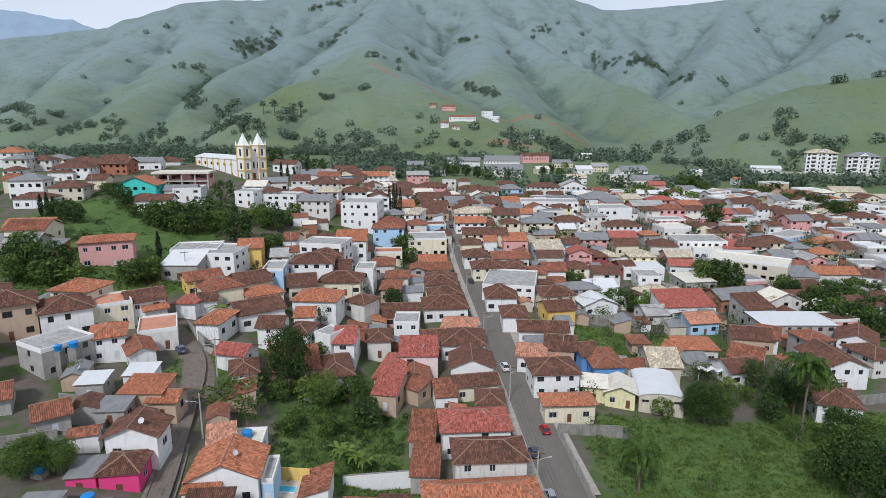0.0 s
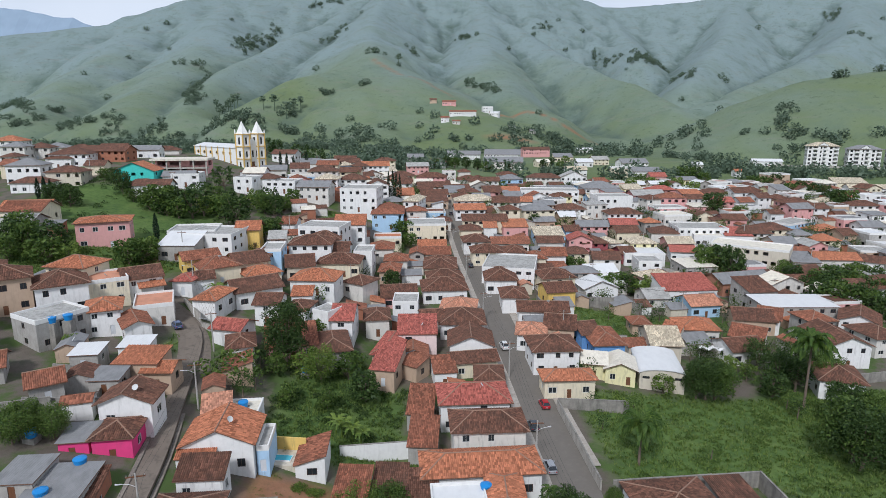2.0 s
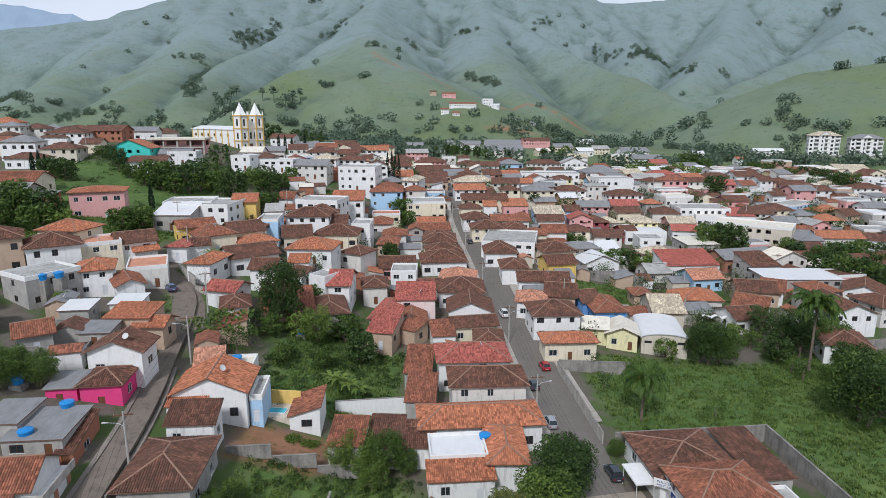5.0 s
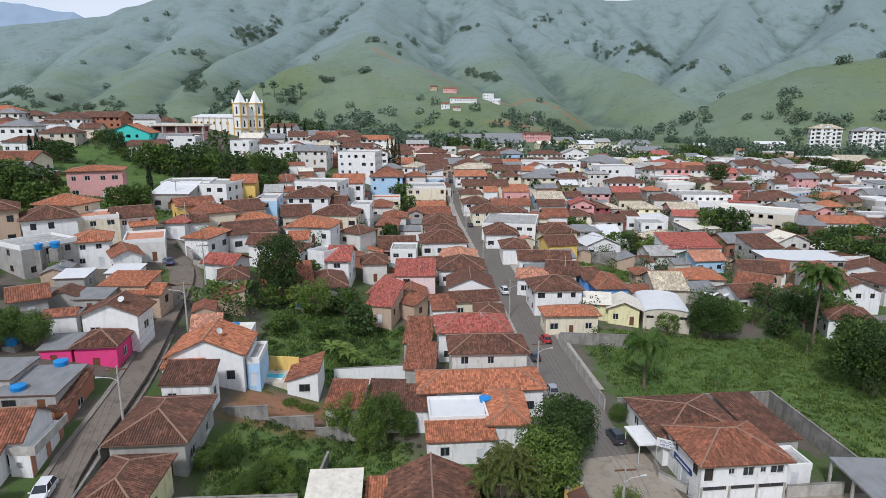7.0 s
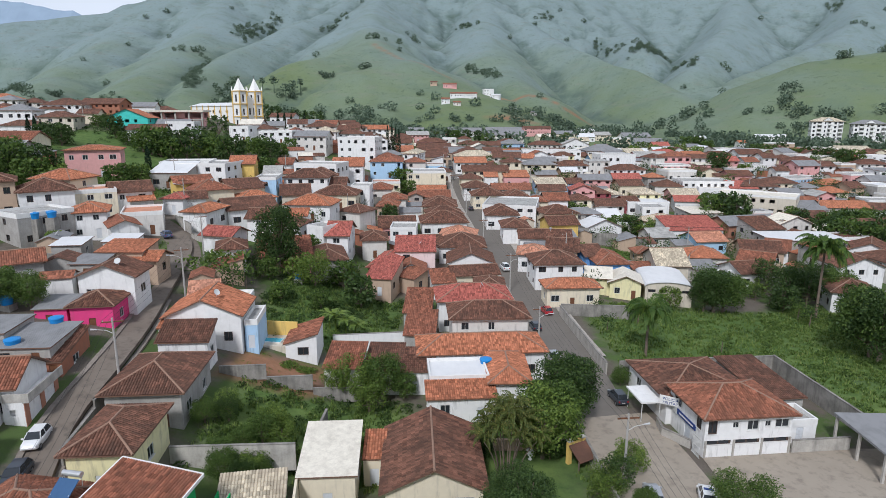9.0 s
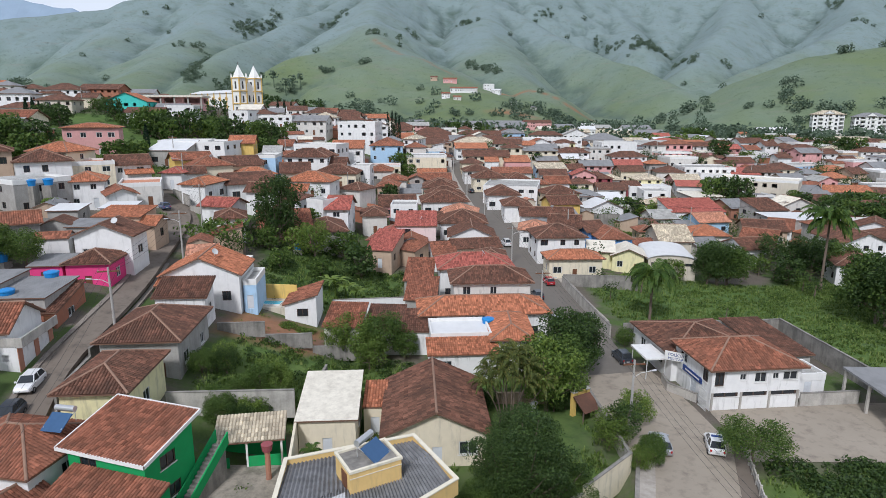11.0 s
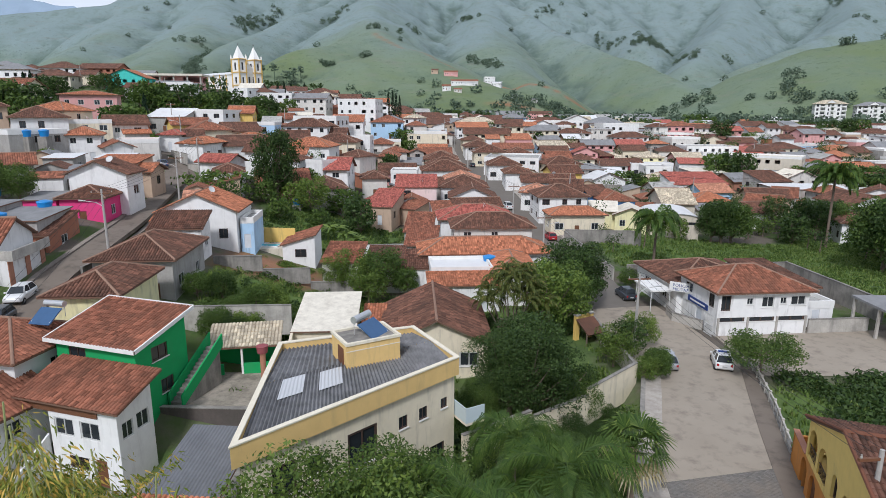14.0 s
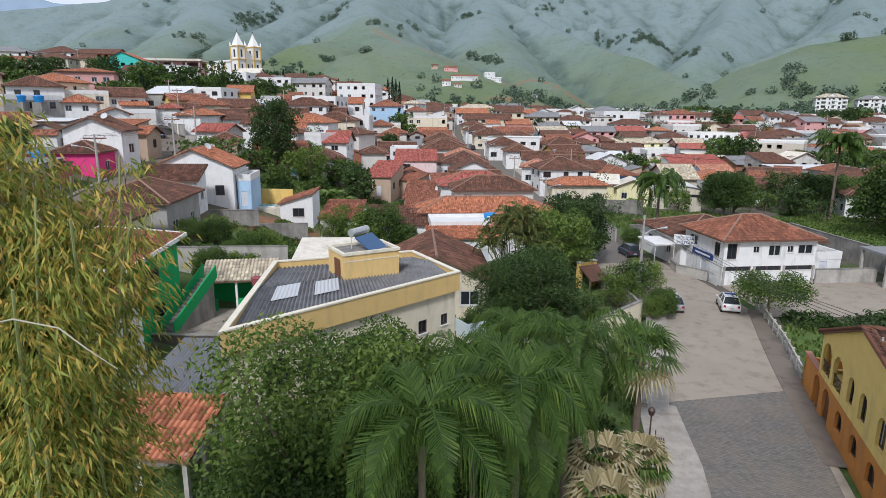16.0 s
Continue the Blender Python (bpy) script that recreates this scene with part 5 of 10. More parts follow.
house(-69.7, 225.4, 7.4, 8.1, 0, 4.3, "gx", "white", "orange", 24.3)
house(110.1, 377.0, 10.7, 9.0, -10, 6.1, "flat", "cream", "concrete", 12.1)
house(50.4, 515.3, 30.4, 15.1, -7, 4.3, "shed", "white", "grey", 14.1)
house(42.4, 424.7, 26.7, 15.1, -6, 4.3, "gx", "pale", "grey", 14.4)
house(-19.8, 436.2, 11.2, 11.1, 0, 4.9, "gx", "grey", "grey", 16.0)
house(17.3, 504.5, 27.2, 13.1, -4, 4.3, "gx", "white", "grey", 14.8)
house(85.1, 561.7, 25.4, 9.1, 10, 4.9, "gx", "rose", "orange", 15.6)
house(99.8, 504.8, 15.5, 11.1, 0, 3.7, "shed", "cream", "grey", 13.1)
house(104.1, 447.6, 11.5, 11.1, -0, 3.7, "gx", "white", "white", 13.1)
house(120.3, 467.7, 12.3, 11.1, 10, 4.3, "gx", "cream", "concrete", 13.1)
house(135.2, 432.8, 19.2, 13.1, 7, 4.3, "gx", "white", "grey", 13.1)
house(145.7, 626.6, 16.5, 9.1, 0, 3.7, "gx", "white", "white", 12.9)
house(127.8, 381.8, 16.8, 11.1, 0, 3.7, "gx", "white", "grey", 12.1)
house(125.9, 355.0, 9.0, 9.1, 0, 3.7, "gx", "rose", "red", 11.4)
house(73.1, 447.5, 9.6, 9.1, 10, 3.7, "gx", "cream", "orange", 13.1)
house(84.3, 384.5, 13.4, 9.1, 0, 4.3, "gx", "white", "orange", 12.2)

house(-88.0, 110.0, 8.5, 8.0, 35, 6.0, "hip", "tan", "brown", 14.6)
house(-72.6, 84.6, 6.0, 6.5, 40, 5.2, "flat", "white", "concrete", 12.0)
house(-66.0, 79.0, 7.4, 6.0, 30, 2.8, "gx", "grey", "rust", 11.6)
house(-79.5, 93.0, 7.0, 7.0, 40, 5.0, "gx", "white", "orange", 13.0)

# --- the crowded crown of the western hill, beside the church ---
house(-191.5, 270.0, 12.0, 10.0, 12, 7.6, "hip", "white", "orange", 31.0)
house(-166.0, 251.0, 9.0, 9.0, 12, 5.0, "hip", "pale", "brown", 31.6)
house(-150.5, 253.0, 10.0, 8.0, 8, 4.4, "hip", "pale", "brown", 31.6)
house(-127.0, 260.0, 12.0, 8.0, 10, 4.0, "gx", "white", "grey", 31.2)
house(-141.0, 224.0, 8.6, 7.0, 8, 4.0, "hip", "white", "brown", 30.0)
house(-155.0, 198.0, 6.0, 8.0, 8, 6.0, "hip", "lemon", "orange", 26.8)
house(-150.0, 188.0, 8.0, 7.0, 8, 3.2, "gx", "white", "brown", 26.0)
house(-91.8, 210.5, 10.2, 7.0, 8, 4.2, "gx", "white", "grey", 24.6)
house(-98.6, 197.6, 9.6, 6.4, 6, 3.2, "hip", "white", "brown", 24.2)
house(-109.5, 158.0, 11.0, 8.0, 12, 3.6, "gx", "pale", "orange", 21.8)
house(-107.5, 146.5, 8.4, 6.4, 12, 2.8, "shed", "grey", "grey", 21.0, rise=0.12)
house(-97.0, 145.0, 6.4, 6.0, 10, 2.8, "shed", "brick", "grey", 19.8, rise=0.12)
house(-184.0, 236.0, 9.0, 9.0, 10, 5.0, "hip", "white", "brown", 31.0)
house(-206.0, 258.0, 10.0, 9.0, 10, 5.0, "hip", "pale", "rust", 31.6)
house(-170.0, 268.0, 10.0, 9.0, 10, 4.4, "hip", "cream", "brown", 31.4)
house(-150.0, 278.0, 11.0, 9.0, 10, 4.4, "gx", "white", "rust", 30.6)
house(-128.0, 282.0, 11.0, 8.0, 14, 4.0, "hip", "pale", "brown", 30.0)
house(-74.0, 236.0, 9.0, 8.0, 8, 4.6, "hip", "white", "brown", 23.6)
house(-64.5, 230.0, 8.0, 7.0, 8, 4.0, "hip", "cream", "brown", 21.6)
house(-70.0, 250.0, 10.0, 8.0, 12, 4.0, "gx", "pale", "rust", 23.6)

# ---- smaller houses and sheds that fill the blocks behind the streets ----
fill = random.Random(77)
count = tries = 0
while count < 185 and tries < 9000:
    tries += 1
    x, y = fill.uniform(-62, 215), fill.uniform(92, 335)
    if x < -20 and (y < 100 or y > 330):
        continue
    if x > 40 and y < 118:
        continue
    if x > 0.78 * y + 4 or x < -0.45 * y - 8:
        continue
    if x < -45 and 132 < y < 215:
        continue
    w, d = fill.uniform(6, 10.5), fill.uniform(6, 9)
    if any(x0 - 3 < x < x1 + 3 and y0 - 3 < y < y1 + 3 for x0, x1, y0, y1 in FIELDS):
        continue
    if not clear(x, y, 1.2 + w * 0.3) or any(math.hypot(x - b[0], y - b[1]) < 0.46 * (min(w, d) + min(b[2], b[3])) + 0.8 for b in BUILT):
        continue
    turn = 6.4 + fill.uniform(-4, 4) if x > -25 else 18 + fill.uniform(-6, 6)
    count += 1
    if x > 45 and fill.random() < 0.38:
        house(x, y, w * 1.25, d * 1.15, turn, fill.choice((3.2, 4.0, 5.4)), fill.choice(("flat", "flat", "shed")), fill.choice(("white", "white", "pale", "grey", "rose")), fill.choice(("limewash", "white", "concrete", "grey")), rise=0.06)
        continue
    house(x, y, w, d, turn, fill.choice((2.8, 3.2, 3.4, 3.8, 4.6, 5.6)), fill.choice(("hip", "hip", "gx", "gx", "gy", "shed", "flat")),
          fill.choice(("white", "white", "pale", "pale", "cream", "cream", "tan", "rose", "beige", "grey", "lemon", "skyblue")),
          fill.choice(("brown", "brown", "brown", "brown", "brown", "rust", "rust", "orange", "salmon")) if fill.random() < 0.78 else fill.choice(("grey", "concrete", "cream", "white")))

# --- small sheds, lean-tos and wash houses in the back yards ---
count = tries = 0
while count < 140 and tries < 14000:
    tries += 1
    x, y = fill.uniform(-105, 190), fill.uniform(72, 300)
    if x > 0.76 * y or x < -0.66 * y - 6 or (x < -50 and y > 122) or (x > 22 and y < 116) or (-31 < x < -1 and y < 101):
        continue
    w, d = fill.uniform(3.2, 6.0), fill.uniform(2.8, 4.6)
    if any(x0 - 1 < x < x1 + 1 and y0 - 1 < y < y1 + 1 for x0, x1, y0, y1 in FIELDS):
        continue
    if not clear(x, y, 0.5 * min(w, d)):
        continue
    count += 1
    house(x, y, w, d, (6.4 if x > -25 else 18) + fill.choice((0, 0, 90, -90)), fill.uniform(2.1, 2.9), fill.choice(("shed", "shed", "gx")),
          fill.choice(("white", "pale", "beige", "grey", "tan", "brick")), fill.choice(("brown", "rust", "rust", "orange", "salmon", "grey", "grey")), None, 0, None, 0.2, "back-yard sheds", "shed", plain_front=True)

# ---- single buildings ----
def block(name, x, y, z, turn, label, category, group=""):
    return thing(name, x, y, z, turn, label, category, group)


def boxed_walls(root, w, d, z0, z1, mat, holes=({}, {}, {}, {}), name="wall", sill=True, cover=True, inset=0.14):
    """Four walls about the origin; holes: for each side (front, right, back, left) a list of (u0, u1, v0, v1, kind)."""
    s = Shape()
    cs = [(-w / 2, -d / 2), (w / 2, -d / 2), (w / 2, d / 2), (-w / 2, d / 2)]
    for i in range(4):
        p0, p1 = cs[i], cs[(i + 1) % 4]
        wall_side(s, p0, p1, z0, z1, [q[:4] for q in holes[i]], inset)
        for q in holes[i]:
            if q[4]:
                set_in(root, p0, p1, *q[:4], q[4], sill=sill and q[4] in WINDOWS)
    if cover:
        s.face([(-w / 2, -d / 2, z1), (w / 2, -d / 2, z1), (w / 2, d / 2, z1), (-w / 2, d / 2, z1)])
    BUILT.append((root.matrix_basis.translation.x, root.matrix_basis.translation.y, w, d, root.matrix_basis.to_euler().z))
    return part(name, s, mat, root)


# --- the white church with two towers ---
church = block("church", -83.4, 263.5, 26.2, 50, "white church with ochre corner bands and twin pointed towers", "church")
OCHRE_BAND = plaster("ochre_band_paint", (0.62, 0.42, 0.14), 0.2)
CHURCH_WHITE = plaster("church_white_paint", (0.82, 0.81, 0.77), 0.15)
nave = Shape()
for p0, p1, long in (((-6.4, 30), (-6.4, 2.5), 27.5), ((6.4, 2.5), (6.4, 30), 27.5)):
    wall_side(nave, p0, p1, -3, 9.6, [(2 + 4.2 * k, 3.3 + 4.2 * k, 1.6, 3.6) for k in range(6)])
wall_side(nave, (6.4, 30), (-6.4, 30), -3, 9.6, [])
part("nave_wall", nave, CHURCH_WHITE, church)
for side, p0, p1 in ((-1, (-6.4, 30), (-6.4, 2.5)), (1, (6.4, 2.5), (6.4, 30))):
    for k in range(6):
        set_in(church, p0, p1, 2 + 4.2 * k, 3.3 + 4.2 * k, 1.6, 3.6, "far_dark")
        rose = Shape()
        yc = 30 - (2.65 + 4.2 * k) if side < 0 else 2.5 + 2.65 + 4.2 * k
        ring = [(math.cos(a), math.sin(a)) for a in [i * math.pi / 8 for i in range(16)]]
        for i in range(16):
            (a0, b0), (a1, b1) = ring[i], ring[(i + 1) % 16]
            for r0, r1, o in ((0.55, 0.85, 0.12), (0.0, 0.55, 0.04)):
                rose.face([(side * (6.4 + o), yc + a0 * r0, 7 + b0 * r0), (side * (6.4 + o), yc + a0 * r1, 7 + b0 * r1),
                           (side * (6.4 + o), yc + a1 * r1, 7 + b1 * r1), (side * (6.4 + o), yc + a1 * r0, 7 + b1 * r0)], 0 if r0 else 1)
        part("round_window", rose, [OCHRE_BAND, GLASS], church)
    for k in range(8):
        pil = Shape()
        yc = 30 - 0.3 - 4.2 * k * 0.93
        pil.box((side * 6.4 - 0.2 if side < 0 else 6.36, yc - 0.28, -2), (-6.36 if side < 0 else 6.6, yc + 0.28, 9.7))
        part("pilaster", pil, OCHRE_BAND, church)
nr = Shape()
slope(nr, (6.9, 2.5, 9.5), (6.9, 30.4, 9.5), (0, 30.4, 10.9), (0, 2.5, 10.9))
slope(nr, (-6.9, 30.4, 9.5), (-6.9, 2.5, 9.5), (0, 2.5, 10.9), (0, 30.4, 10.9))
part("roof", nr, [COVERS["white"], CHURCH_WHITE], church, "white metal nave roof")
front = Shape()
wall_side(front, (-6.6, -1.0), (6.6, -1.0), -3, 10.4, [(5.7, 7.5, 0, 3.6), (3.6, 4.6, 5.6, 8.4), (6.1, 7.1, 5.6, 8.4), (8.6, 9.6, 5.6, 8.4)])
front.face([(-3.0, -1.0, 10.4), (3.0, -1.0, 10.4), (1.6, -1.0, 12.6), (0, -1.0, 14.0), (-1.6, -1.0, 12.6)])
front.box((-3.0, -0.9, 10.4), (3.0, 2.4, 11.6))
part("facade", front, CHURCH_WHITE, church)
for q, k in (((5.7, 7.5, 0, 3.6), "wood"), ((3.6, 4.6, 5.6, 8.4), "far_dark"), ((6.1, 7.1, 5.6, 8.4), "far_dark"), ((8.6, 9.6, 5.6, 8.4), "far_dark")):
    set_in(church, (-6.6, -1.0), (6.6, -1.0), *q, k)
for sx in (-1, 1):
    tw = Shape()
    x0 = sx * 4.6
    a, b = x0 - 2.0, x0 + 2.0
    ring = [(a, -2.0), (b, -2.0), (b, 2.2), (a, 2.2)]
    for i in range(4):
        p0, p1 = ring[i], ring[(i + 1) % 4]
        wall_side(tw, p0, p1, -3, 15.2, [(1.5, 2.5, 1.2, 3.6), (1.5, 2.5, 5.6, 8.2), (1.45, 2.55, 11.0, 14.0)])
        for v0, v1 in ((1.2, 3.6), (5.6, 8.2), (11.0, 14.0)):
            set_in(church, p0, p1, 1.5, 2.5, v0, v1, "far_dark")
    tower = part("tower", tw, CHURCH_WHITE, church)
    bands = Shape()
    for px, py in ring:
        bands.box((px - 0.25, py - 0.25, -2), (px + 0.25, py + 0.25, 15.3))
    for v in (4.7, 9.9, 15.2):
        bands.box((a - 0.35, -2.35, v), (b + 0.35, 2.55, v + 0.4))
    part("corner_band", bands, OCHRE_BAND, tower, "ochre bands and cornices")
    sp = Shape()
    base = [(a - 0.1, -2.1), (b + 0.1, -2.1), (b + 0.1, 2.3), (a - 0.1, 2.3)]
    tiers = [(1.0, 15.6), (0.78, 15.9), (0.62, 17.0), (0.36, 18.6), (0.12, 20.2), (0.0, 20.9)]
    for (k0, z0), (k1, z1) in zip(tiers, tiers[1:]):
        for i in range(4):
            (ax, ay), (bx, by) = base[i], base[(i + 1) % 4]
            at = lambda px, py, k, z: (x0 + (px - x0) * k, 0.1 + (py - 0.1) * k, z)
            sp.face([at(ax, ay, k0, z0), at(bx, by, k0, z0), at(bx, by, k1, z1), at(ax, ay, k1, z1)] if k1 else [at(ax, ay, k0, z0), at(bx, by, k0, z0), (x0, 0.1, z1)])
    part("spire", sp, CHURCH_WHITE, tower)
    for px, py in base:
        pin = Shape()
        pin.lathe([(0.28, 15.5), (0.28, 16.4), (0.05, 17.3), (0.0, 17.4)], (px, py, 0), 8)
        part("pinnacle", pin, CHURCH_WHITE, tower)
    cr = Shape()
    cr.box((x0 - 0.05, 0.05, 20.8), (x0 + 0.05, 0.15, 22.0))
    cr.box((x0 - 0.35, 0.05, 21.4), (x0 + 0.35, 0.15, 21.55))
    part("cross", cr, FRAME_DARK, tower)
church.matrix_basis = church.matrix_basis @ Matrix.Diagonal((0.8, 1.3, 1.0, 1.0))
BUILT.append((-98, 274, 22, 42, radians(50)))


# --- the grey hall before the church: open bays on posts under a flat roof ---
hall = block("parish_hall", -98.5, 229.0, 28.2, 6, "grey concrete hall with open bays and a pale flat roof", "hall")
s = Shape()
wall_side(s, (-9.5, -2.0), (9.5, -2.0), -3, 4.6, [(0.8, 4.2, 2.6, 4.2), (5.2, 8.6, 2.6, 4.2), (9.6, 11.4, 0.0, 2.2), (12.4, 18.2, 2.6, 4.2)], 0.3)
wall_side(s, (9.5, -2.0), (9.5, 5.0), -3, 4.6, [(1.0, 5.6, 2.4, 4.2)], 0.3)
wall_side(s, (9.5, 5.0), (-9.5, 5.0), -3, 4.6, [])
wall_side(s, (-9.5, 5.0), (-9.5, -2.0), -3, 4.6, [])
part("wall", s, WALLS["rose"], hall)
for u in (-9.6, -4.6, 0.2, 5.0, 9.6):
    s = Shape()
    s.box((u - 0.25, -4.6, -3), (u + 0.25, -4.1, 4.6))
    part("post", s, CEMENT_PALE, hall)
s = Shape()
s.box((-10.4, -5.2, 4.6), (10.4, 5.6, 5.3))
part("roof", s, COVERS["limewash"], hall)
s = Shape()
s.box((-10.0, -4.8, 1.6), (10.0, -2.0, 2.0))
part("gallery", s, CEMENT_PALE, hall)
BUILT.append((-98.5, 229, 21, 11, radians(6)))

# --- blocks of flats under the green hill ---
def flats(x, y, z, turn, w, d, cover, label):
    root = block("apartment_block", x, y, z, turn, label, "apartment building", "apartment blocks")
    holes = [[], [], [], []]
    for side, long in ((0, w), (1, d), (3, d)):
        n = int(long / 3.2)
        for f in range(5):
            for k in range(n):
                u = (k + 0.5) * long / n
                deep = side == 0 and k % 2 == 1
                holes[side].append((u - (1.35 if deep else 0.75), u + (1.35 if deep else 0.75), f * 2.9 + (0.3 if deep else 0.8), f * 2.9 + 2.5, None if deep else "far_dark"))
    boxed_walls(root, w, d, -4, 14.6, WALLS["white"], holes, sill=False, inset=1.2)
    for f in range(5):
        for k in range(int(w / 3.2)):
            if k % 2 == 1:
                u = -w / 2 + (k + 0.5) * w / int(w / 3.2)
                bal = Shape()
                bal.box((u - 1.4, -d / 2 - 1.0, f * 2.9 + 0.3), (u + 1.4, -d / 2, f * 2.9 + 0.45))
                bal.box((u - 1.4, -d / 2 - 1.0, f * 2.9 + 0.45), (u + 1.4, -d / 2 - 0.92, f * 2.9 + 1.35))
                part("balcony", bal, TRIM, root)
    for k in range(2):
        pier = Shape()
        u = -w / 2 + w * (0.36 + 0.28 * k)
        pier.box((u - 0.9, -d / 2 - 0.5, -1), (u + 0.9, -d / 2 + 0.02, 14.9))
        part("pier", pier, TRIM, root)
    roof_of(root, w, d, 14.7, "hip", cover, 1.0, 0.42, 0)
    dormer = Shape()
    for a, b, c in (((0.0, -d / 2 - 1.0, 17.2), (-3.4, -d / 2 - 1.0, 15.0), 1), ((0.0, -d / 2 - 1.0, 17.2), (3.4, -d / 2 - 1.0, 15.0), -1)):
        p, q = Vector(a), Vector(b)
        back = Vector((0, d / 2 - 0.5, 0))
        ring = [q, p, p + back, q + back]
        dormer.face(ring if c > 0 else list(reversed(ring)))
    dormer.face([(-3.2, -d / 2 - 0.8, 15.0), (3.2, -d / 2 - 0.8, 15.0), (0, -d / 2 - 0.8, 17.0)], 1)
    part("dormer", dormer, [COVERS[cover], WALLS["white"]], root)


flats(284, 455, 13.6, -22, 20, 12, "cream", "white five-storey apartment block with balconies and a cream tiled roof")
flats(305, 440, 12.0, -22, 20, 12, "grey", "grey and white apartment block with balconies and a grey roof")
flats(329, 432, 11.5, -22, 20, 12, "grey", "grey and white apartment block with balconies and a grey roof")
terrace = Shape()
terrace.box((-34, -0.4, -6), (48, 0.4, 2.4))
tagged(new("retaining_wall", terrace.mesh("retaining_wall", [CEMENT_PALE])), "long pale retaining wall below the apartment blocks", "wall").matrix_basis = pose(280, 437, 12.2, 0, 0, -22)

# --- the white police office by the near road, with its wings and yard ---
office = block("police_office", 29.4, 55.85, 0.0, 6, "white two-storey police office with a weathered tiled hip roof", "office")
ow, od = 8.8, 7.0
# first three front windows: dark glass standing in for a shaded open recess
oh = [[(0.15, 2.7, 1.38, 1.78, "far_dark"), (2.95, 5.6, 1.38, 1.78, "far_dark"), (5.85, 8.6, 1.38, 1.78, "far_dark"), (2.75, 3.35, 3.0, 3.6, "pale"), (4.2, 5.4, 2.7, 3.7, "pale"), (6.0, 6.6, 3.0, 3.6, "pale"), (7.0, 8.5, 2.85, 3.7, "pale"), (0.3, 1.2, 2.45, 3.9, "dark")],
      [(2, 3.2, 2.7, 3.7, "pale")], [], [(0.9, 2.4, 2.7, 3.7, "pale"), (5.4, 6.3, 2.5, 3.8, "dark"), (3.3, 4.4, 0.05, 2.1, "metal")]]
boxed_walls(office, ow, od, -0.6, 4.3, WALLS["white"], oh)
roof_of(office, ow, od, 4.35, "hip", "rust", 0.5, 0.42, 2)
for k in range(4):
    post = Shape()
    post.box((-ow / 2 + 0.05 + k * 2.85, -od / 2 - 0.12, -0.2), (-ow / 2 + 0.23 + k * 2.85, -od / 2 + 0.0, 1.8))
    part("post", post, CEMENT_PALE, office)
BLUE_SIGN = plain("dark_blue_enamel", (0.02, 0.05, 0.2), 0.4)
crest_plate = Shape()
crest_plate.box((-ow / 2 - 0.13, 1.75, 1.85), (-ow / 2 - 0.01, 2.45, 2.6))
sg2 = Shape()
sg2.box((-ow / 2 - 0.1, -1.9, 1.95), (-ow / 2 - 0.01, 1.7, 2.5))
sign = part("sign", sg2, BLUE_SIGN, office, "long dark blue sign board on the side wall")
part("emblem", crest_plate, FRAME, sign)
bar = Shape()
bar.box((-ow / 2 - 0.115, -1.5, 2.15), (-ow / 2 - 0.1, 1.2, 2.3))
part("lettering", bar, TRIM, sign)
gate = thing("gate", 25.0, 51.7, 0, 6, "grey steel gate at the office corner", "gate")
gs = Shape()
for k in range(9):
    gs.box((-0.02, 0.1 + k * 0.16, 0.05), (0.02, 0.14 + k * 0.16, 2.0))
for v in (0.05, 1.0, 1.96):
    gs.box((-0.03, 0.06, v), (0.03, 1.5, v + 0.05))
part("gate_leaf", gs, FRAME, gate)
house(28.4, 63.6, 9.6, 9.6, 6, 3.1, "hip", "white", "brown", 0.0, 2, 0.3, 0.4, "wings of the police office", "office_wing")
house(36.7, 64.4, 4.4, 9.6, 6, 2.5, "shed", "grey", "brown", 0.0, 2, 0.07, 0.3, "wings of the police office", "office_wing")
house(36.2, 56.4, 3.0, 3.4, 6, 2.2, "flat", "white", "concrete", 0.0, 0, None, None, "wings of the police office", "outhouse")
awn = thing("awning", 22.6, 60.6, 0, 6, "white slab awning on slim posts", "awning")
s = Shape()
s.box((-1.3, -2.0, 2.25), (1.0, 2.0, 2.42))
part("slab", s, TRIM, awn)
for a, b in ((-1.1, -1.8), (-1.1, 1.8)):
    s = Shape()
    s.tube([(a, b, -0.1), (a, b, 2.26)], 0.05, 8)
    part("post", s, FRAME, awn)


def lettering(parent, text, size, m, mat):
    """Words cut in sheet, standing 1 cm proud."""
    cu = bpy.data.curves.new("words", "FONT")
    cu.body, cu.size, cu.extrude, cu.align_x = text, size, 0.008, "CENTER"
    tmp = bpy.data.objects.new("words", cu)
    scene.collection.objects.link(tmp)
    me = bpy.data.meshes.new_from_object(tmp.evaluated_get(bpy.context.evaluated_depsgraph_get()))
    bpy.data.objects.remove(tmp)
    me.materials.clear()
    me.materials.append(mat)
    return part("lettering", me, None, parent, m=m)


board = thing("sign_board", 24.2, 57.6, 2.55, -30, "pale sign board with dark capital letters", "sign")
s = Shape()
s.box((-1.1, 0, 0), (1.1, 0.08, 0.95))
part("panel", s, TRIM, board)
lettering(board, "POL\u00cdCIA", 0.42, pose(0, -0.01, 0.5, 90, 0, 0), BLUE_SIGN)
lettering(board, "MILITAR", 0.42, pose(0, -0.01, 0.08, 90, 0, 0), BLUE_SIGN)
for a in (-1.0, 1.0):
    s = Shape()
    s.tube([(a, 0.04, -2.6), (a, 0.04, 0.0)], 0.04, 6)
    part("post", s, FRAME, board)


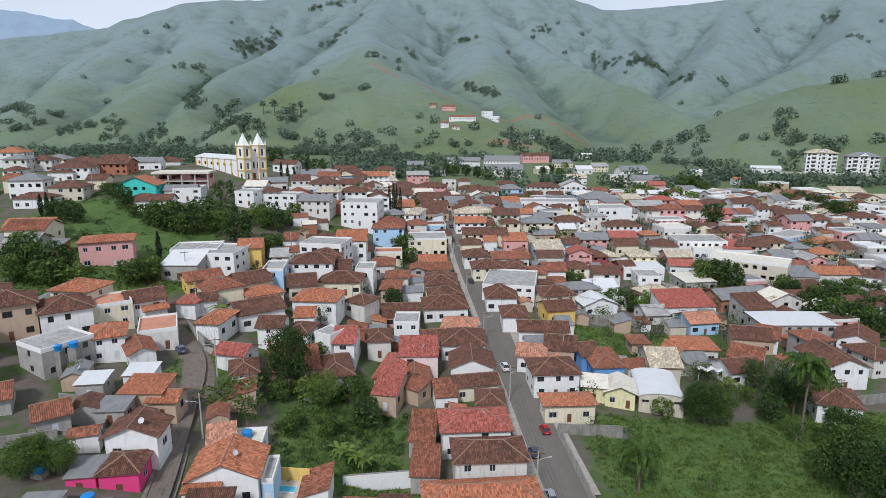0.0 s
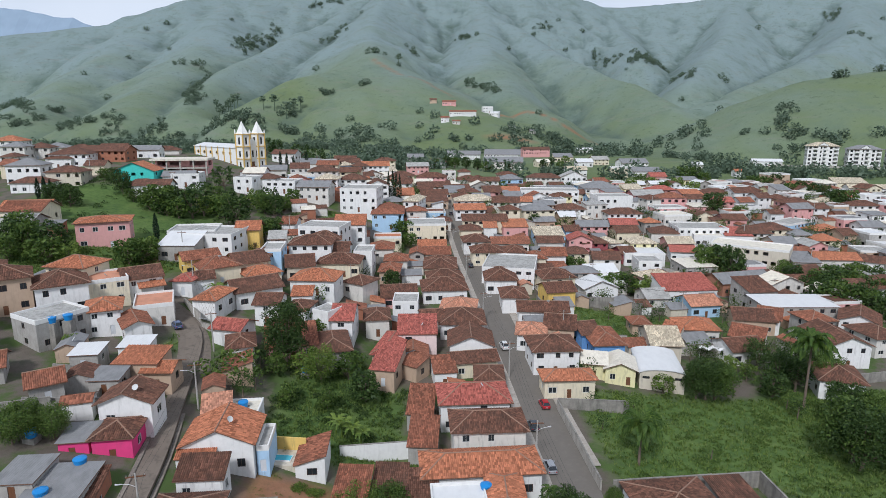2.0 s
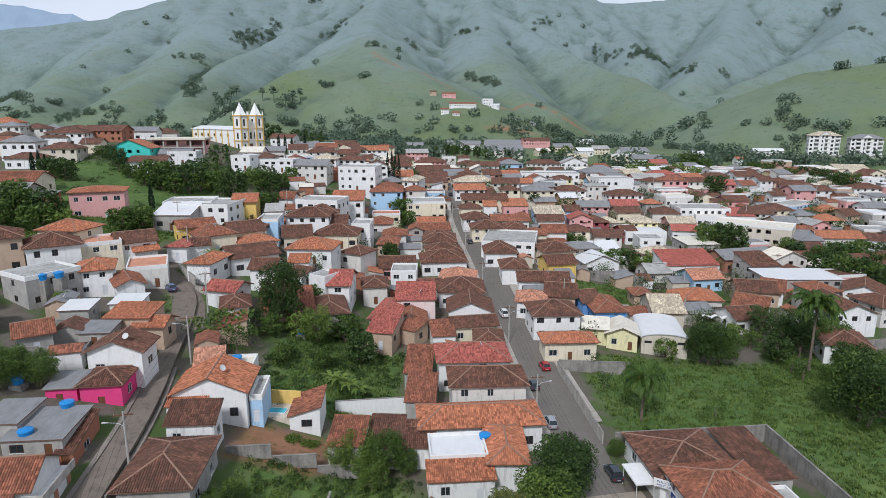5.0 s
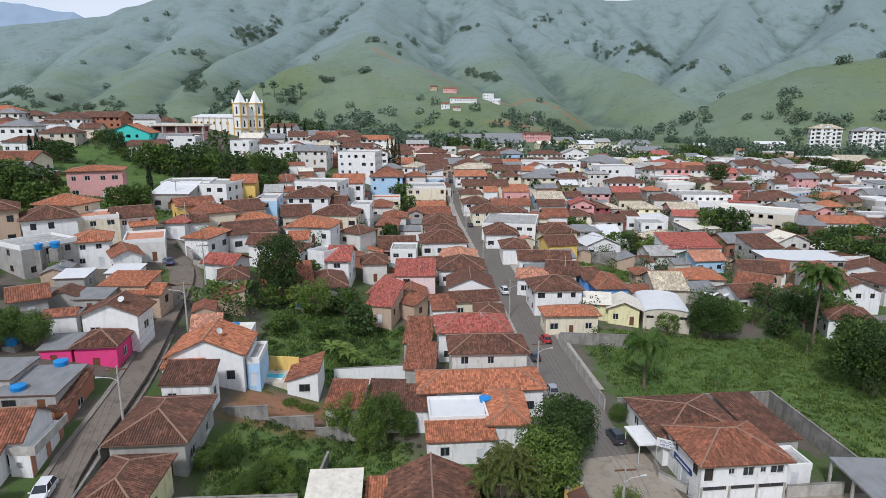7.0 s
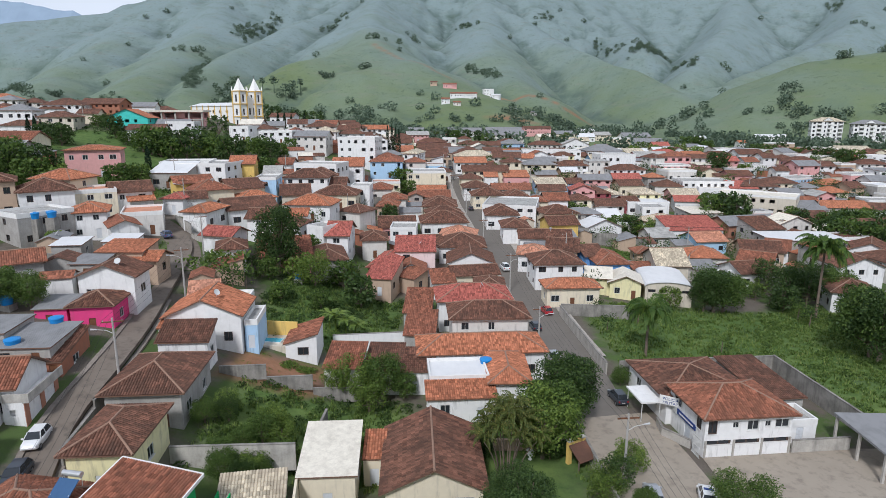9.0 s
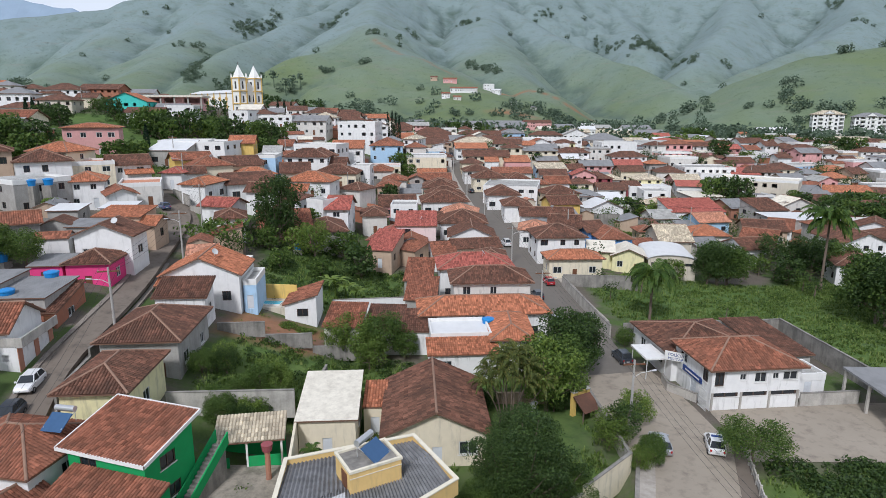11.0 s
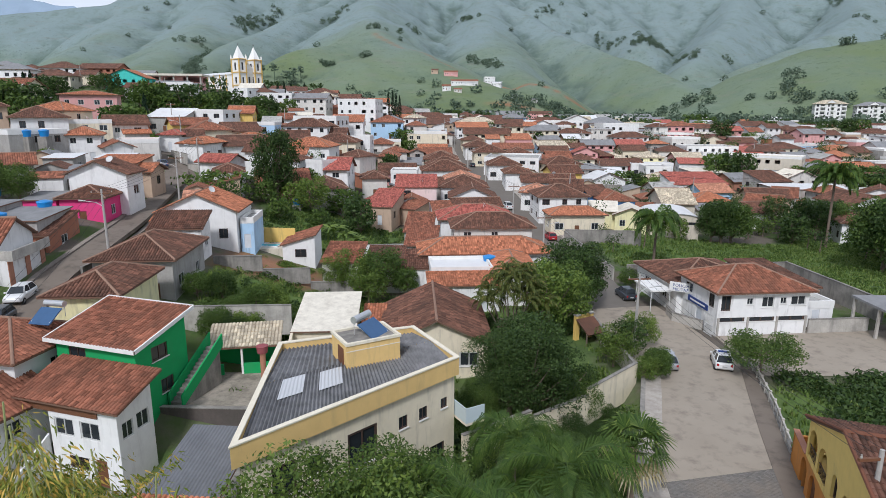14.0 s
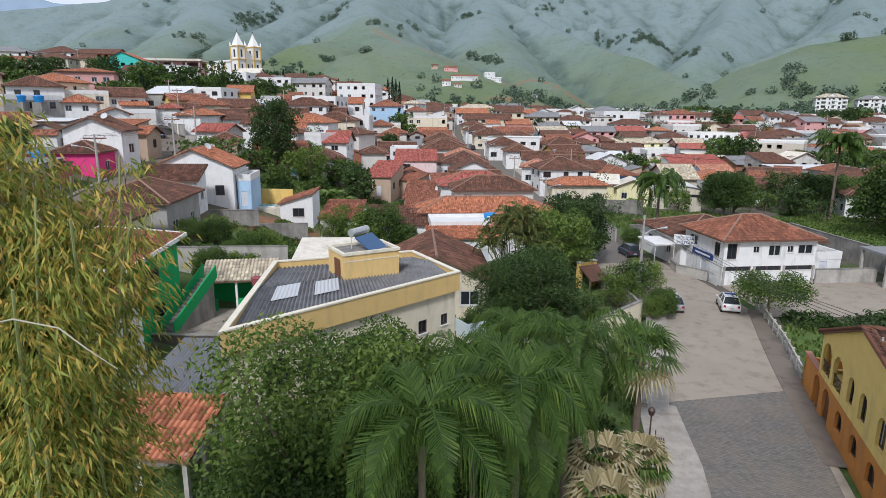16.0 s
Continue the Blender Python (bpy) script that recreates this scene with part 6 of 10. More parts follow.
def garden_wall(points, h, mat, label, thick=0.18, cap=True, name="plot_wall", drop=1.0, z=None):
    """A masonry wall that steps along the ground between points."""
    root = thing(name, points[0][0], points[0][1], 0, 0, label, "wall", "plot walls")
    ox, oy = points[0]
    for (ax, ay), (bx, by) in zip(points, points[1:]):
        long = math.dist((ax, ay), (bx, by))
        n = max(1, int(long / 6))
        s, c = Shape(), Shape()
        ang = math.atan2(by - ay, bx - ax)
        for k in range(n):
            x0, y0 = ax + (bx - ax) * k / n, ay + (by - ay) * k / n
            x1, y1 = ax + (bx - ax) * (k + 1) / n, ay + (by - ay) * (k + 1) / n
            zz = max(ground_height(x0, y0), ground_height(x1, y1)) if z is None else z
            m = Matrix.Translation((x0 - ox, y0 - oy, zz)) @ Matrix.Rotation(ang, 4, "Z")
            s.box((0, -thick / 2, -drop), (long / n, thick / 2, h), 0, m)
            if cap:
                c.box((0, -thick / 2 - 0.04, h), (long / n, thick / 2 + 0.04, h + 0.06), 0, m)
        w = part("wall", s, mat, root)
        if cap:
            part("coping", c, CEMENT, w)
    return root


garden_wall([(22.4, 69.6), (42.6, 71.8), (43.5, 55.9)], 2.3, CEMENT, "tall mould-stained cement wall round the office yard")
garden_wall([(34.4, 52.9), (40.4, 53.5)], 1.35, CEMENT_PALE, "white-washed yard wall with a stained foot")
garden_wall([(21.2, 70.8), (20.6, 80), (19.9, 90), (19.6, 93.5)], 1.6, CEMENT_PALE, "pale cement wall between field and street")
garden_wall([(23.2, 58.2), (23.0, 56.0), (24.9, 53.6)], 0.9, CEMENT_PALE, "low white wall before the office porch")
garden_wall([(19.7, 93.6), (31.5, 92.6)], 1.8, CEMENT, "stained cement wall along the field")
port = thing("carport", 42.6, 51.6, 0, -2, "open carport with a dark flat roof on concrete posts", "carport")
s = Shape()
s.box((-3.0, -4.0, 2.85), (5.0, 3.6, 3.05))
part("roof", s, COVERS["grey"], port)
for a, b in ((-2.8, -3.8), (-2.8, -0.2), (-2.8, 3.3), (4.7, -3.8), (4.7, 3.3)):
    s = Shape()
    s.box((a - 0.11, b - 0.11, -0.4), (a + 0.11, b + 0.11, 2.86))
    part("post", s, CEMENT_PALE, port)
lot = Shape()
for k in range(10):
    for j in range(6):
        x0, x1, y0, y1 = 25.4 + 2.2 * k, 27.6 + 2.2 * k, 43.4 + 1.7 * j, 45.1 + 1.7 * j
        lot.face([(x, y, ground_height(x, y) + 0.055) for x, y in ((x0, y0), (x1, y0), (x1, y1), (x0, y1))])
tagged(new("yard", lot.mesh("yard", [DUSTY])), "bare dusty parking yard beside the office", "yard", kind="structure")

# --- the cream apartment house with the corrugated roof ---
flat_house = block("apartment_house", 0, 0, 0.0, 0, "cream apartment house with an ochre parapet and corrugated roof", "apartment building")
PLAN = [(-7.9, 22.0), (1.1, 30.9), (-1.5, 35.5), (-8.9, 32.7)]
CREAM, OCHRE_WALL = WALLS["cream"], WALLS["ochre"]
s = Shape()
sides = [[(1.4, 2.6, 3.3, 4.9, "dark"), (3.2, 4.0, 3.7, 4.6, "dark"), (5.4, 7.2, 3.0, 4.9, "dark"), (8.6, 9.2, 3.9, 4.6, "dark"), (10.0, 10.6, 3.9, 4.6, "dark"), (11.6, 12.1, 4.0, 4.6, "dark"),
          (1.4, 2.6, 0.9, 2.0, "dark"), (5.2, 6.6, 0.9, 2.0, "dark"), (8.4, 10.0, 0.9, 1.9, "dark"), (10.8, 11.9, 1.0, 2.0, "dark")],
         [(1.0, 2.0, 2.9, 5.0, "wood"), (3.4, 4.4, 3.4, 4.6, "dark")], [(2, 3, 3.5, 4.6, "dark")], [(3, 4, 3.4, 4.5, "dark")]]
for i in range(4):
    p0, p1 = PLAN[i], PLAN[(i + 1) % 4]
    wall_side(s, p0, p1, -1.2, 5.75, [q[:4] for q in sides[i]])
    for q in sides[i]:
        set_in(flat_house, p0, p1, *q[:4], q[4], sill=True)
part("wall", s, CREAM, flat_house)


def offset_ring(ring, o):
    c = Vector((sum(p[0] for p in ring) / len(ring), sum(p[1] for p in ring) / len(ring)))
    out = []
    for i, p in enumerate(ring):
        a, b = Vector(ring[i - 1]), Vector(ring[(i + 1) % len(ring)])
        p = Vector(p)
        n0 = Vector(((p - a).y, -(p - a).x)).normalized()
        n1 = Vector(((b - p).y, -(b - p).x)).normalized()
        k = (n0 + n1) / max(0.3, (n0 + n1).length_squared) * 2
        out.append(tuple(p + k * o))
    return out


def band(root, name, ring, inner, z0, z1, mat, label=""):
    s = Shape()
    n = len(ring)
    for i in range(n):
        a, b, c, d = ring[i], ring[(i + 1) % n], inner[(i + 1) % n], inner[i]
        s.face([(*a, z0), (*b, z0), (*b, z1), (*a, z1)])
        s.face([(*a, z1), (*b, z1), (*c, z1), (*d, z1)])
        s.face([(*c, z0), (*d, z0), (*d, z1), (*c, z1)])
        s.face([(*b, z0), (*a, z0), (*d, z0), (*c, z0)])
    return part(name, s, mat, root, label)


COPING = plaster("cream_coping_paint", (0.74, 0.68, 0.54), 0.3)
out, inn = offset_ring(PLAN, 0.2), offset_ring(PLAN, 0.02)
band(flat_house, "parapet", out, inn, 5.75, 6.75, OCHRE_WALL, "ochre parapet band")
band(flat_house, "coping", offset_ring(PLAN, 0.24), offset_ring(PLAN, -0.02), 6.75, 6.82, COPING, "cream coping")
SHEETING = concrete("grey_corrugated_roof", (0.235, 0.235, 0.24), (0.05, 0.05, 0.05), 0.85)
fl, fr, br, bl = [Vector((*p, 0)) for p in offset_ring(PLAN, 0.015)]
ml, mr = fl.lerp(bl, 0.52), fr.lerp(br, 0.55)
up = lambda p, z: Vector((p.x, p.y, z))


def corrugated(s, a, b, c, d, pitch=0.23):
    """Sheeting with real waves that run from the edge a-b up to d-c."""
    n = int((b - a).length / pitch)
    pts = []
    for k in range(n * 4 + 1):
        t = k / (n * 4)
        wave = Vector((0, 0, 0.06 * math.sin(k * math.pi / 2)))
        pts.append((a.lerp(b, t) + wave, d.lerp(c, t) + wave, t * (b - a).length))
    for (p0, q0, u0), (p1, q1, u1) in zip(pts, pts[1:]):
        s.face([p0, p1, q1, q0], 0, [(u0, 0.01), (u1, 0.01), (u1, 4), (u0, 4)])


s = Shape()
corrugated(s, up(fl, 6.4), up(fr, 6.4), up(mr, 6.72), up(ml, 6.72))
part("roof", s, SHEETING, flat_house, "grey corrugated roof sheets")
s = Shape()
corrugated(s, up(br, 6.42), up(bl, 6.42), up(ml, 6.7), up(mr, 6.7))
part("roof", s, SHEETING, flat_house, "grey corrugated roof sheets")
CLEAR_SHEET = sheet("pale_roof_patch", (0.50, 0.51, 0.52), 0.4, 0, 0.16, 0.15)
for u0, u1, v0, v1 in ((0.1, 0.22, 0.58, 0.95), (0.30, 0.42, 0.5, 0.9)):
    s = Shape()
    e = lambda u, v: up(fl.lerp(fr, u).lerp(ml.lerp(mr, u), v), 6.4 + 0.32 * v + 0.064)
    s.face([e(u0, v0), e(u1, v0), e(u1, v1), e(u0, v1)], 0, [(0, 0), (1, 0), (1, 1), (0, 1)])
    part("roof_patch", s, CLEAR_SHEET, flat_house)
pent = Shape()
pm = pose(-4.6, 29.5, 0, 0, 0, 30)
pent.box((0, 0, 5.8), (3.1, 2.3, 7.9), 0, pm)
penthouse = part("stair_head", pent, OCHRE_WALL, flat_house, "ochre stair head on the roof")
s = Shape()
for a, b in (((-0.06, -0.06, 7.9), (3.16, 0.1, 8.05)), ((-0.06, 2.2, 7.9), (3.16, 2.36, 8.05)), ((-0.06, 0.1, 7.9), (0.1, 2.2, 8.05)), ((3.0, 0.1, 7.9), (3.16, 2.2, 8.05)), ((-0.02, -0.02, 7.55), (3.12, 0.0, 7.6))):
    s.box(a, b, 0, pm)
part("coping", s, COPING, penthouse)
s = Shape()
s.box((-0.04, 0.5, 6.2), (0.0, 1.3, 7.6), 0, pm)
part("door", s, DOOR_WOOD, penthouse)
s = Shape()
s.box((0.12, 0.12, 7.9), (2.98, 2.18, 7.93), 0, pm)
part("slab", s, CEMENT, penthouse)


def solar_heater(x, y, z, turn, scale=1.0):
    root = thing("solar_heater", x, y, z, turn, "solar water heater with a silver tank and tilted panel", "solar heater", "solar heaters")
    k = scale
    s = Shape()
    s.tube([(-0.9 * k, 0.75 * k, 1.05 * k), (0.9 * k, 0.75 * k, 1.05 * k)], 0.26 * k, 14)
    part("tank", s, plain("brushed_steel", (0.6, 0.6, 0.6), 0.35, 0.7), root, smooth=False)
    s = Shape()
    a = Matrix.Rotation(radians(33), 4, "X")
    s.box((-0.95 * k, -1.0 * k, 0.42 * k), (0.95 * k, 0.75 * k, 0.5 * k), 0, a)
    part("panel", s, plain("dark_blue_collector", (0.05, 0.11, 0.22), 0.25, 0.1), root)
    for u in (-0.85, 0.85):
        s = Shape()
        s.tube([(u * k, 0.75 * k, 0), (u * k, 0.75 * k, 0.85 * k)], 0.03 * k, 6)
        s.tube([(u * k, -0.9 * k, 0), (u * k, 0.75 * k, 0.8 * k)], 0.03 * k, 6)
        part("leg", s, FRAME, root)


solar_heater(-3.6, 31.5, 7.93, 62, 0.8)
bal = Shape()
bal.box((0, 0, 3.1), (1.5, 1.2, 3.25), 0, pose(1.0, 31.2, 0, 0, 0, -60))
balcony = part("balcony", bal, CREAM, flat_house, "small side balcony")
for a, b in (((0, -0.0, 3.25), (1.5, 0.05, 4.15)), ((1.45, 0.05, 3.25), (1.5, 1.2, 4.15))):
    s = Shape()
    s.box(a, b, 0, pose(1.0, 31.2, 0, 0, 0, -60))
    part("glass_panel", s, plain("pale_glass_panel", (0.5, 0.58, 0.6), 0.1, 0, 0.05), balcony)
BUILT.append((-4.5, 29, 12, 12, radians(44)))
garden_wall([(-11.2, 43.6), (-9.7, 34.2)], 3.0, WALLS["cream"], "tall cream boundary wall beside the terrace", 0.2, False, z=0.5, drop=2.5)
garden_wall([(1.6, 31.4), (6.0, 34.4), (10.3, 37.5), (15.0, 42.0)], 1.7, WALLS["cream"], "cream garden wall beside the road")
garden_wall([(15.0, 42.0), (14.7, 48), (14.2, 57)], 1.5, CEMENT_PALE, "pale garden wall along the road")
garden_wall([(4.2, 53.2), (12.6, 53.2)], 1.2, WALLS["tan"], "low tan wall behind the lawn", cap=False)

# --- the mown garden: an urn and a small yellow gateway ---
urn = thing("urn", 8.9, 51.6, ground_height(8.9, 51.6), 0, "white plaster garden urn on a short foot", "urn")
s = Shape()
s.lathe([(0.0, -0.05), (0.2, -0.05), (0.2, 0.08), (0.09, 0.16), (0.09, 0.3), (0.22, 0.42), (0.3, 0.62), (0.32, 0.86), (0.38, 0.9), (0.38, 0.96), (0.28, 0.96), (0.24, 0.7), (0.0, 0.66)], (0, 0, 0), 16)
part("bowl", s, WALLS["white"], urn, smooth=True)
gateway = thing("gateway", 12.5, 51.0, ground_height(12.5, 51.0), 30, "small yellow garden gateway with a dark tiled lean-to roof", "gateway")
for x0 in (-0.3, 1.3):
    s = Shape()
    s.box((x0, -0.18, -0.3), (x0 + 0.42, 0.18, 2.3))
    part("pillar", s, WALLS["yellow"], gateway)
    s = Shape()
    s.box((x0 - 0.06, -0.24, 2.3), (x0 + 0.48, 0.24, 2.4))
    part("cap", s, CEMENT_PALE, gateway)
s = Shape()
s.box((0.12, -0.12, 1.95), (1.3, 0.12, 2.25))
part("lintel", s, WALLS["yellow"], gateway)
s = Shape()
lean = Matrix.Translation((0.6, -0.26, 2.05)) @ Matrix.Rotation(0.55, 4, "X")
s.box((-1.0, -1.9, -0.06), (1.0, 0.0, 0.04), 0, lean)
part("roof", s, COVERS["brown"], gateway)
for x0 in (-0.45, 1.5):
    s = Shape()
    s.box((x0, -1.75, -0.3), (x0 + 0.1, -1.65, 1.14))
    part("post", s, BARK, gateway)

# --- the green house with its outside stair, and the shed across its court ---
house(-20.3, 36.4, 6.2, 4.3, -17.5, 4.7, "shed", "green", "rust", 1.5, 2, None, 0.45, "green homestead", "house", pieces=300, trim=True)
lower_house = thing("house", -20.2, 32.1, -1.3, -16.5, "two-storey white house with a single-pitch clay tile roof", "house", "green homestead")
ring = [(-1.7, -1.3), (3.2, -1.3), (3.2, 1.3), (-1.7, 1.3)]
front = [(0.35, 1.75, 3.05, 4.15, "pale"), (2.2, 3.6, 3.05, 4.15, "pale"), (1.2, 2.55, 1.05, 1.85, "dark"), (3.05, 3.85, 0.05, 1.9, "wood")]
flank = [(0.3, 1.1, 3.2, 4.25, "pale"), (1.35, 2.3, 3.3, 4.35, "pale")]
s = Shape()
for i, holes in enumerate((front, flank, [], [(0.6, 1.6, 2.4, 4.3, "wood")])):
    p0, p1 = ring[i], ring[(i + 1) % 4]
    wall_side(s, p0, p1, -1.5, 5.38, [q[:4] for q in holes])
    for q in holes:
        set_in(lower_house, p0, p1, *q)
s.face([(3.2, -1.3, 5.38), (3.2, 1.3, 5.38), (3.2, 1.3, 6.26)])
part("wall", s, WALLS["white"], lower_house)
roof_of(lower_house, 6.6, 2.6, 5.4, "shed", "rust", 0.45, 0.34, 2, 300)
s = Shape()
s.box((-3.32, -1.38, 4.5), (1.9, -1.304, 5.3))
part("timber_panel", s, DOOR_WOOD, lower_house, "brown timber panel under the eaves")
grille = Shape()
for k in range(6):
    grille.box((-0.5 + 0.225 * k, -1.33, 1.05), (-0.475 + 0.225 * k, -1.31, 1.85))
for v in (1.25, 1.45, 1.65):
    grille.box((-0.5, -1.345, v), (0.85, -1.33, v + 0.02))
part("grille", grille, FRAME_DARK, lower_house, "black iron window grille")
side_stair = thing("outside_stair", -20.2, 32.1, -1.3, -16.5, "narrow white cement stair between two houses", "stairs")
for k in range(11):
    s = Shape()
    s.box((-2.95, -4.3 + 0.28 * k, -0.6), (-1.95, -4.02 + 0.28 * k, 0.4 + 0.19 * k))
    part("step", s, CEMENT_PALE, side_stair)
s = Shape()
for u in (-1.95, -1.82):
    pts = [(u, -4.3, -0.6), (u, -1.32, -0.6), (u, -1.32, 3.0), (u, -4.3, 1.1)]
    s.face(pts if u > -1.9 else list(reversed(pts)))
s.face([(-1.95, -4.3, 1.1), (-1.82, -4.3, 1.1), (-1.82, -1.32, 3.0), (-1.95, -1.32, 3.0)])
s.face([(-1.95, -4.3, -0.6), (-1.82, -4.3, -0.6), (-1.82, -4.3, 1.1), (-1.95, -4.3, 1.1)])
part("balustrade", s, WALLS["white"], side_stair)
BUILT.append((-20.2, 32.1, 6.6, 3.0, radians(-16.5)))
s = Shape()
s.box((-26.5, 25.5, -2.4), (-11.2, 34.6, -1.22))
tagged(new("yard", s.mesh("yard", [CEMENT])), "grey cement yard below the court wall", "yard", kind="structure")
stair = thing("outside_stair", -16.0, 39.2, 1.4, -17, "outside stair with solid green balustrades", "stairs")
for k in range(14):
    s = Shape()
    s.box((0, -0.28 * (k + 1), -0.5), (0.95, -0.28 * k, 2.6 - 0.18 * k))
    part("step", s, CEMENT, stair)
for u in (-0.06, 0.95):
    s = Shape()
    s.face([(u, 0.3, 2.6), (u, -4.0, 0.0), (u, -4.0, 0.85), (u, 0.3, 3.5)])
    s.face([(u + 0.1, 0.3, 3.5), (u + 0.1, -4.0, 0.85), (u + 0.1, -4.0, 0.0), (u + 0.1, 0.3, 2.6)])
    s.face([(u, 0.3, 3.5), (u, -4.0, 0.85), (u + 0.1, -4.0, 0.85), (u + 0.1, 0.3, 3.5)])
    s.face([(u, -4.0, 0.0), (u + 0.1, -4.0, 0.0), (u + 0.1, -4.0, 0.85), (u, -4.0, 0.85)])
    part("balustrade", s, WALLS["green"], stair)
shed = thing("open_shed", -14.0, 41.6, 1.2, 10, "open green shed under a bleached tile roof", "shed")
s = Shape()
s.box((-2.3, 1.0, -0.6), (2.3, 1.15, 2.6))
s.box((-2.3, -1.2, -0.6), (-1.6, -1.05, 0.95))
s.box((-0.3, -1.2, -0.6), (2.3, -1.05, 0.95))
part("wall", s, WALLS["green"], shed)
s = Shape()
slope(s, (-2.7, -1.4, 2.3), (2.5, -1.4, 2.3), (2.5, 1.3, 3.2), (-2.7, 1.3, 3.2), 2)
part("roof", s, [COVERS["cream"], SOFFIT], shed)
for u in (-2.2, -0.3, 2.2):
    s = Shape()
    s.box((u - 0.07, -1.22, -0.5), (u + 0.07, -1.04, 2.35))
    part("post", s, TRIM, shed)
COURT = concrete("stained_court_cement", (0.36, 0.32, 0.26), (0.07, 0.065, 0.05), 0.9)
court = Shape()
court.box((-17.6, 35.1, -1.5), (-10.6, 40.6, 1.35))
tagged(new("court", court.mesh("court", [COURT])), "cement court behind a dark stained retaining wall", "court", kind="structure")
MOULD = concrete("black_mould_wall", (0.12, 0.10, 0.09), amount=0.8)
garden_wall([(-18.0, 34.95), (-10.4, 34.7)], 0.5, MOULD, "black mould-stained retaining wall with a worn coping", 0.25, True, z=1.05, drop=3.2)
tank = thing("water_tower", -12.1, 38.9, 1.33, 0, "small red water tower on a column", "water tank")
s = Shape()
s.tube([(0, 0, -0.2), (0, 0, 2.3)], 0.2, 10)
part("column", s, WALLS["rust"], tank)
s = Shape()
s.lathe([(0.0, 2.3), (0.34, 2.3), (0.4, 2.75), (0.42, 2.8), (0.0, 2.85)], (0, 0, 0), 16)
part("basin", s, WALLS["maroon"], tank)

# --- the row along the slope street ---
house(-28.0, 36.5, 7.2, 6.0, -10, 3.1, "hip", "white", "rust", 2.5, 2, None, 0.5, "houses on the slope street")
house(-26.3, 31.4, 5.0, 5.2, -17, 2.6, "gy", "white", "rust", 0.8, 2, 0.5, 0.4, "houses on the slope street")
house(-25.7, 44.6, 4.7, 7.3, 4, 3.8, "hip", "lemon", "brown", 3.4, 2, None, 0.5, "houses on the slope street")
house(-27.0, 54.7, 6.7, 8.8, 5, 4.0, "hip", "grey", "brown", 3.5, 2, None, 0.5, "houses on the slope street")
house(-27.6, 62.5, 5.2, 3.0, 4, 3.3, "shed", "white", "brown", 4.9, 2, 0.4, 0.3, "houses on the slope street")
house(-27.9, 70.3, 8.6, 7.0, 6, 4.2, "gy", "white", "orange", 4.8, 2, 0.45, 0.4, "houses on the slope street")
house(-29.8, 65.9, 4.4, 1.4, 5, 3.0, "shed", "white", "orange", 5.2, 2, 0.3, 0.2, "houses on the slope street", "porch")
house(-22.7, 71.0, 1.5, 5.6, 6, 3.3, "flat", "skyblue", "concrete", 4.4, 0, None, None, "houses on the slope street", "side_wing")
house(-29.4, 79.4, 6.6, 5.0, 6, 2.3, "flat", "white", "limewash", 5.0, 0, None, None, "houses on the slope street")
house(-40.0, 68.0, 4.6, 5.0, 8, 3.3, "hip", "magenta", "brown", 7.4, 2, None, 0.4, "houses on the slope street")
house(-44.2, 66.9, 3.4, 4.0, 8, 2.5, "shed", "magenta", "grey", 8.0, 1, 0.1, 0.25, "houses on the slope street")
house(-40.2, 49.3, 8.2, 5.4, 8, 3.5, "gx", "white", "rust", 5.9, 2, 0.6, 0.35, "houses on the slope street")
house(-38.6, 45.6, 3.6, 2.2, 8, 2.9, "shed", "white", "rust", 5.6, 2, 0.4, 0.3, "houses on the slope street", "porch")
house(-37.6, 39.5, 5.2, 6.0, 10, 3.2, "hip", "cream", "rust", 4.6, 2, None, 0.45, "houses on the slope street")
for x, y, w, d, h, tilt in ((-40.6, 57.5, 5.8, 6.2, 2.3, 0.06), (-45.2, 58.6, 4.2, 5.2, 2.0, 0.03)):
    house(x, y, w, d, 5, h, "shed", "grey", "grey", None, 0, tilt, 0.2, "sheds on the slope street", "workshop")
house(-37.6, 57.4, 1.6, 6.4, 8, 2.1, "shed", "brick", "brown", 6.6, 2, 0.2, 0.2, "sheds on the slope street", "workshop")
house(2.2, 64.2, 6.6, 5.0, 5, 3.5, "flat", "white", "white", 0.1, 0, None, None, "houses of the town", "annex")
house(-17.1, 72.6, 6.0, 3.8, -86, 2.5, "shed", "white", "rust", 2.1, 2, 0.3, 0.25, "houses on the slope street", "outbuilding")
# garage with a terrace before the white gabled house
garage = thing("garage", -35.0, 47.0, 5.6, 98, "white garage with twin doors and a roof terrace", "garage")
s = Shape()
wall_side(s, (5.9, 0.0), (0.0, 0.0), -0.6, 2.5, [], 0.15)
wall_side(s, (0.0, -0.0), (5.9, 0.0), -0.6, 2.5, [(0.8, 2.5, 0.3, 2.2), (3.3, 5.0, 0.5, 2.3)], 0.15)
wall_side(s, (0.0, 1.7), (0.0, 0.0), -0.6, 2.5, [(0.5, 1.0, 1.2, 1.8)], 0.15)
wall_side(s, (5.9, 0.0), (5.9, 1.7), -0.6, 2.5, [], 0.15)
s.box((0, 0.0, 2.5), (5.9, 1.7, 2.62))
part("wall", s, WALLS["white"], garage)
s = Shape()
s.box((-0.06, -0.5, 2.5), (6.0, -0.38, 3.25))
s.box((-0.06, -0.5, 2.4), (6.0, 0.06, 2.5))
s.box((-0.06, -0.38, 2.5), (0.06, 1.6, 3.25))
part("terrace_wall", s, CEMENT_PALE, garage, "stained terrace parapet")
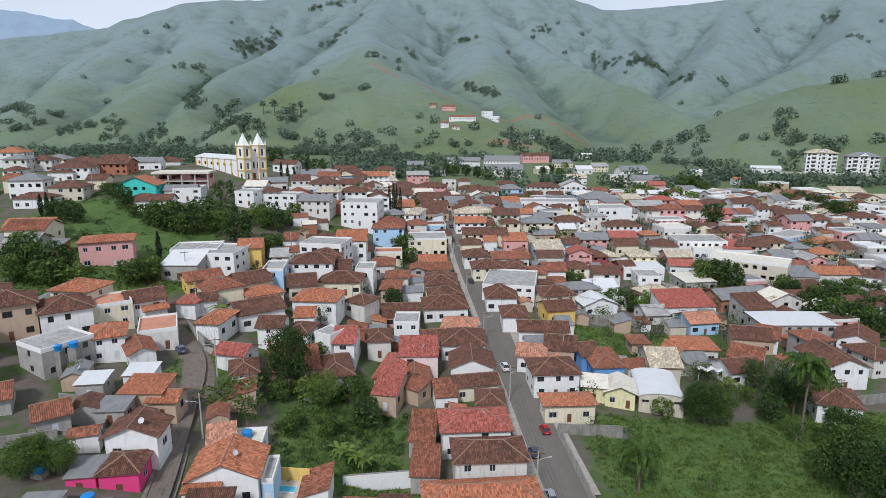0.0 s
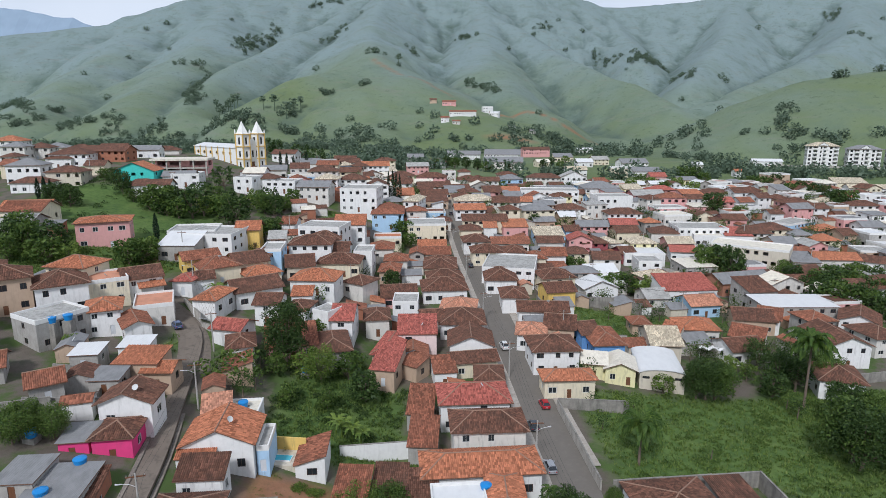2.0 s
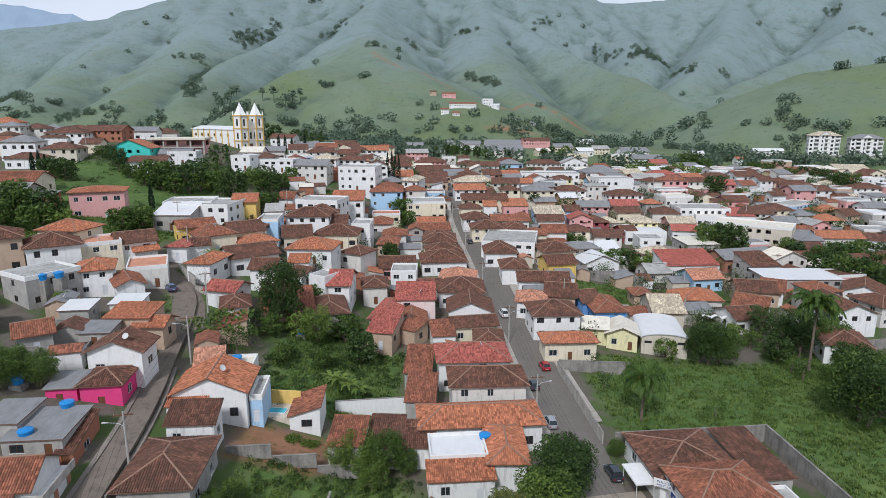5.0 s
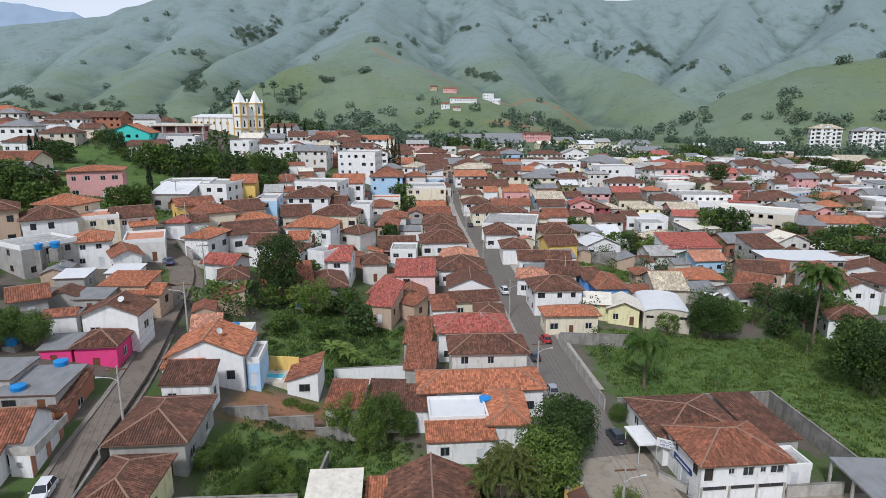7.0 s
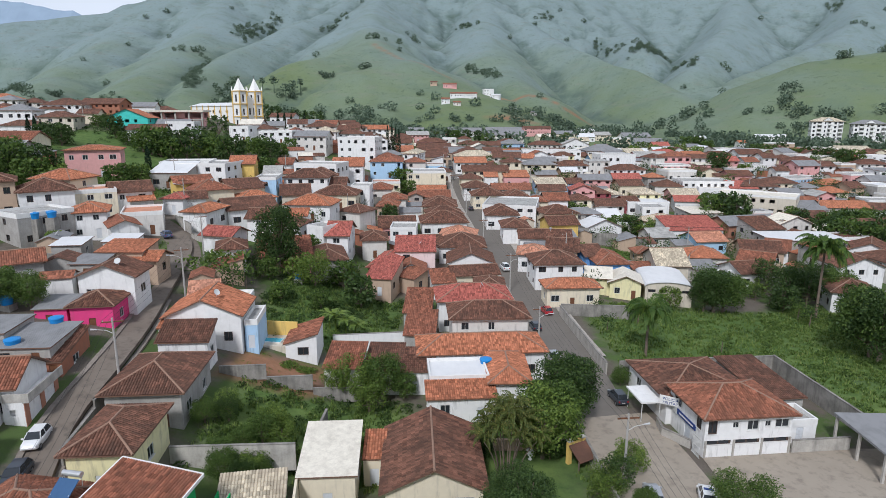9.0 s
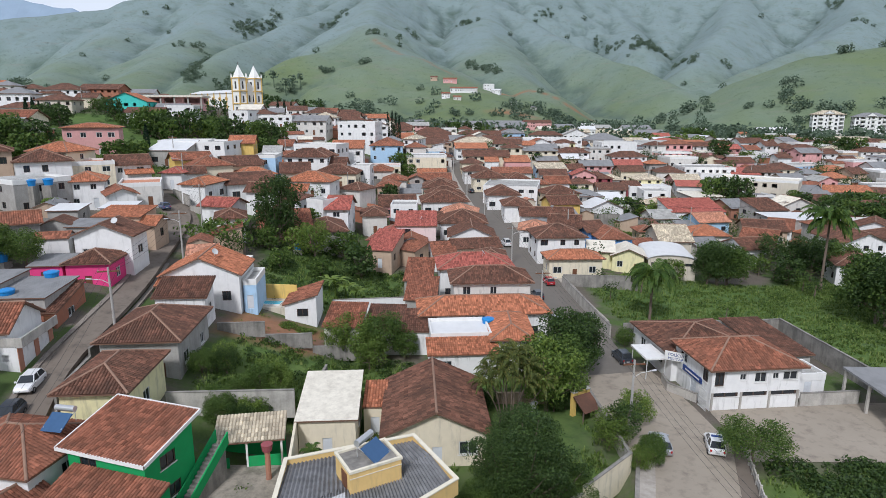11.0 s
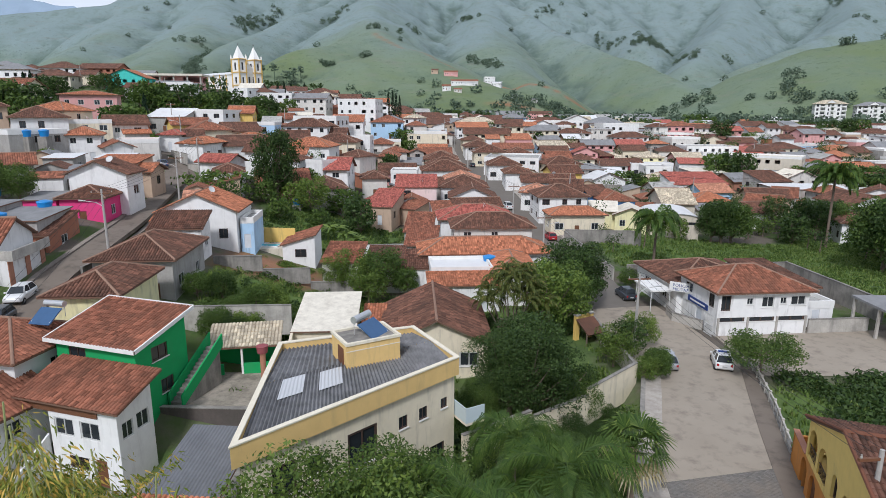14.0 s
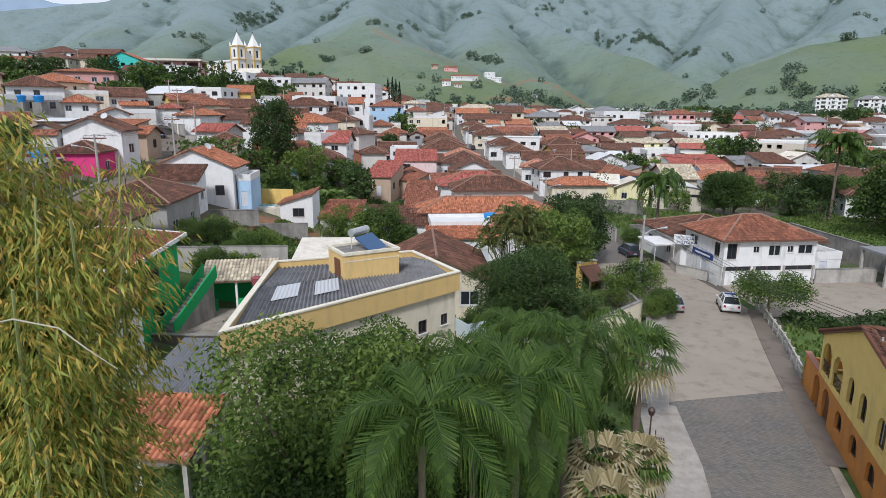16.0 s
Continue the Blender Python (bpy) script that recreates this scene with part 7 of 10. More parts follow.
for u0, u1, v0, v1 in ((0.8, 2.5, 0.3, 2.2), (3.3, 5.0, 0.5, 2.3)):
    for k in range(2):
        set_in(garage, (0, 0), (5.9, 0), u0 + k * (u1 - u0) / 2, u0 + (k + 1) * (u1 - u0) / 2, v0, v1, "metal", 0.12)
for u in (0.0, 2.6, 5.1):
    s = Shape()
    s.box((u, -0.06, -0.5), (u + 0.7, -0.003, 2.4))
    part("pier", s, WALLS["rust"], garage)
BUILT.append((-36, 50, 3, 7, 0.14))

# --- lean-to roofs by the bamboo ---
for nm, x, y, w, d, z, cov, lab in (("lean_to", -10.8, 21.2, 4.6, 3.6, 2.45, "orange", "orange tiled lean-to on pale posts"), ("lean_to", -11.2, 26.0, 3.6, 5.6, 2.6, "grey", "grey sheet roof lean-to beside the apartment house")):
    lt = thing(nm, x, y, 0.3, -4, lab, "lean-to", "lean-to roofs")
    s = Shape()
    slope(s, (-w / 2, -d / 2, z), (w / 2, -d / 2, z), (w / 2, d / 2, z + 0.8), (-w / 2, d / 2, z + 0.8), 2 if cov == "orange" else 0)
    part("roof", s, [COVERS[cov] if cov == "orange" else DARK_SHEET, SOFFIT], lt)
    for a in (-1, 1):
        for b in (-1, 1):
            s = Shape()
            s.box((a * (w / 2 - 0.3) - 0.09, b * (d / 2 - 0.3) - 0.09, -2.2), (a * (w / 2 - 0.3) + 0.09, b * (d / 2 - 0.3) + 0.09, z + 0.4 + b * 0.3))
            part("post", s, CEMENT_PALE, lt)

# --- the yellow house with arches at the near road ---
arch_house = block("house", 20.9, 31.6, 0.0, -108.8, "yellow and orange two-storey house with an arched loggia", "house")
LONG, DEEP, START, MID, EAVE = 17.0, 8.5, 2.7, 2.05, 4.2
YELLOW_WALL = plaster("warm_yellow_render", (0.84, 0.62, 0.20), 0.2)
low = [(2.1, 3.3, 0.1, 1.8), (3.9, 5.1, 0.1, 1.8), (6.2, 7.2, 0.7, 1.7), (8.4, 9.4, 0.7, 1.7), (10.6, 11.6, 0.7, 1.7), (12.8, 13.8, 0.7, 1.7)]
high = [(3.0, 4.5, 2.25, 3.95), (4.85, 6.35, 2.25, 3.95), (7.2, 8.0, 2.5, 3.8), (8.8, 9.7, 2.5, 3.8), (11.0, 11.9, 2.5, 3.8), (13.2, 14.1, 2.5, 3.8)]
for z0, z1, holes, mat in ((-0.6, MID, low, WALLS["orangewall"]), (MID, EAVE, high, YELLOW_WALL)):
    s = Shape()
    wall_side(s, (0, 0), (LONG, 0), z0, z1, holes, 0.2) if z0 < 0 else wall_side(s, (START, 0), (LONG, 0), z0, z1, [(u0 - START, u1 - START, v0, v1) for u0, u1, v0, v1 in holes], 0.2)
    wall_side(s, (LONG, 0), (LONG, DEEP), z0, z1, [], 0.2)
    wall_side(s, (LONG, DEEP), (START, DEEP), z0, z1, [], 0.2)
    wall_side(s, (START, DEEP), (START, 0), z0, z1, [(6.4, 8.1, 2.3, 3.9)] if z0 > 0 else [], 0.2)
    w = part("wall", s, mat, arch_house)
    for u0, u1, v0, v1 in holes:
        a, c, r = Shape(), (u0 + u1) / 2, (u1 - u0) / 2
        for sg in (-1, 1):
            ring = [(c + sg * r, v1)] + [(c + sg * r * math.cos(t * math.pi / 12), v1 - r + r * math.sin(t * math.pi / 12)) for t in range(7)]
            front_pts = [(x, -0.003, z) for x, z in ring]
            a.face(front_pts if sg > 0 else list(reversed(front_pts)))
            a.face([(x, 0.2, z) for x, z in (reversed(ring) if sg > 0 else ring)])
            for p, q in zip(ring[1:], ring[2:]):
                a.face([(p[0], 0, p[1]), (q[0], 0, q[1]), (q[0], 0.2, q[1]), (p[0], 0.2, p[1])])
        part("arch", a, mat, w)
        if u0 > 6.5 or v1 < 2:
            set_in(arch_house, (0, 0), (LONG, 0), u0, u1, v0, v1, "wood" if v0 < 0.5 else "dark", 0.2)
s = Shape()
s.box((START + 0.1, 0.2, MID - 0.05), (LONG - 0.1, DEEP - 0.1, MID + 0.05))
s.box((START + 0.1, 1.8, MID + 0.05), (6.7, 1.9, EAVE - 0.05))
s.box((6.65, 0.2, MID + 0.05), (6.75, 1.8, EAVE - 0.05))
part("floor", s, YELLOW_WALL, arch_house)
s = Shape()
s.box((0, 0.004, MID - 0.25), (0.2, 4.0, MID - 0.23))
s.box((0.0, 0.0, -0.6), (0.2, 4.0, MID - 0.25))
s.box((0.2, 3.8, -0.6), (START - 0.01, 4.0, MID - 0.25))
part("yard_wall", s, WALLS["orangewall"], arch_house, "orange yard wall at the end of the house")
s = Shape()
s.box((-0.05, -0.06, MID), (START, 0.26, MID + 0.07))
part("coping", s, WALLS["rust"], arch_house)
for u in (3.0, 4.85):
    s = Shape()
    s.box((u, 0.06, 2.85), (u + 1.5, 0.1, 2.9))
    rail = part("railing", s, FRAME_DARK, arch_house)
    for k in range(11):
        s = Shape()
        s.box((u + 0.1 + 0.13 * k, 0.065, 2.3), (u + 0.12 + 0.13 * k, 0.085, 2.85))
        part("baluster", s, FRAME_DARK, rail)
s = Shape()
o, top, peak, low_end = 0.14, EAVE + 2.1, 8.2, EAVE + 0.7
tile_rows = Shape()
slope(s, (LONG + o, -o, low_end), (LONG + o, DEEP + o, low_end), (peak, DEEP + o, top), (peak, -o, top), 2, rows=tile_rows)
slope(s, (START - 0.4, DEEP + o, EAVE - 0.12), (START - 0.4, -o, EAVE - 0.12), (peak, -o, top), (peak, DEEP + o, top), 2, rows=tile_rows)
roof = part("roof", s, [COVERS["brown"], SOFFIT], arch_house)
tagged(part("tiling", tile_rows, [COVERS["brown"], SOFFIT], roof), kind="stuff")
s = Shape()
for y, flip in ((0, False), (DEEP, True)):
    ring = [(START, y, EAVE - 0.01), (LONG, y, EAVE - 0.01), (LONG, y, low_end - 0.1), (peak, y, top - 0.12), (START, y, EAVE)]
    s.face(list(reversed(ring)) if flip else ring)
s.face([(LONG, 0, EAVE - 0.01), (LONG, DEEP, EAVE - 0.01), (LONG, DEEP, low_end - 0.1), (LONG, 0, low_end - 0.1)])
part("gable", s, YELLOW_WALL, arch_house)
s = Shape()
s.tube([(peak, -o, top + 0.06), (peak, DEEP + o, top + 0.06)], 0.11, 7)
s.tube([(START - 0.4, -o, EAVE - 0.06), (peak, -o, top + 0.06), (LONG + o, -o, low_end + 0.06)], 0.09, 7)
part("verge_tiles", s, COVERS["rust"], roof)
BUILT.append((22.5, 22, 10, 18, -0.33))

# --- the white vaulted store ---
store = block("store", 41.6, 108.4, -1.5, -10, "beige store with a white vaulted metal roof", "warehouse")
boxed_walls(store, 8.0, 11.8, -1.5, 3.8, WALLS["beige"], [[(0.5, 1.8, 2.7, 3.2, "far_dark"), (2.4, 3.7, 2.7, 3.2, "far_dark"), (4.3, 5.6, 2.7, 3.2, "far_dark"), (6.2, 7.5, 2.7, 3.2, "far_dark")], [], [], [(3, 4.2, 0.2, 2.4, "metal")]], sill=False, cover=False)
s = Shape()
arc = [(4.2 * math.cos(math.pi - k * math.pi / 14), 3.7 + 0.95 * math.sin(k * math.pi / 14)) for k in range(15)]
for (ax, az), (bx, bz) in zip(arc, arc[1:]):
    s.face([(ax, -6.1, az), (bx, -6.1, bz), (bx, 6.1, bz), (ax, 6.1, az)], 0, [(0.01, ax), (0.01, bx), (11, bx), (11, ax)])
    s.face([(ax, 6.1, az - 0.08), (bx, 6.1, bz - 0.08), (bx, -6.1, bz - 0.08), (ax, -6.1, az - 0.08)], 1)
part("roof", s, [COVERS["white"], TRIM], store)
for y, flip in ((-5.88, False), (5.88, True)):
    s = Shape()
    ring = [(x * 0.94, y, z - 0.1) for x, z in arc]
    s.face(list(reversed(ring)) if flip else ring)
    part("gable", s, WALLS["beige"], store)

# --- hill farm above the town ---
for x, y, w, d, t, h, roof, wall, cover in ((22, 694, 30, 7, 3, 3.8, "gx", "white", "rust"), (52, 726, 12, 8, 8, 7.0, "flat", "white", "concrete"), (60, 716, 11, 7, -20, 3.6, "shed", "white", "white"), (2, 668, 9, 7, 0, 4.4, "gx", "white", "rust"), (14, 660, 8, 6, 5, 3.0, "gx", "pale", "rust"),
                                          (7, 731, 16, 7, 0, 4, "gx", "rose", "rust"), (75, 668, 7, 5, 0, 3, "gx", "white", "grey"), (98, 672, 6, 5, 10, 2.8, "gx", "pale", "grey"), (-12, 738, 8, 6, 0, 3.4, "gx", "tan", "brown")):
    house(x, y, w, d, t, h, roof, wall, cover, fine=0, group="hill farm")

# ---- plants ----
grow = random.Random(5)


def spin(r):
    z = r.uniform(-1, 1)
    a = r.uniform(0, 2 * math.pi)
    k = math.sqrt(1 - z * z)
    return Vector((k * math.cos(a), k * math.sin(a), z))


def leaf(s, p, size, r, facing=None, slim=0.55):
    """One pointed leaf or tuft at p, turned at random about a facing."""
    nrm = ((facing or Vector((0, 0, 1))) * 0.9 + spin(r)).normalized()
    a = nrm.orthogonal().normalized()
    a = (Matrix.Rotation(r.uniform(0, 6.28), 3, nrm) @ a) * size
    b = nrm.cross(a) * slim
    s.face([p - a, p - b * 0.9 + a * 0.1, p + a, p + b + a * 0.1])


def crown(s, clumps, leaves, size, r):
    """Leaves gathered in clumps, each denser to its outside."""
    for c, rad in clumps:
        for _ in range(leaves):
            o = spin(r)
            if o.z < -0.3 and r.random() < 0.5:
                o.z = -o.z
            k = rad * (0.35 + 0.65 * r.random() ** 0.5)
            leaf(s, c + Vector((o.x, o.y, o.z * 0.8)) * k, size * r.uniform(0.6, 1.25), r, o)


def broadleaf(label, leafs, spread, tall, clump, leaves, size, seed, bare=0.28, category="tree"):
    """A tree one metre tall, to be planted at any height: trunk, limbs and a crown of many small leaves."""
    r = random.Random(seed)
    root = new("tree")
    tagged(root, label, category, "trees of the town")
    limbs, cl = Shape(), []
    limbs.tube([(0, 0, -0.06), (0.01, 0, bare * 0.6), (0.0, 0.01, bare * 1.3), (0.015, 0, 0.62)], [0.034, 0.026, 0.021, 0.008], 7)
    for k in range(clump):
        a = k * 2.4 + r.uniform(-0.4, 0.4)
        v = bare + (1 - bare) * (0.12 + 0.8 * (k + 0.5) / clump)
        fall = math.sqrt(max(0.05, 1 - ((v - (bare + 1) / 2) / (0.62 * (1 - bare))) ** 2))
        rr = spread * fall * r.uniform(0.45, 1.0)
        c = Vector((rr * math.cos(a), rr * math.sin(a), v * tall + r.uniform(-0.03, 0.03)))
        cl.append((c, spread * r.uniform(0.32, 0.5)))
        if k % 2 == 0:
            start = Vector((0, 0, bare * r.uniform(0.7, 1.5)))
            limbs.tube([start, (start + c) / 2 + Vector((0, 0, -0.03)), c], [0.015, 0.01, 0.003], 5, caps=False)
    part("trunk", limbs, BARK, root, smooth=True)
    s = Shape()
    crown(s, cl, leaves, size, r)
    part("crown", s, LEAF[leafs], root)
    return root


PROTOS, MADE = {}, {}


def plant(kind, x, y, h, sink=0.0):
    """Plants one of the kinds, at a height, turned and shaped a little by its place."""
    r = random.Random(round(x * 13 + y * 7))
    near = "_close" if math.hypot(x, y) < 44 else "" if math.hypot(x, y) < (140 if h > 6.4 else 85) else "_far"
    pick = kind + near + str(r.randrange(2))
    if pick not in PROTOS:
        PROTOS[pick] = TREE_KINDS[kind]({"_close": 2, "": 1, "_far": 0}[near], r.randrange(1000))
    z = ground_height(x, y) - sink - (0.09 * h if near == "_far" else 0.0)
    m = pose(x, y, z, r.uniform(-3, 3), r.uniform(-3, 3), r.uniform(0, 360)) @ Matrix.Diagonal((h * r.uniform(0.92, 1.15), h * r.uniform(0.92, 1.15), h, 1))
    if pick not in MADE:
        MADE[pick] = True
        PROTOS[pick].matrix_basis = m
        return PROTOS[pick]
    c = PROTOS[pick].copy()
    bpy.context.scene.collection.objects.link(c)
    c.matrix_basis = m
    for o in PROTOS[pick].children:
        k = o.copy()
        bpy.context.scene.collection.objects.link(k)
        k.parent = c
    return c


TREE_LOOKS = {  # label, leaves, spread, share of the height, clumps, leaves a clump, leaf size, bare trunk
    "dense": ("dense dark green tree with a rounded crown", "dark", 0.36, 0.94, 44, 270, 0.0175, 0.16),
    "round": ("leafy green garden tree with a broad crown", "mid", 0.42, 0.92, 36, 270, 0.02, 0.2),
    "light": ("light green young tree with an open crown", "light", 0.42, 0.9, 30, 220, 0.021, 0.2),
    "wide": ("low spreading tree with a flat green crown", "mid", 0.85, 0.8, 30, 220, 0.026, 0.45),
    "thin": ("thin-crowned tree with grey-green leaves", "dark", 0.36, 0.96, 26, 110, 0.025, 0.25),
}


def tree_kind(kind):
    label, leafs, spread, tall, clump, leaves, size, bare = TREE_LOOKS[kind]
    more, small, part_of = (0.17, 2.6, 0.62), (0.75, 1.1, 1.0), (2.5, 0.55, 1.15)

    def make(level, seed):
        a, b, c = (more, small, part_of)[level]
        return broadleaf(label, leafs, spread, tall, max(10, int(clump * c)), int(leaves * a), size * b, seed, bare)

    return make


TREE_KINDS = {kind: tree_kind(kind) for kind in TREE_LOOKS}


def cypress(x, y, h, rad=0.75):
    root = thing("cypress", x, y, ground_height(x, y), 0, "tall narrow dark green cypress", "tree", "cypresses")
    s, r = Shape(), random.Random(round(x * 9 + y))
    s.tube([(0, 0, -0.3), (0, 0, h * 0.9)], [0.14, 0.03], 6)
    part("trunk", s, BARK, root)
    s = Shape()
    for _ in range(900):
        v = r.random()
        rr = rad * (0.35 + 0.65 * math.sin(min(1, v * 1.6 + 0.15) * math.pi / 2)) * (1 - v ** 3) * r.uniform(0.6, 1.08)
        a = r.uniform(0, 6.28)
        leaf(s, Vector((rr * math.cos(a), rr * math.sin(a), 0.25 + v * (h - 0.25))), r.uniform(0.14, 0.28), r, Vector((math.cos(a), math.sin(a), 0.2)))
    part("crown", s, LEAF["conifer"], root)


def frond(s, base, way, long, r, droop=0.5, leaflets=26, width=0.042, curl=0.35):
    """A feathered palm leaf: a rib that arches over, with slim hanging leaflets to both sides."""
    p, d = Vector(base), Vector(way).normalized()
    n = 14
    rib = [p.copy()]
    for i in range(n):
        d = (d + Vector((0, 0, -droop * 0.26 * (0.35 + i / n)))).normalized()
        p = p + d * long / n
        rib.append(p.copy())
    s.tube(rib, [0.032 * (1 - 0.85 * i / n) for i in range(n + 1)], 4, 1, False)
    for k in range(leaflets):
        t = 0.1 + 0.9 * (k + 0.5) / leaflets
        i = min(n - 1, int(t * n))
        q = rib[i].lerp(rib[i + 1], t * n - i)
        along = (rib[i + 1] - rib[i]).normalized()
        side = along.cross(Vector((0, 0, 1)))
        side = side.normalized() if side.length > 0.05 else Vector((1, 0, 0))
        up = side.cross(along)
        size = long * curl * (math.sin(min(1.0, t * 1.05 + 0.12) * math.pi) * 0.7 + 0.3) * r.uniform(0.85, 1.1)
        for sgn in (-1, 1):
            mid = q + (side * sgn * 0.4 + along * 0.36 + up * r.uniform(0.0, 0.14)) * size
            tip = mid + (side * sgn * 0.2 + along * 0.3) * size + Vector((0, 0, -size * r.uniform(0.45, 0.8)))
            w = along * width * r.uniform(0.7, 1.2)
            s.face([q - w * 0.5, q + w * 0.5, mid + w * 0.7, mid - w * 0.7])
            s.face([mid - w * 0.7, mid + w * 0.7, tip])


def palm(x, y, h, long=2.6, fronds=16, seed=1, trunk=0.16, droop=0.75, label="feather palm with a slim grey trunk and arching fronds", lean=(0, 0), curl=0.3, leaflets=26, base=None, leafs="palm", broad=0.042):
    root = thing("palm", x, y, ground_height(x, y) if base is None else base, 0, label, "palm tree", "palms")
    r, s = random.Random(seed), Shape()
    top = Vector((lean[0], lean[1], h))
    line = [Vector((lean[0] * (k / 10) ** 2, lean[1] * (k / 10) ** 2, -0.3 + (h + 0.3) * k / 10)) for k in range(11)]
    s.tube(line, [trunk * (1.25 if k == 0 else 1.0 - 0.03 * k + (0.06 if k % 2 else 0)) for k in range(11)], 9)
    part("trunk", s, BARK, root, smooth=True)
    shaft = Shape()
    shaft.tube([top - Vector((0, 0, 0.1)), top + Vector((0, 0, 0.7))], [trunk * 0.95, trunk * 0.35], 8)
    part("crownshaft", shaft, LEAF["palm"], root)
    for k in range(fronds):
        f = Shape()
        a = k * 2.399 + r.uniform(-0.35, 0.35)
        up = 1.9 - 1.9 * (k / fronds) + r.uniform(-0.2, 0.2)
        frond(f, top + Vector((0, 0, 0.5)), (math.cos(a), math.sin(a), up), long * r.uniform(0.85, 1.1), r, droop * r.uniform(0.8, 1.3), leaflets, broad, curl)
        part("frond", f, [LEAF[leafs], LEAF[leafs]], root)


def fan_palm(x, y, h, rad, seed, dry=0.3, label="fan palm with stiff pleated green leaves", base=None):
    root = thing("palm", x, y, ground_height(x, y) if base is None else base, 0, label, "palm tree", "palms")
    r, s = random.Random(seed), Shape()
    s.tube([(0, 0, -0.3), (0.03, 0, h * 0.5), (0, 0, h)], [0.2, 0.16, 0.15], 9)
    part("trunk", s, BARK, root, smooth=True)
    n = 30
    for k in range(n):
        a, up = k * 2.399, 1.6 - 2.6 * k / n
        d = Vector((math.cos(a), math.sin(a), up)).normalized()
        hub = Vector((0, 0, h)) + d * rad * 0.5
        f = Shape()
        f.tube([(0, 0, h), hub], [0.02, 0.012], 4, 0, False)
        side = d.cross(Vector((0, 0, 1))).normalized()
        over = side.cross(d)
        for j in range(15):
            b = -1.5 + 3.0 * j / 14
            ray = (d * math.cos(b) + side * math.sin(b)) * rad * 0.62 * r.uniform(0.85, 1.05)
            tip = hub + ray + Vector((0, 0, -0.2 * rad))
            w = (side * math.cos(b) - d * math.sin(b)) * 0.05
            mid = hub + ray * 0.6 + over * 0.03
            f.face([hub - w * 0.3, hub + w * 0.3, mid + w, mid - w])
            f.face([mid - w, mid + w, tip])
        part("fan_leaf", f, LEAF["dry"] if r.random() < dry + 0.5 * (k > n * 0.7) else LEAF["palm"], root)


def banana(x, y, h, seed):
    root = thing("banana_plant", x, y, ground_height(x, y), 0, "banana plant with broad torn green leaves", "plant", "banana plants")
    r, s = random.Random(seed), Shape()
    s.tube([(0, 0, -0.1), (0, 0, h * 0.6)], [0.14, 0.09], 7)
    part("stem", s, LEAF["light"], root)
    for k in range(9):
        f, a = Shape(), k * 2.4 + r.uniform(-0.3, 0.3)
        p, d = Vector((0, 0, h * 0.55)), Vector((math.cos(a), math.sin(a), 1.5)).normalized()
        for i in range(6):
            q = p + d * h * 0.13
            side = d.cross(Vector((0, 0, 1))).normalized() * 0.28 * math.sin((i + 0.7) / 6.5 * math.pi)
            f.face([p - side, p, q, q - side * 0.95])
            f.face([p, p + side, q + side * 0.95, q])
            p, d = q, (d + Vector((0, 0, -0.34))).normalized()
        part("leaf", f, LEAF["light"], root)


def scatter(name, label, category, mat, spots, make):
    s = Shape()
    for spot in spots:
        make(s, *spot)
    return tagged(new(name, s.mesh(name, [mat])), label, category, kind="stuff")


def tuft(s, x, y, size, r):
    z = ground_height(x, y)
    for _ in range(6):
        a = r.uniform(0, 6.28)
        b = Vector((x + r.uniform(-0.3, 0.3), y + r.uniform(-0.3, 0.3), z - 0.02))
        lean = Vector((math.cos(a), math.sin(a), 0)) * size * 0.45
        w = Vector((-math.sin(a), math.cos(a), 0)) * 0.05 * (1 + size)
        s.face([b - w, b + w, b + w * 0.6 + lean * 0.5 + Vector((0, 0, size * 0.65)), b - w * 0.6 + lean * 0.5 + Vector((0, 0, size * 0.65))])
        s.face([b - w * 0.6 + lean * 0.5 + Vector((0, 0, size * 0.65)), b + w * 0.6 + lean * 0.5 + Vector((0, 0, size * 0.65)), b + lean * 1.3 + Vector((0, 0, size * 0.85))])


def bush(s, x, y, size, r, leaves=70, z=None):
    z = ground_height(x, y) if z is None else z
    for _ in range(leaves):
        o = spin(r)
        o.z = abs(o.z)
        k = size * (0.5 + 0.5 * r.random())
        leaf(s, Vector((x, y, z)) + Vector((o.x, o.y, o.z * 0.8)) * k, size * r.uniform(0.1, 0.2), r, o)


def mown(x, y):
    """The kept lawn of the garden behind the arch house."""
    return 3.6 < x < 13.0 and 45.0 < y < 53.0


# grass and weeds of the open lots
tufts, bushes = [], []
for x0, x1, y0, y1 in FIELDS[:5] + FIELDS[7:]:
    area = (x1 - x0) * (y1 - y0)
    for _ in range(int(area * 2.2)):
        x, y = grow.uniform(x0, x1), grow.uniform(y0, y1)
        if clear(x, y, 0.1) and not mown(x, y):
            tufts.append((x, y, grow.uniform(0.25, 0.6), grow))
    for _ in range(int(area * 0.11)):
        x, y = grow.uniform(x0, x1), grow.uniform(y0, y1)
        if clear(x, y, 0.7) and not mown(x, y):
            bushes.append((x, y, grow.uniform(0.35, 1.15), grow))
scatter("long_grass", "long green grass and weeds on open lots", "grass", LEAF["grass"], tufts, tuft)
scatter("weeds", "low leafy bushes among the grass", "bushes", LEAF["mid"], bushes, bush)

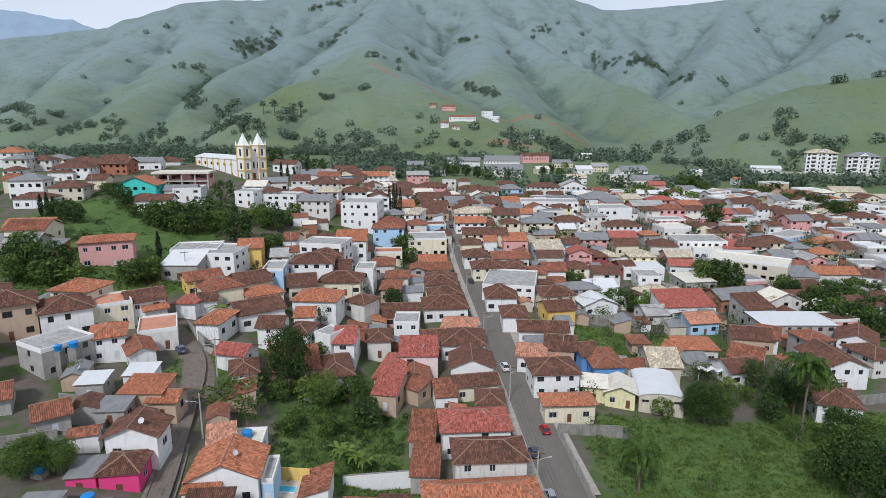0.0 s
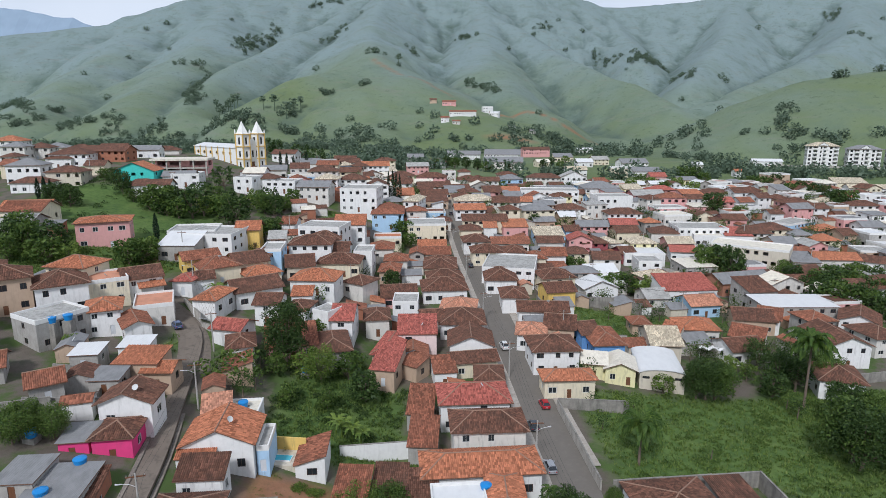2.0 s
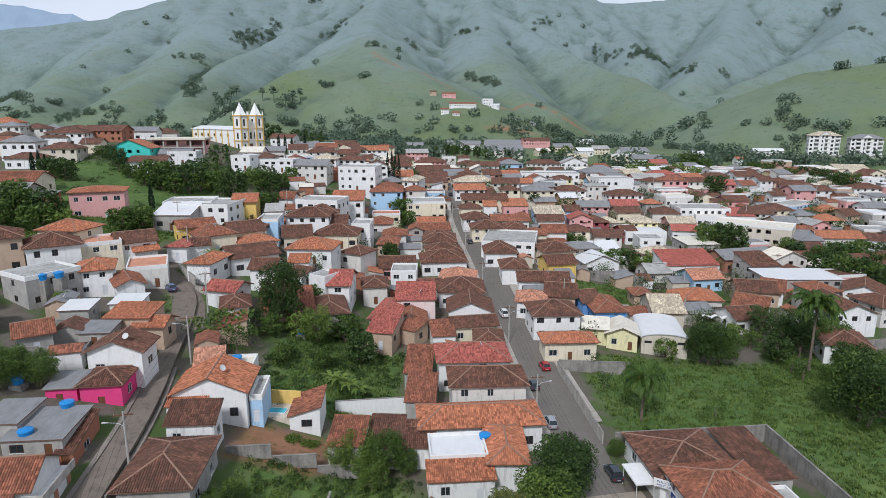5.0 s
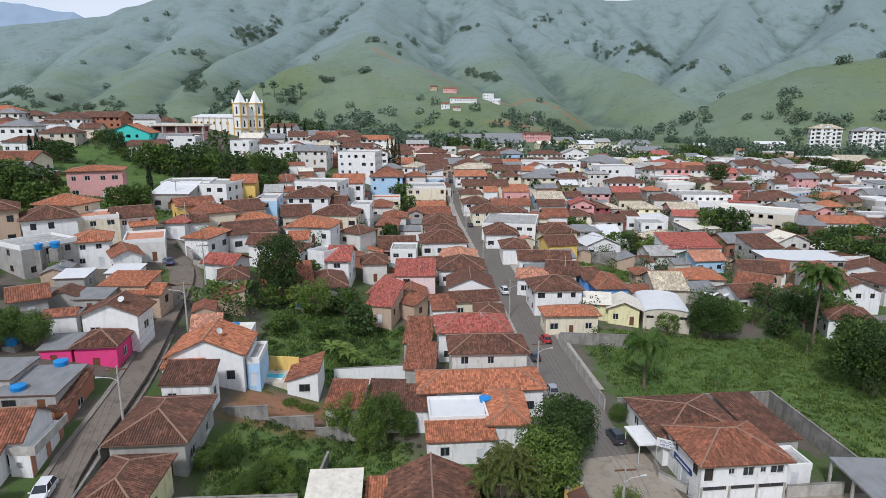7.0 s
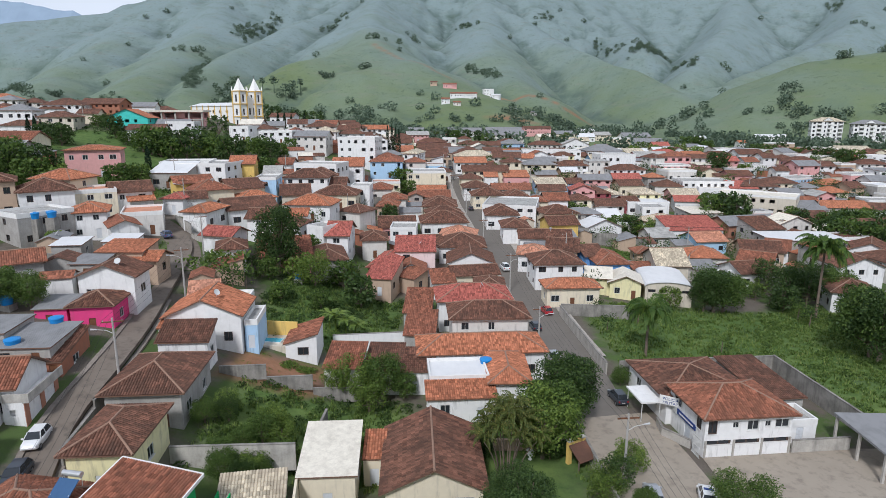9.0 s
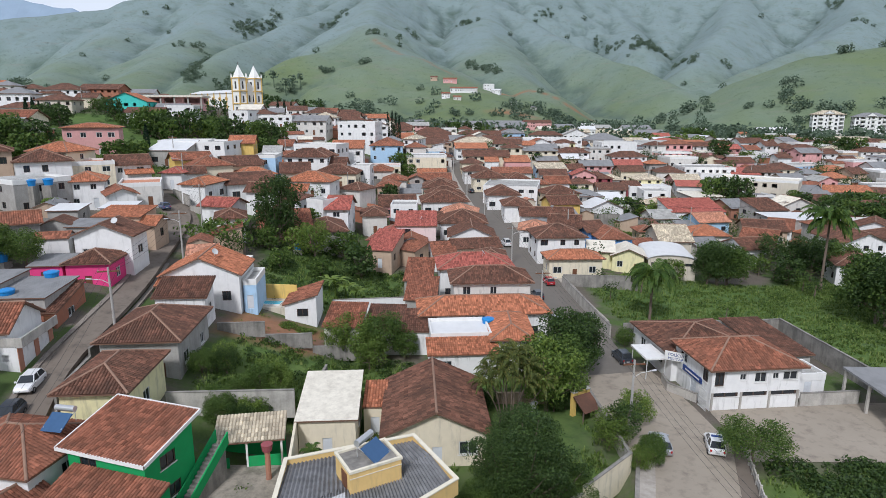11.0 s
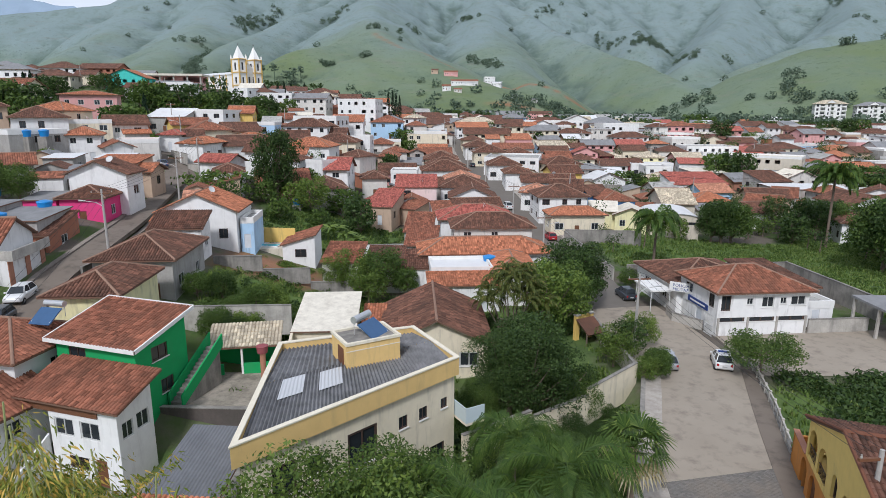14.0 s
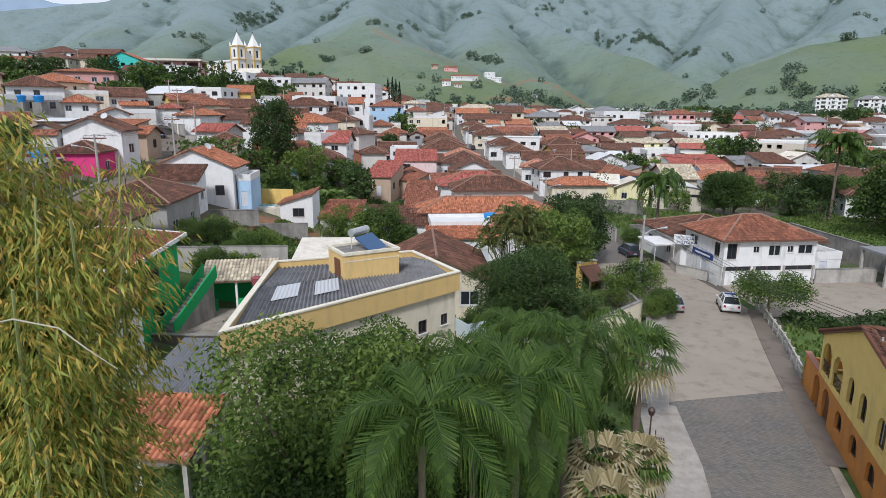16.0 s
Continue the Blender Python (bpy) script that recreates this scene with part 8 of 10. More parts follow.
# woods on the hills: groves along the gullies (from, to, width), single trees, and belts at the foot of the slopes
GROVES = [(-410, 1265, -393, 1519, 16), (-446, 1079, -415, 1108, 18), (-324, 793, -402, 1004, 9), (-258, 1334, -217, 1404, 11), (-346, 1645, -259, 1675, 14), (-116, 994, -98, 980, 7), (-72, 1284, -48, 1153, 6),
          (-189, 716, -172, 742, 6), (-273, 714, -198, 664, 14), (-560, 771, -528, 786, 16), (-545, 860, -528, 862, 8), (-477, 764, -394, 739, 12), (-381, 733, -299, 708, 9), (-168, 593, -24, 578, 16),
          (-157, 782, -148, 790, 6), (31, 1452, 65, 1357, 9), (237, 1600, 286, 1669, 11), (40, 1014, 81, 904, 9), (379, 1584, 405, 1454, 10), (395, 1369, 520, 1500, 20), (494, 1337, 469, 1178, 7), (553, 1218, 574, 1248, 10),
          (1072, 1788, 1039, 1671, 9), (919, 1416, 946, 1402, 10), (339, 592, 320, 570, 6), (318, 568, 309, 535, 7), (200, 563, 242, 512, 10), (289, 532, 308, 515, 9), (-834, 1157, -557, 825, 6)]
LONE_TREES = [(-105, 800), (-98, 807), (-102, 803), (-66, 921), (-608, 1208), (-620, 1418), (-533, 977), (421, 1091), (404, 628), (399, 630), (401, 633), (441, 623), (449, 622), (437, 626), (-106, 696), (-76, 623), (-56, 646), (-26, 657), (-15, 614),
              (-9, 691), (34, 663), (75, 675), (258, 644), (274, 650), (-548, 1255), (-647, 1375), (-209, 1025), (852, 1714), (989, 1682), (303, 1557), (365, 1658), (136, 1310), (1127, 1629), (-617, 1068), (-485, 1451), (-201, 1562)]
TALL_PINES = [(-299, 811), (-292, 800), (-284, 790), (-272, 778), (-266, 770), (-258, 760), (-250, 748), (-210, 718), (-198, 722), (-183, 716), (-178, 728), (-172, 742), (-66, 921)]
woods, lone = [], random.Random(21)
for ax, ay, bx, by, wide in GROVES:
    for _ in range(max(6, int(math.dist((ax, ay), (bx, by)) * wide / (55 if ay > 850 else 30)))):
        t = lone.random()
        woods.append((ax + (bx - ax) * t + lone.gauss(0, wide * 0.8), ay + (by - ay) * t + lone.gauss(0, wide * 0.8), lone.uniform(3.0, 6.5) * (1.0 if ay < 900 else 1.2), lone))
for x, y in LONE_TREES:
    woods.append((x, y, lone.uniform(5.0, 8.5), lone))
tries = 0
while len(woods) < 1500 and tries < 40000:
    tries += 1
    x, y = lone.uniform(-700, 900), lone.uniform(360, 800)
    if abs(x) > 0.85 * y + 40:
        continue
    patch = noise.noise(Vector((x / 95, y / 140, 7)))
    low = y < 700 and ground_height(x, y) < 36
    ok = lone.random() < ((0.9 if patch > 0.0 else 0.08) if low else 0.006)
    if ok and not (20 < x < 170 and 400 < y < 560) and not (230 < x < 345 and 405 < y < 470):
        woods.append((x, y, lone.uniform(3.5, 7.5), lone))


def far_tree(s, x, y, size, r):
    z = ground_height(x, y) + size * 0.5
    for _ in range(84):
        o = spin(r)
        k = size * (0.5 + 0.5 * r.random())
        leaf(s, Vector((x, y, z)) + Vector((o.x, o.y, o.z * 0.85)) * k, size * r.uniform(0.11, 0.24), r, o, 0.75)


def far_pine(s, x, y, size, r):
    """A tall bare stem under a flat-topped crown."""
    z = ground_height(x, y)
    s.tube([(x, y, z - 1), (x, y, z + size * 1.9)], [size * 0.07, size * 0.04], 5)
    for tier in range(3):
        for _ in range(22):
            o = spin(r)
            k = size * (0.75 - 0.12 * tier) * (0.4 + 0.6 * r.random())
            leaf(s, Vector((x, y, z + size * (1.35 + 0.3 * tier))) + Vector((o.x, o.y, o.z * 0.22)) * k, size * r.uniform(0.12, 0.22), r, o, 0.7)


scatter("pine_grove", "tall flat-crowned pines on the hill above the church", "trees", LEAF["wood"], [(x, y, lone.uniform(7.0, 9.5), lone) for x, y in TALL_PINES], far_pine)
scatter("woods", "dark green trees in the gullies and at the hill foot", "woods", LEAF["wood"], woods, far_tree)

# ---- trees of the gardens, lots and slopes: kind, x, y, height ----
tall_tree = plant("dense", -27.4, 99.2, 12.0)
tall_tree.matrix_basis = tall_tree.matrix_basis @ Matrix.Diagonal((0.74, 0.74, 1.0, 1.0))
plant("wide", -34.2, 89.6, 5.0)
plant("round", -27.8, 102.0, 6.0)
plant("round", -25.2, 110.4, 5.0)
plant("light", -20.8, 96.4, 6.5)
plant("dense", -12.9, 93.9, 6.4)
plant("round", -16.6, 99.8, 6.0)
plant("light", -19.6, 105.7, 5.0)
plant("round", -27.9, 94.9, 4.5)
plant("light", -23.9, 97.1, 5.0)
plant("round", -23.9, 86.7, 4.0)
plant("round", -18.3, 88.6, 3.8)
plant("light", -9.2, 63.9, 5.5)
plant("round", -6.3, 63.9, 5.5)
plant("light", -11.5, 63.7, 4.2)
plant("light", -7.5, 60.9, 4.2)
plant("light", -15.7, 53.1, 3.2)
plant("light", -20.4, 53.9, 2.9)
plant("round", -3.9, 63.9, 3.4)
plant("dense", -12.6, 148.9, 6.5)
plant("round", -0.4, 106.3, 3.0)
plant("light", 20.0, 97.8, 2.0)
plant("dense", 47.8, 100.3, 8.0)
plant("thin", 64.2, 106.1, 7.5)
plant("thin", 64.2, 114.3, 7.0)
plant("thin", 66.5, 104.6, 7.0)
plant("round", 59.6, 78.3, 10.0)
plant("round", 71.7, 101.5, 5.0)
plant("round", 66.8, 85.0, 8.0)
plant("light", 30.2, 94.2, 3.0)
plant("light", 40.5, 101.7, 4.5)
plant("light", 60.3, 110.9, 4.0)
plant("light", 58.6, 114.2, 4.0)
plant("round", -17.7, 45.3, 2.9)
plant("light", -15.5, 46.1, 3.2)
plant("round", -17.6, 49.4, 2.5)
plant("light", -14.6, 51.6, 2.9)
plant("round", -14.9, 45.5, 2.9)
plant("round", -47.5, 67.0, 4.5)
plant("round", -50.8, 67.4, 4.5)
plant("round", -50.9, 64.6, 5.0)
plant("light", -61.0, 117.9, 4.0)
plant("light", -59.4, 90.6, 3.5)
plant("light", -55.2, 103.9, 3.0)
plant("round", -92.5, 131.1, 9.0)
plant("dense", -87.7, 131.5, 9.0)
plant("dense", -96.3, 131.1, 8.0)
plant("round", -86.0, 126.7, 7.0)
plant("round", -93.3, 124.9, 7.0)
plant("light", -82.2, 128.5, 6.0)
plant("round", -71.5, 133.1, 7.0)
plant("round", -69.6, 135.8, 7.0)
plant("light", -70.1, 139.7, 6.0)
plant("round", -98.6, 138.5, 8.0)
plant("dense", -107.6, 171.9, 7.0)
plant("dense", -115.9, 176.2, 6.0)
plant("dense", -111.2, 174.0, 7.0)
plant("dense", -102.5, 191.5, 8.0)
plant("dense", -110.5, 201.3, 6.0)
plant("round", -114.5, 203.5, 5.0)
plant("round", -85.6, 178.9, 10.0)
plant("dense", -82.5, 177.6, 8.1)
plant("round", -78.7, 176.6, 7.5)
plant("thin", -75.3, 178.6, 10.5)
plant("light", -73.4, 182.6, 7.2)
plant("round", -88.7, 180.1, 8.0)
plant("dense", -84.4, 186.0, 8.1)
plant("round", -80.8, 188.1, 6.8)
plant("thin", -77.8, 189.7, 9.5)
plant("light", -71.4, 186.7, 6.4)
plant("round", -67.2, 182.3, 9.0)
plant("dense", -60.7, 175.5, 11.0)
plant("dense", -69.3, 193.6, 7.2)
plant("round", -76.8, 199.3, 6.0)
plant("thin", -77.3, 211.9, 9.5)
plant("light", -63.4, 192.6, 6.4)
plant("round", -57.7, 191.7, 8.0)
plant("dense", -53.7, 190.4, 8.1)
plant("round", -52.6, 196.8, 6.0)
plant("thin", -58.2, 200.3, 7.4)
plant("light", -63.3, 201.5, 5.6)
plant("round", -51.9, 206.0, 6.0)
plant("round", -96.2, 185.2, 5.0)
plant("round", -50.2, 165.0, 7.0)
plant("dense", -49.5, 168.4, 7.0)
plant("round", -48.9, 172.0, 6.0)
plant("round", -13.1, 196.5, 8.0)
plant("round", -10.9, 190.7, 6.0)
plant("round", -48.3, 221.6, 4.0)
plant("dense", 34.3, 221.2, 6.0)
plant("round", 36.3, 213.8, 4.0)
plant("dense", 42.7, 220.3, 4.0)
plant("round", 38.9, 184.1, 5.0)
plant("round", 42.4, 183.5, 5.0)
plant("dense", 113.0, 247.9, 10.0)
plant("round", 85.0, 188.4, 10.0)
plant("dense", 88.7, 188.4, 10.0)
plant("dense", 91.0, 183.5, 11.0)
plant("light", 124.9, 247.9, 5.0)
plant("round", 120.7, 244.0, 5.0)
plant("round", 50.9, 168.5, 7.0)
plant("dense", 53.8, 167.0, 7.0)
plant("round", 46.4, 164.4, 6.0)
plant("light", 56.5, 165.1, 6.0)
plant("light", 61.3, 169.7, 6.0)
plant("light", 45.3, 173.1, 5.0)
plant("dense", 165.1, 290.9, 8.0)
plant("round", 174.7, 300.7, 8.0)
plant("dense", 186.3, 310.7, 8.0)
plant("dense", 180.3, 290.9, 9.0)
plant("dense", 180.2, 281.8, 9.0)
plant("dense", 170.3, 257.8, 10.0)
plant("round", 174.0, 257.8, 10.0)
plant("round", 177.1, 330.0, 8.0)
plant("dense", 187.2, 337.2, 8.0)
plant("round", 174.4, 337.2, 7.0)
plant("round", 144.8, 359.7, 10.0)
plant("dense", 151.6, 359.7, 10.0)
plant("round", 147.2, 337.2, 9.0)
plant("light", 125.2, 320.9, 9.0)
plant("light", 126.1, 300.7, 9.0)
plant("round", 115.4, 310.7, 8.0)
plant("light", 100.8, 320.9, 8.0)
plant("round", 110.5, 337.2, 8.0)
plant("light", 114.5, 330.0, 8.0)
plant("dense", 108.2, 162.8, 9.0)
plant("dense", 113.7, 165.1, 10.0)
plant("round", 115.4, 162.8, 10.0)
plant("dense", 117.0, 158.1, 9.0)
plant("round", 120.9, 158.1, 9.0)
plant("round", 109.8, 169.7, 8.0)
plant("dense", 129.0, 171.9, 8.0)
plant("round", 116.8, 174.1, 8.0)
plant("round", 126.0, 176.4, 8.0)
plant("dense", 106.9, 176.4, 7.0)
plant("round", 106.8, 181.0, 7.0)
plant("light", 112.3, 145.0, 7.0)
plant("light", -19.8, 219.5, 5.0)
plant("dense", 2.4, 417.8, 9.0)
plant("round", 8.1, 409.6, 9.0)
plant("dense", 15.8, 409.7, 9.0)
plant("dense", 23.0, 400.2, 9.0)
plant("round", 28.9, 392.8, 8.0)
plant("round", -5.4, 409.6, 8.0)
plant("dense", 43.9, 401.8, 8.0)
plant("round", 38.7, 429.1, 8.0)
plant("light", 98.8, 487.1, 7.0)
plant("dense", 72.3, 436.9, 7.0)
plant("dense", 82.7, 460.6, 7.0)
plant("round", 83.0, 428.1, 7.0)
plant("light", 10.1, 51.8, 7.2)
plant("dense", 13.2, 58.9, 7.8)
plant("dense", 15.0, 61.3, 6.4)
plant("round", 11.5, 55.3, 6.5)
plant("thin", 6.0, 36.6, 6.4)
plant("thin", 7.8, 37.4, 6.0)
plant("round", 9.1, 38.9, 5.0)
plant("dense", 4.9, 37.0, 6.2)
plant("thin", 6.6, 38.6, 6.6)
plant("dense", 6.2, 41.0, 5.6)
plant("thin", 7.1, 41.7, 5.6)
plant("thin", 15.4, 46.1, 3.8)
plant("light", 14.2, 45.1, 3.4)
plant("light", 17.7, 49.5, 3.2)
plant("round", 16.9, 43.0, 2.4)
plant("light", 15.8, 42.2, 2.2)
plant("round", 2.8, 35.6, 3.2)
plant("dense", 10.1, 34.7, 3.0)
plant("round", 8.1, 34.1, 3.0)
plant("round", 22.1, 67.8, 2.4)
plant("dense", 46.1, 100.6, 7.0)
plant("round", 49.6, 100.6, 7.5)
plant("dense", 59.4, 76.3, 10.0)
plant("dense", 66.4, 90.0, 8.0)
plant("round", 73.2, 106.2, 7.0)
plant("dense", 60.6, 101.4, 6.0)
plant("dense", 72.4, 111.0, 7.0)
plant("dense", 101.7, 154.9, 9.0)
plant("round", 105.2, 153.4, 10.0)
plant("dense", 109.1, 152.4, 9.0)
plant("round", 110.2, 147.5, 9.0)
plant("dense", 104.9, 165.6, 7.0)
plant("dense", 109.8, 142.9, 9.0)
plant("thin", 66.9, 110.9, 6.0)
plant("thin", 69.9, 112.3, 7.0)
plant("dense", 93.9, 195.3, 6.0)
plant("dense", 97.2, 194.2, 6.0)
plant("dense", 122.1, 267.5, 7.0)

# small garden trees among the houses, past counting
def garden_tree(s, x, y, h, r):
    z = ground_height(x, y)
    s.tube([(x, y, z - 0.2), (x + 0.02 * h, y, z + 0.5 * h)], [0.03 * h, 0.015 * h], 5, 1)
    for k in range(9):
        a, v = k * 2.4 + r.uniform(-0.4, 0.4), 0.32 + 0.55 * (k + 0.5) / 9
        c = Vector((x, y, z)) + Vector((math.cos(a) * 0.24, math.sin(a) * 0.24, v)) * h * r.uniform(0.85, 1.1)
        rad = h * r.uniform(0.15, 0.24)
        for _ in range(30):
            o = spin(r)
            leaf(s, c + Vector((o.x, o.y, o.z * 0.8)) * rad * (0.5 + 0.5 * r.random()), h * r.uniform(0.025, 0.05), r, o)


yard, spots, tries = random.Random(31), [], 0
while len(spots) < 150 and tries < 9000:
    tries += 1
    x, y = yard.uniform(-60, 190), yard.uniform(78, 330)
    if len(spots) < 45:
        x, y = yard.uniform(40, 150), yard.uniform(104, 210)
    if x > 0.74 * y or x < -0.5 * y or not clear(x, y, 0.5):
        continue
    spots.append((x, y, yard.uniform(2.8, 5.2), yard))
while len(spots) < 240 and tries < 16000:
    tries += 1
    cx, cy = yard.choice(((150, 215), (120, 205), (64, 180), (96, 240), (165, 260), (45, 230), (130, 280), (-20, 260), (30, 300), (80, 310)))
    x, y = yard.gauss(cx, 13), yard.gauss(cy, 7)
    if clear(x, y, 0.2):
        spots.append((x, y, yard.uniform(4.5, 7.0), yard))
for share, words, mat in ((0, "small dark green garden trees between the houses", "dark"), (1, "small leafy garden trees between the houses", "mid")):
    s = Shape()
    for spot in spots[share::2]:
        garden_tree(s, *spot)
    tagged(new("garden_trees", s.mesh("garden_trees", [LEAF[mat], BARK])), words, "trees", kind="stuff")

# ---- the plants close to the camera's line ----
bamboo = thing("bamboo", -5.3, 7.6, 0.0, 0, "tall bamboo clump with drooping green and straw-yellow leaves", "bamboo")
rb = random.Random(3)
CULM = plain("bamboo_culm", (0.30, 0.32, 0.14), 0.5, vary=0.3)
sprays = []
for k in range(46):
    a = rb.uniform(0, 6.28)
    base = Vector((rb.uniform(-1.2, 0.9), rb.uniform(-0.7, 0.9), -0.3))
    spread = rb.uniform(0.2, 1.5)
    tall = rb.uniform(13.0, 16.3) - 0.7 * max(0.0, math.cos(a) * spread + base.x)
    line = []
    for i in range(13):
        t = i / 12
        line.append(base + Vector((math.cos(a) * spread * t ** 2.2, math.sin(a) * spread * t ** 2.2, tall * (t - 0.12 * max(0, t - 0.75) ** 2 * 16 * (spread / 3)))))
    s = Shape()
    s.tube(line, [0.05 * (1 - 0.8 * i / 12) + 0.006 for i in range(13)], 6)
    part("culm", s, CULM, bamboo)
    for i in range(4, 13):
        for _ in range(20):
            sprays.append(line[i].lerp(line[i - 1], rb.random()))
for third in range(3):
    s = Shape()
    for p in sprays[third::3]:
        a = rb.uniform(0, 6.28)
        reach = rb.uniform(0.25, 0.95)
        tip = p + Vector((math.cos(a) * reach, math.sin(a) * reach, rb.uniform(-0.6, 0.1)))
        for j in range(15):
            q = p.lerp(tip, 0.2 + 0.8 * rb.random()) + Vector((rb.uniform(-0.1, 0.1), rb.uniform(-0.1, 0.1), rb.uniform(-0.12, 0.08)))
            b = a + rb.uniform(-1.3, 1.3)
            long = rb.uniform(0.11, 0.24)
            d = Vector((math.cos(b) * 0.55, math.sin(b) * 0.55, rb.uniform(-1.3, -0.25))).normalized() * long
            w = d.cross(Vector((rb.uniform(-1, 1), rb.uniform(-1, 1), 0.4))).normalized() * 0.0155
            s.face([q, q + d * 0.35 + w, q + d, q + d * 0.35 - w])
    part("leaves", s, LEAF["bamboo"], bamboo)
arch = Shape()
arch.tube([(0.2, -1.0, 12.2), (1.4, -2.6, 13.0), (2.1, -3.2, 13.35), (2.6, -3.4, 13.5), (3.0, -3.5, 13.47), (3.25, -3.6, 13.35), (3.45, -3.6, 13.2)], [0.012, 0.009, 0.008, 0.007, 0.006, 0.005, 0.003], 6)
part("culm", arch, plain("dry_bamboo_cane", (0.4, 0.37, 0.28), 0.7), bamboo, "bare pale bowed cane")

for x, y, h, long, seed, words in ((0.0, 12.9, 7.7, 3.3, 31, "tall feather palm with dark green arching fronds"), (2.5, 14.6, 7.7, 3.1, 32, "tall feather palm with a red-brown crown shaft"),
                                   (4.9, 19.4, 6.9, 3.2, 33, "tall feather palm with olive arching fronds"), (1.5, 18.0, 6.4, 2.8, 35, "feather palm among garden trees"), (3.6, 23.4, 6.0, 2.8, 36, "feather palm among garden trees")):
    palm(x, y, h - 0.3, long * 1.12, 17, seed, 0.12, 1.15, words, leaflets=58, curl=0.27, base=0, broad=0.03)
fan_palm(9.9, 26.6, 3.9, 2.0, 41, 0.0, base=0)
fan_palm(5.6, 17.2, 4.0, 1.3, 42, 0.75, "fan palm with a skirt of dry straw-coloured leaves", base=0)
fan_palm(5.0, 14.6, 4.3, 1.3, 43, 0.75, "fan palm with a skirt of dry straw-coloured leaves", base=0)
fan_palm(7.2, 18.4, 3.4, 1.2, 44, 0.6, "fan palm with a skirt of dry straw-coloured leaves", base=0)
for kind, x, y, h in (("light", -3.5, 17.4, 8.8), ("round", -1.9, 19.0, 8.0), ("round", -4.0, 15.4, 6.0), ("dense", -2.2, 15.0, 6.0), ("round", -0.9, 21.6, 6.2), ("round", 1.6, 21.0, 4.6), ("light", 4.6, 25.0, 5.0),
                      ("round", 7.8, 31.0, 3.4), ("dense", 6.4, 28.0, 3.8), ("dense", 9.2, 33.0, 3.0), ("dense", 10.9, 35.6, 2.6), ("round", 5.0, 30.2, 3.6), ("dense", 8.6, 36.0, 3.2), ("dense", 12.2, 38.6, 2.0), ("dense", 3.2, 29.0, 3.5), ("dense", 9.6, 34.2, 3.0), ("round", 17.4, 43.9, 2.2)):
    plant(kind, x, y, h)
for k in range(15):
    a, out = k * 2.4, (0.35 + 0.09 * k)
    palm(6.4 + 0.7 * math.cos(a) * out, 49.2 + 0.6 * math.sin(a) * out, 6.5 - 0.22 * k, 1.9, 11, 51 + k, 0.055, 0.75, "slim clump palm with olive arching fronds",
         (1.1 * out * math.cos(a), 0.8 * out * math.sin(a)), 0.24, 24, 0.0, "olive", 0.05)
palm(28.2, 77.0, 6.2, 4.3, 26, 54, 0.2, 0.95, "stout palm with grey-green drooping fronds", curl=0.3, broad=0.13, base=-0.4)
palm(64.2, 97.9, 11.6, 5.2, 24, 55, 0.22, 0.8, "tall stout royal palm at the edge of the field", curl=0.28, leaflets=30, broad=0.17)
palm(13.6, 66.2, 2.6, 1.6, 14, 56, 0.1, 0.9, "small palm before a white house", base=0)
palm(-9.3, 40.2, 1.4, 1.2, 14, 57, 0.1, 0.9, "short palm in a court", base=0.8)
for kind, x, y, h in (("dense", 10.8, 51.7, 2.6), ("dense", 12.0, 52.2, 2.2), ("dense", 4.6, 51.9, 2.2), ("round", -18.9, 46.9, 2.6), ("dense", -16.1, 44.9, 2.9), ("round", -13.8, 48.2, 3.0), ("round", -16.3, 51.2, 3.2),
                      ("round", -22.0, 52.2, 2.6), ("dense", -20.2, 53.4, 2.8)):
    plant(kind, x, y, h)
umbrella = broadleaf("flat-crowned umbrella tree beside the parking yard", "mid", 0.62, 0.9, 40, 210, 0.024, 99, 0.5)
umbrella.matrix_basis = pose(24.9, 43.0, 0, 0, 0, 40) @ Matrix.Diagonal((4.0, 4.0, 3.5, 1))
rs, under, hedge = random.Random(8), [], []
for _ in range(260):
    x, y = rs.uniform(26.5, 46), rs.uniform(33.5, 43)
    if y < 43 - 0.0 * x and clear(x, y, 0.5):
        under.append((x, y, rs.uniform(0.5, 1.3), rs, 110))
for _ in range(200):
    x, y = rs.uniform(-9, 9), rs.uniform(8, 36)
    if clear(x, y, 0.6) and x < 9.5:
        under.append((x, y, rs.uniform(0.5, 1.4), rs, 120))
for _ in range(120):
    x, y = rs.uniform(-22, -2), rs.uniform(46, 63)
    if clear(x, y, 0.6):
        under.append((x, y, rs.uniform(0.4, 1.0), rs, 90))
for _ in range(130):
    x, y = rs.uniform(-27, -4), rs.uniform(80, 100)
    if clear(x, y, 0.6):
        under.append((x, y, rs.uniform(0.5, 1.3), rs, 80))
# dark leaf colour, partly standing in for the shade beneath the palms
scatter("undergrowth", "dense green undergrowth of shrubs and saplings", "shrubs", LEAF["dark"], under, bush)
slopes = []
for _ in range(260):
    x, y = rs.uniform(-120, -48), rs.uniform(105, 225)
    if clear(x, y, 1.0) and x > -0.62 * y - 12:
        slopes.append((x, y, rs.uniform(0.7, 1.9), rs, 50))
scatter("hillside_shrubs", "shrubs on the steep grassy slope", "shrubs", LEAF["dark"], slopes, bush)

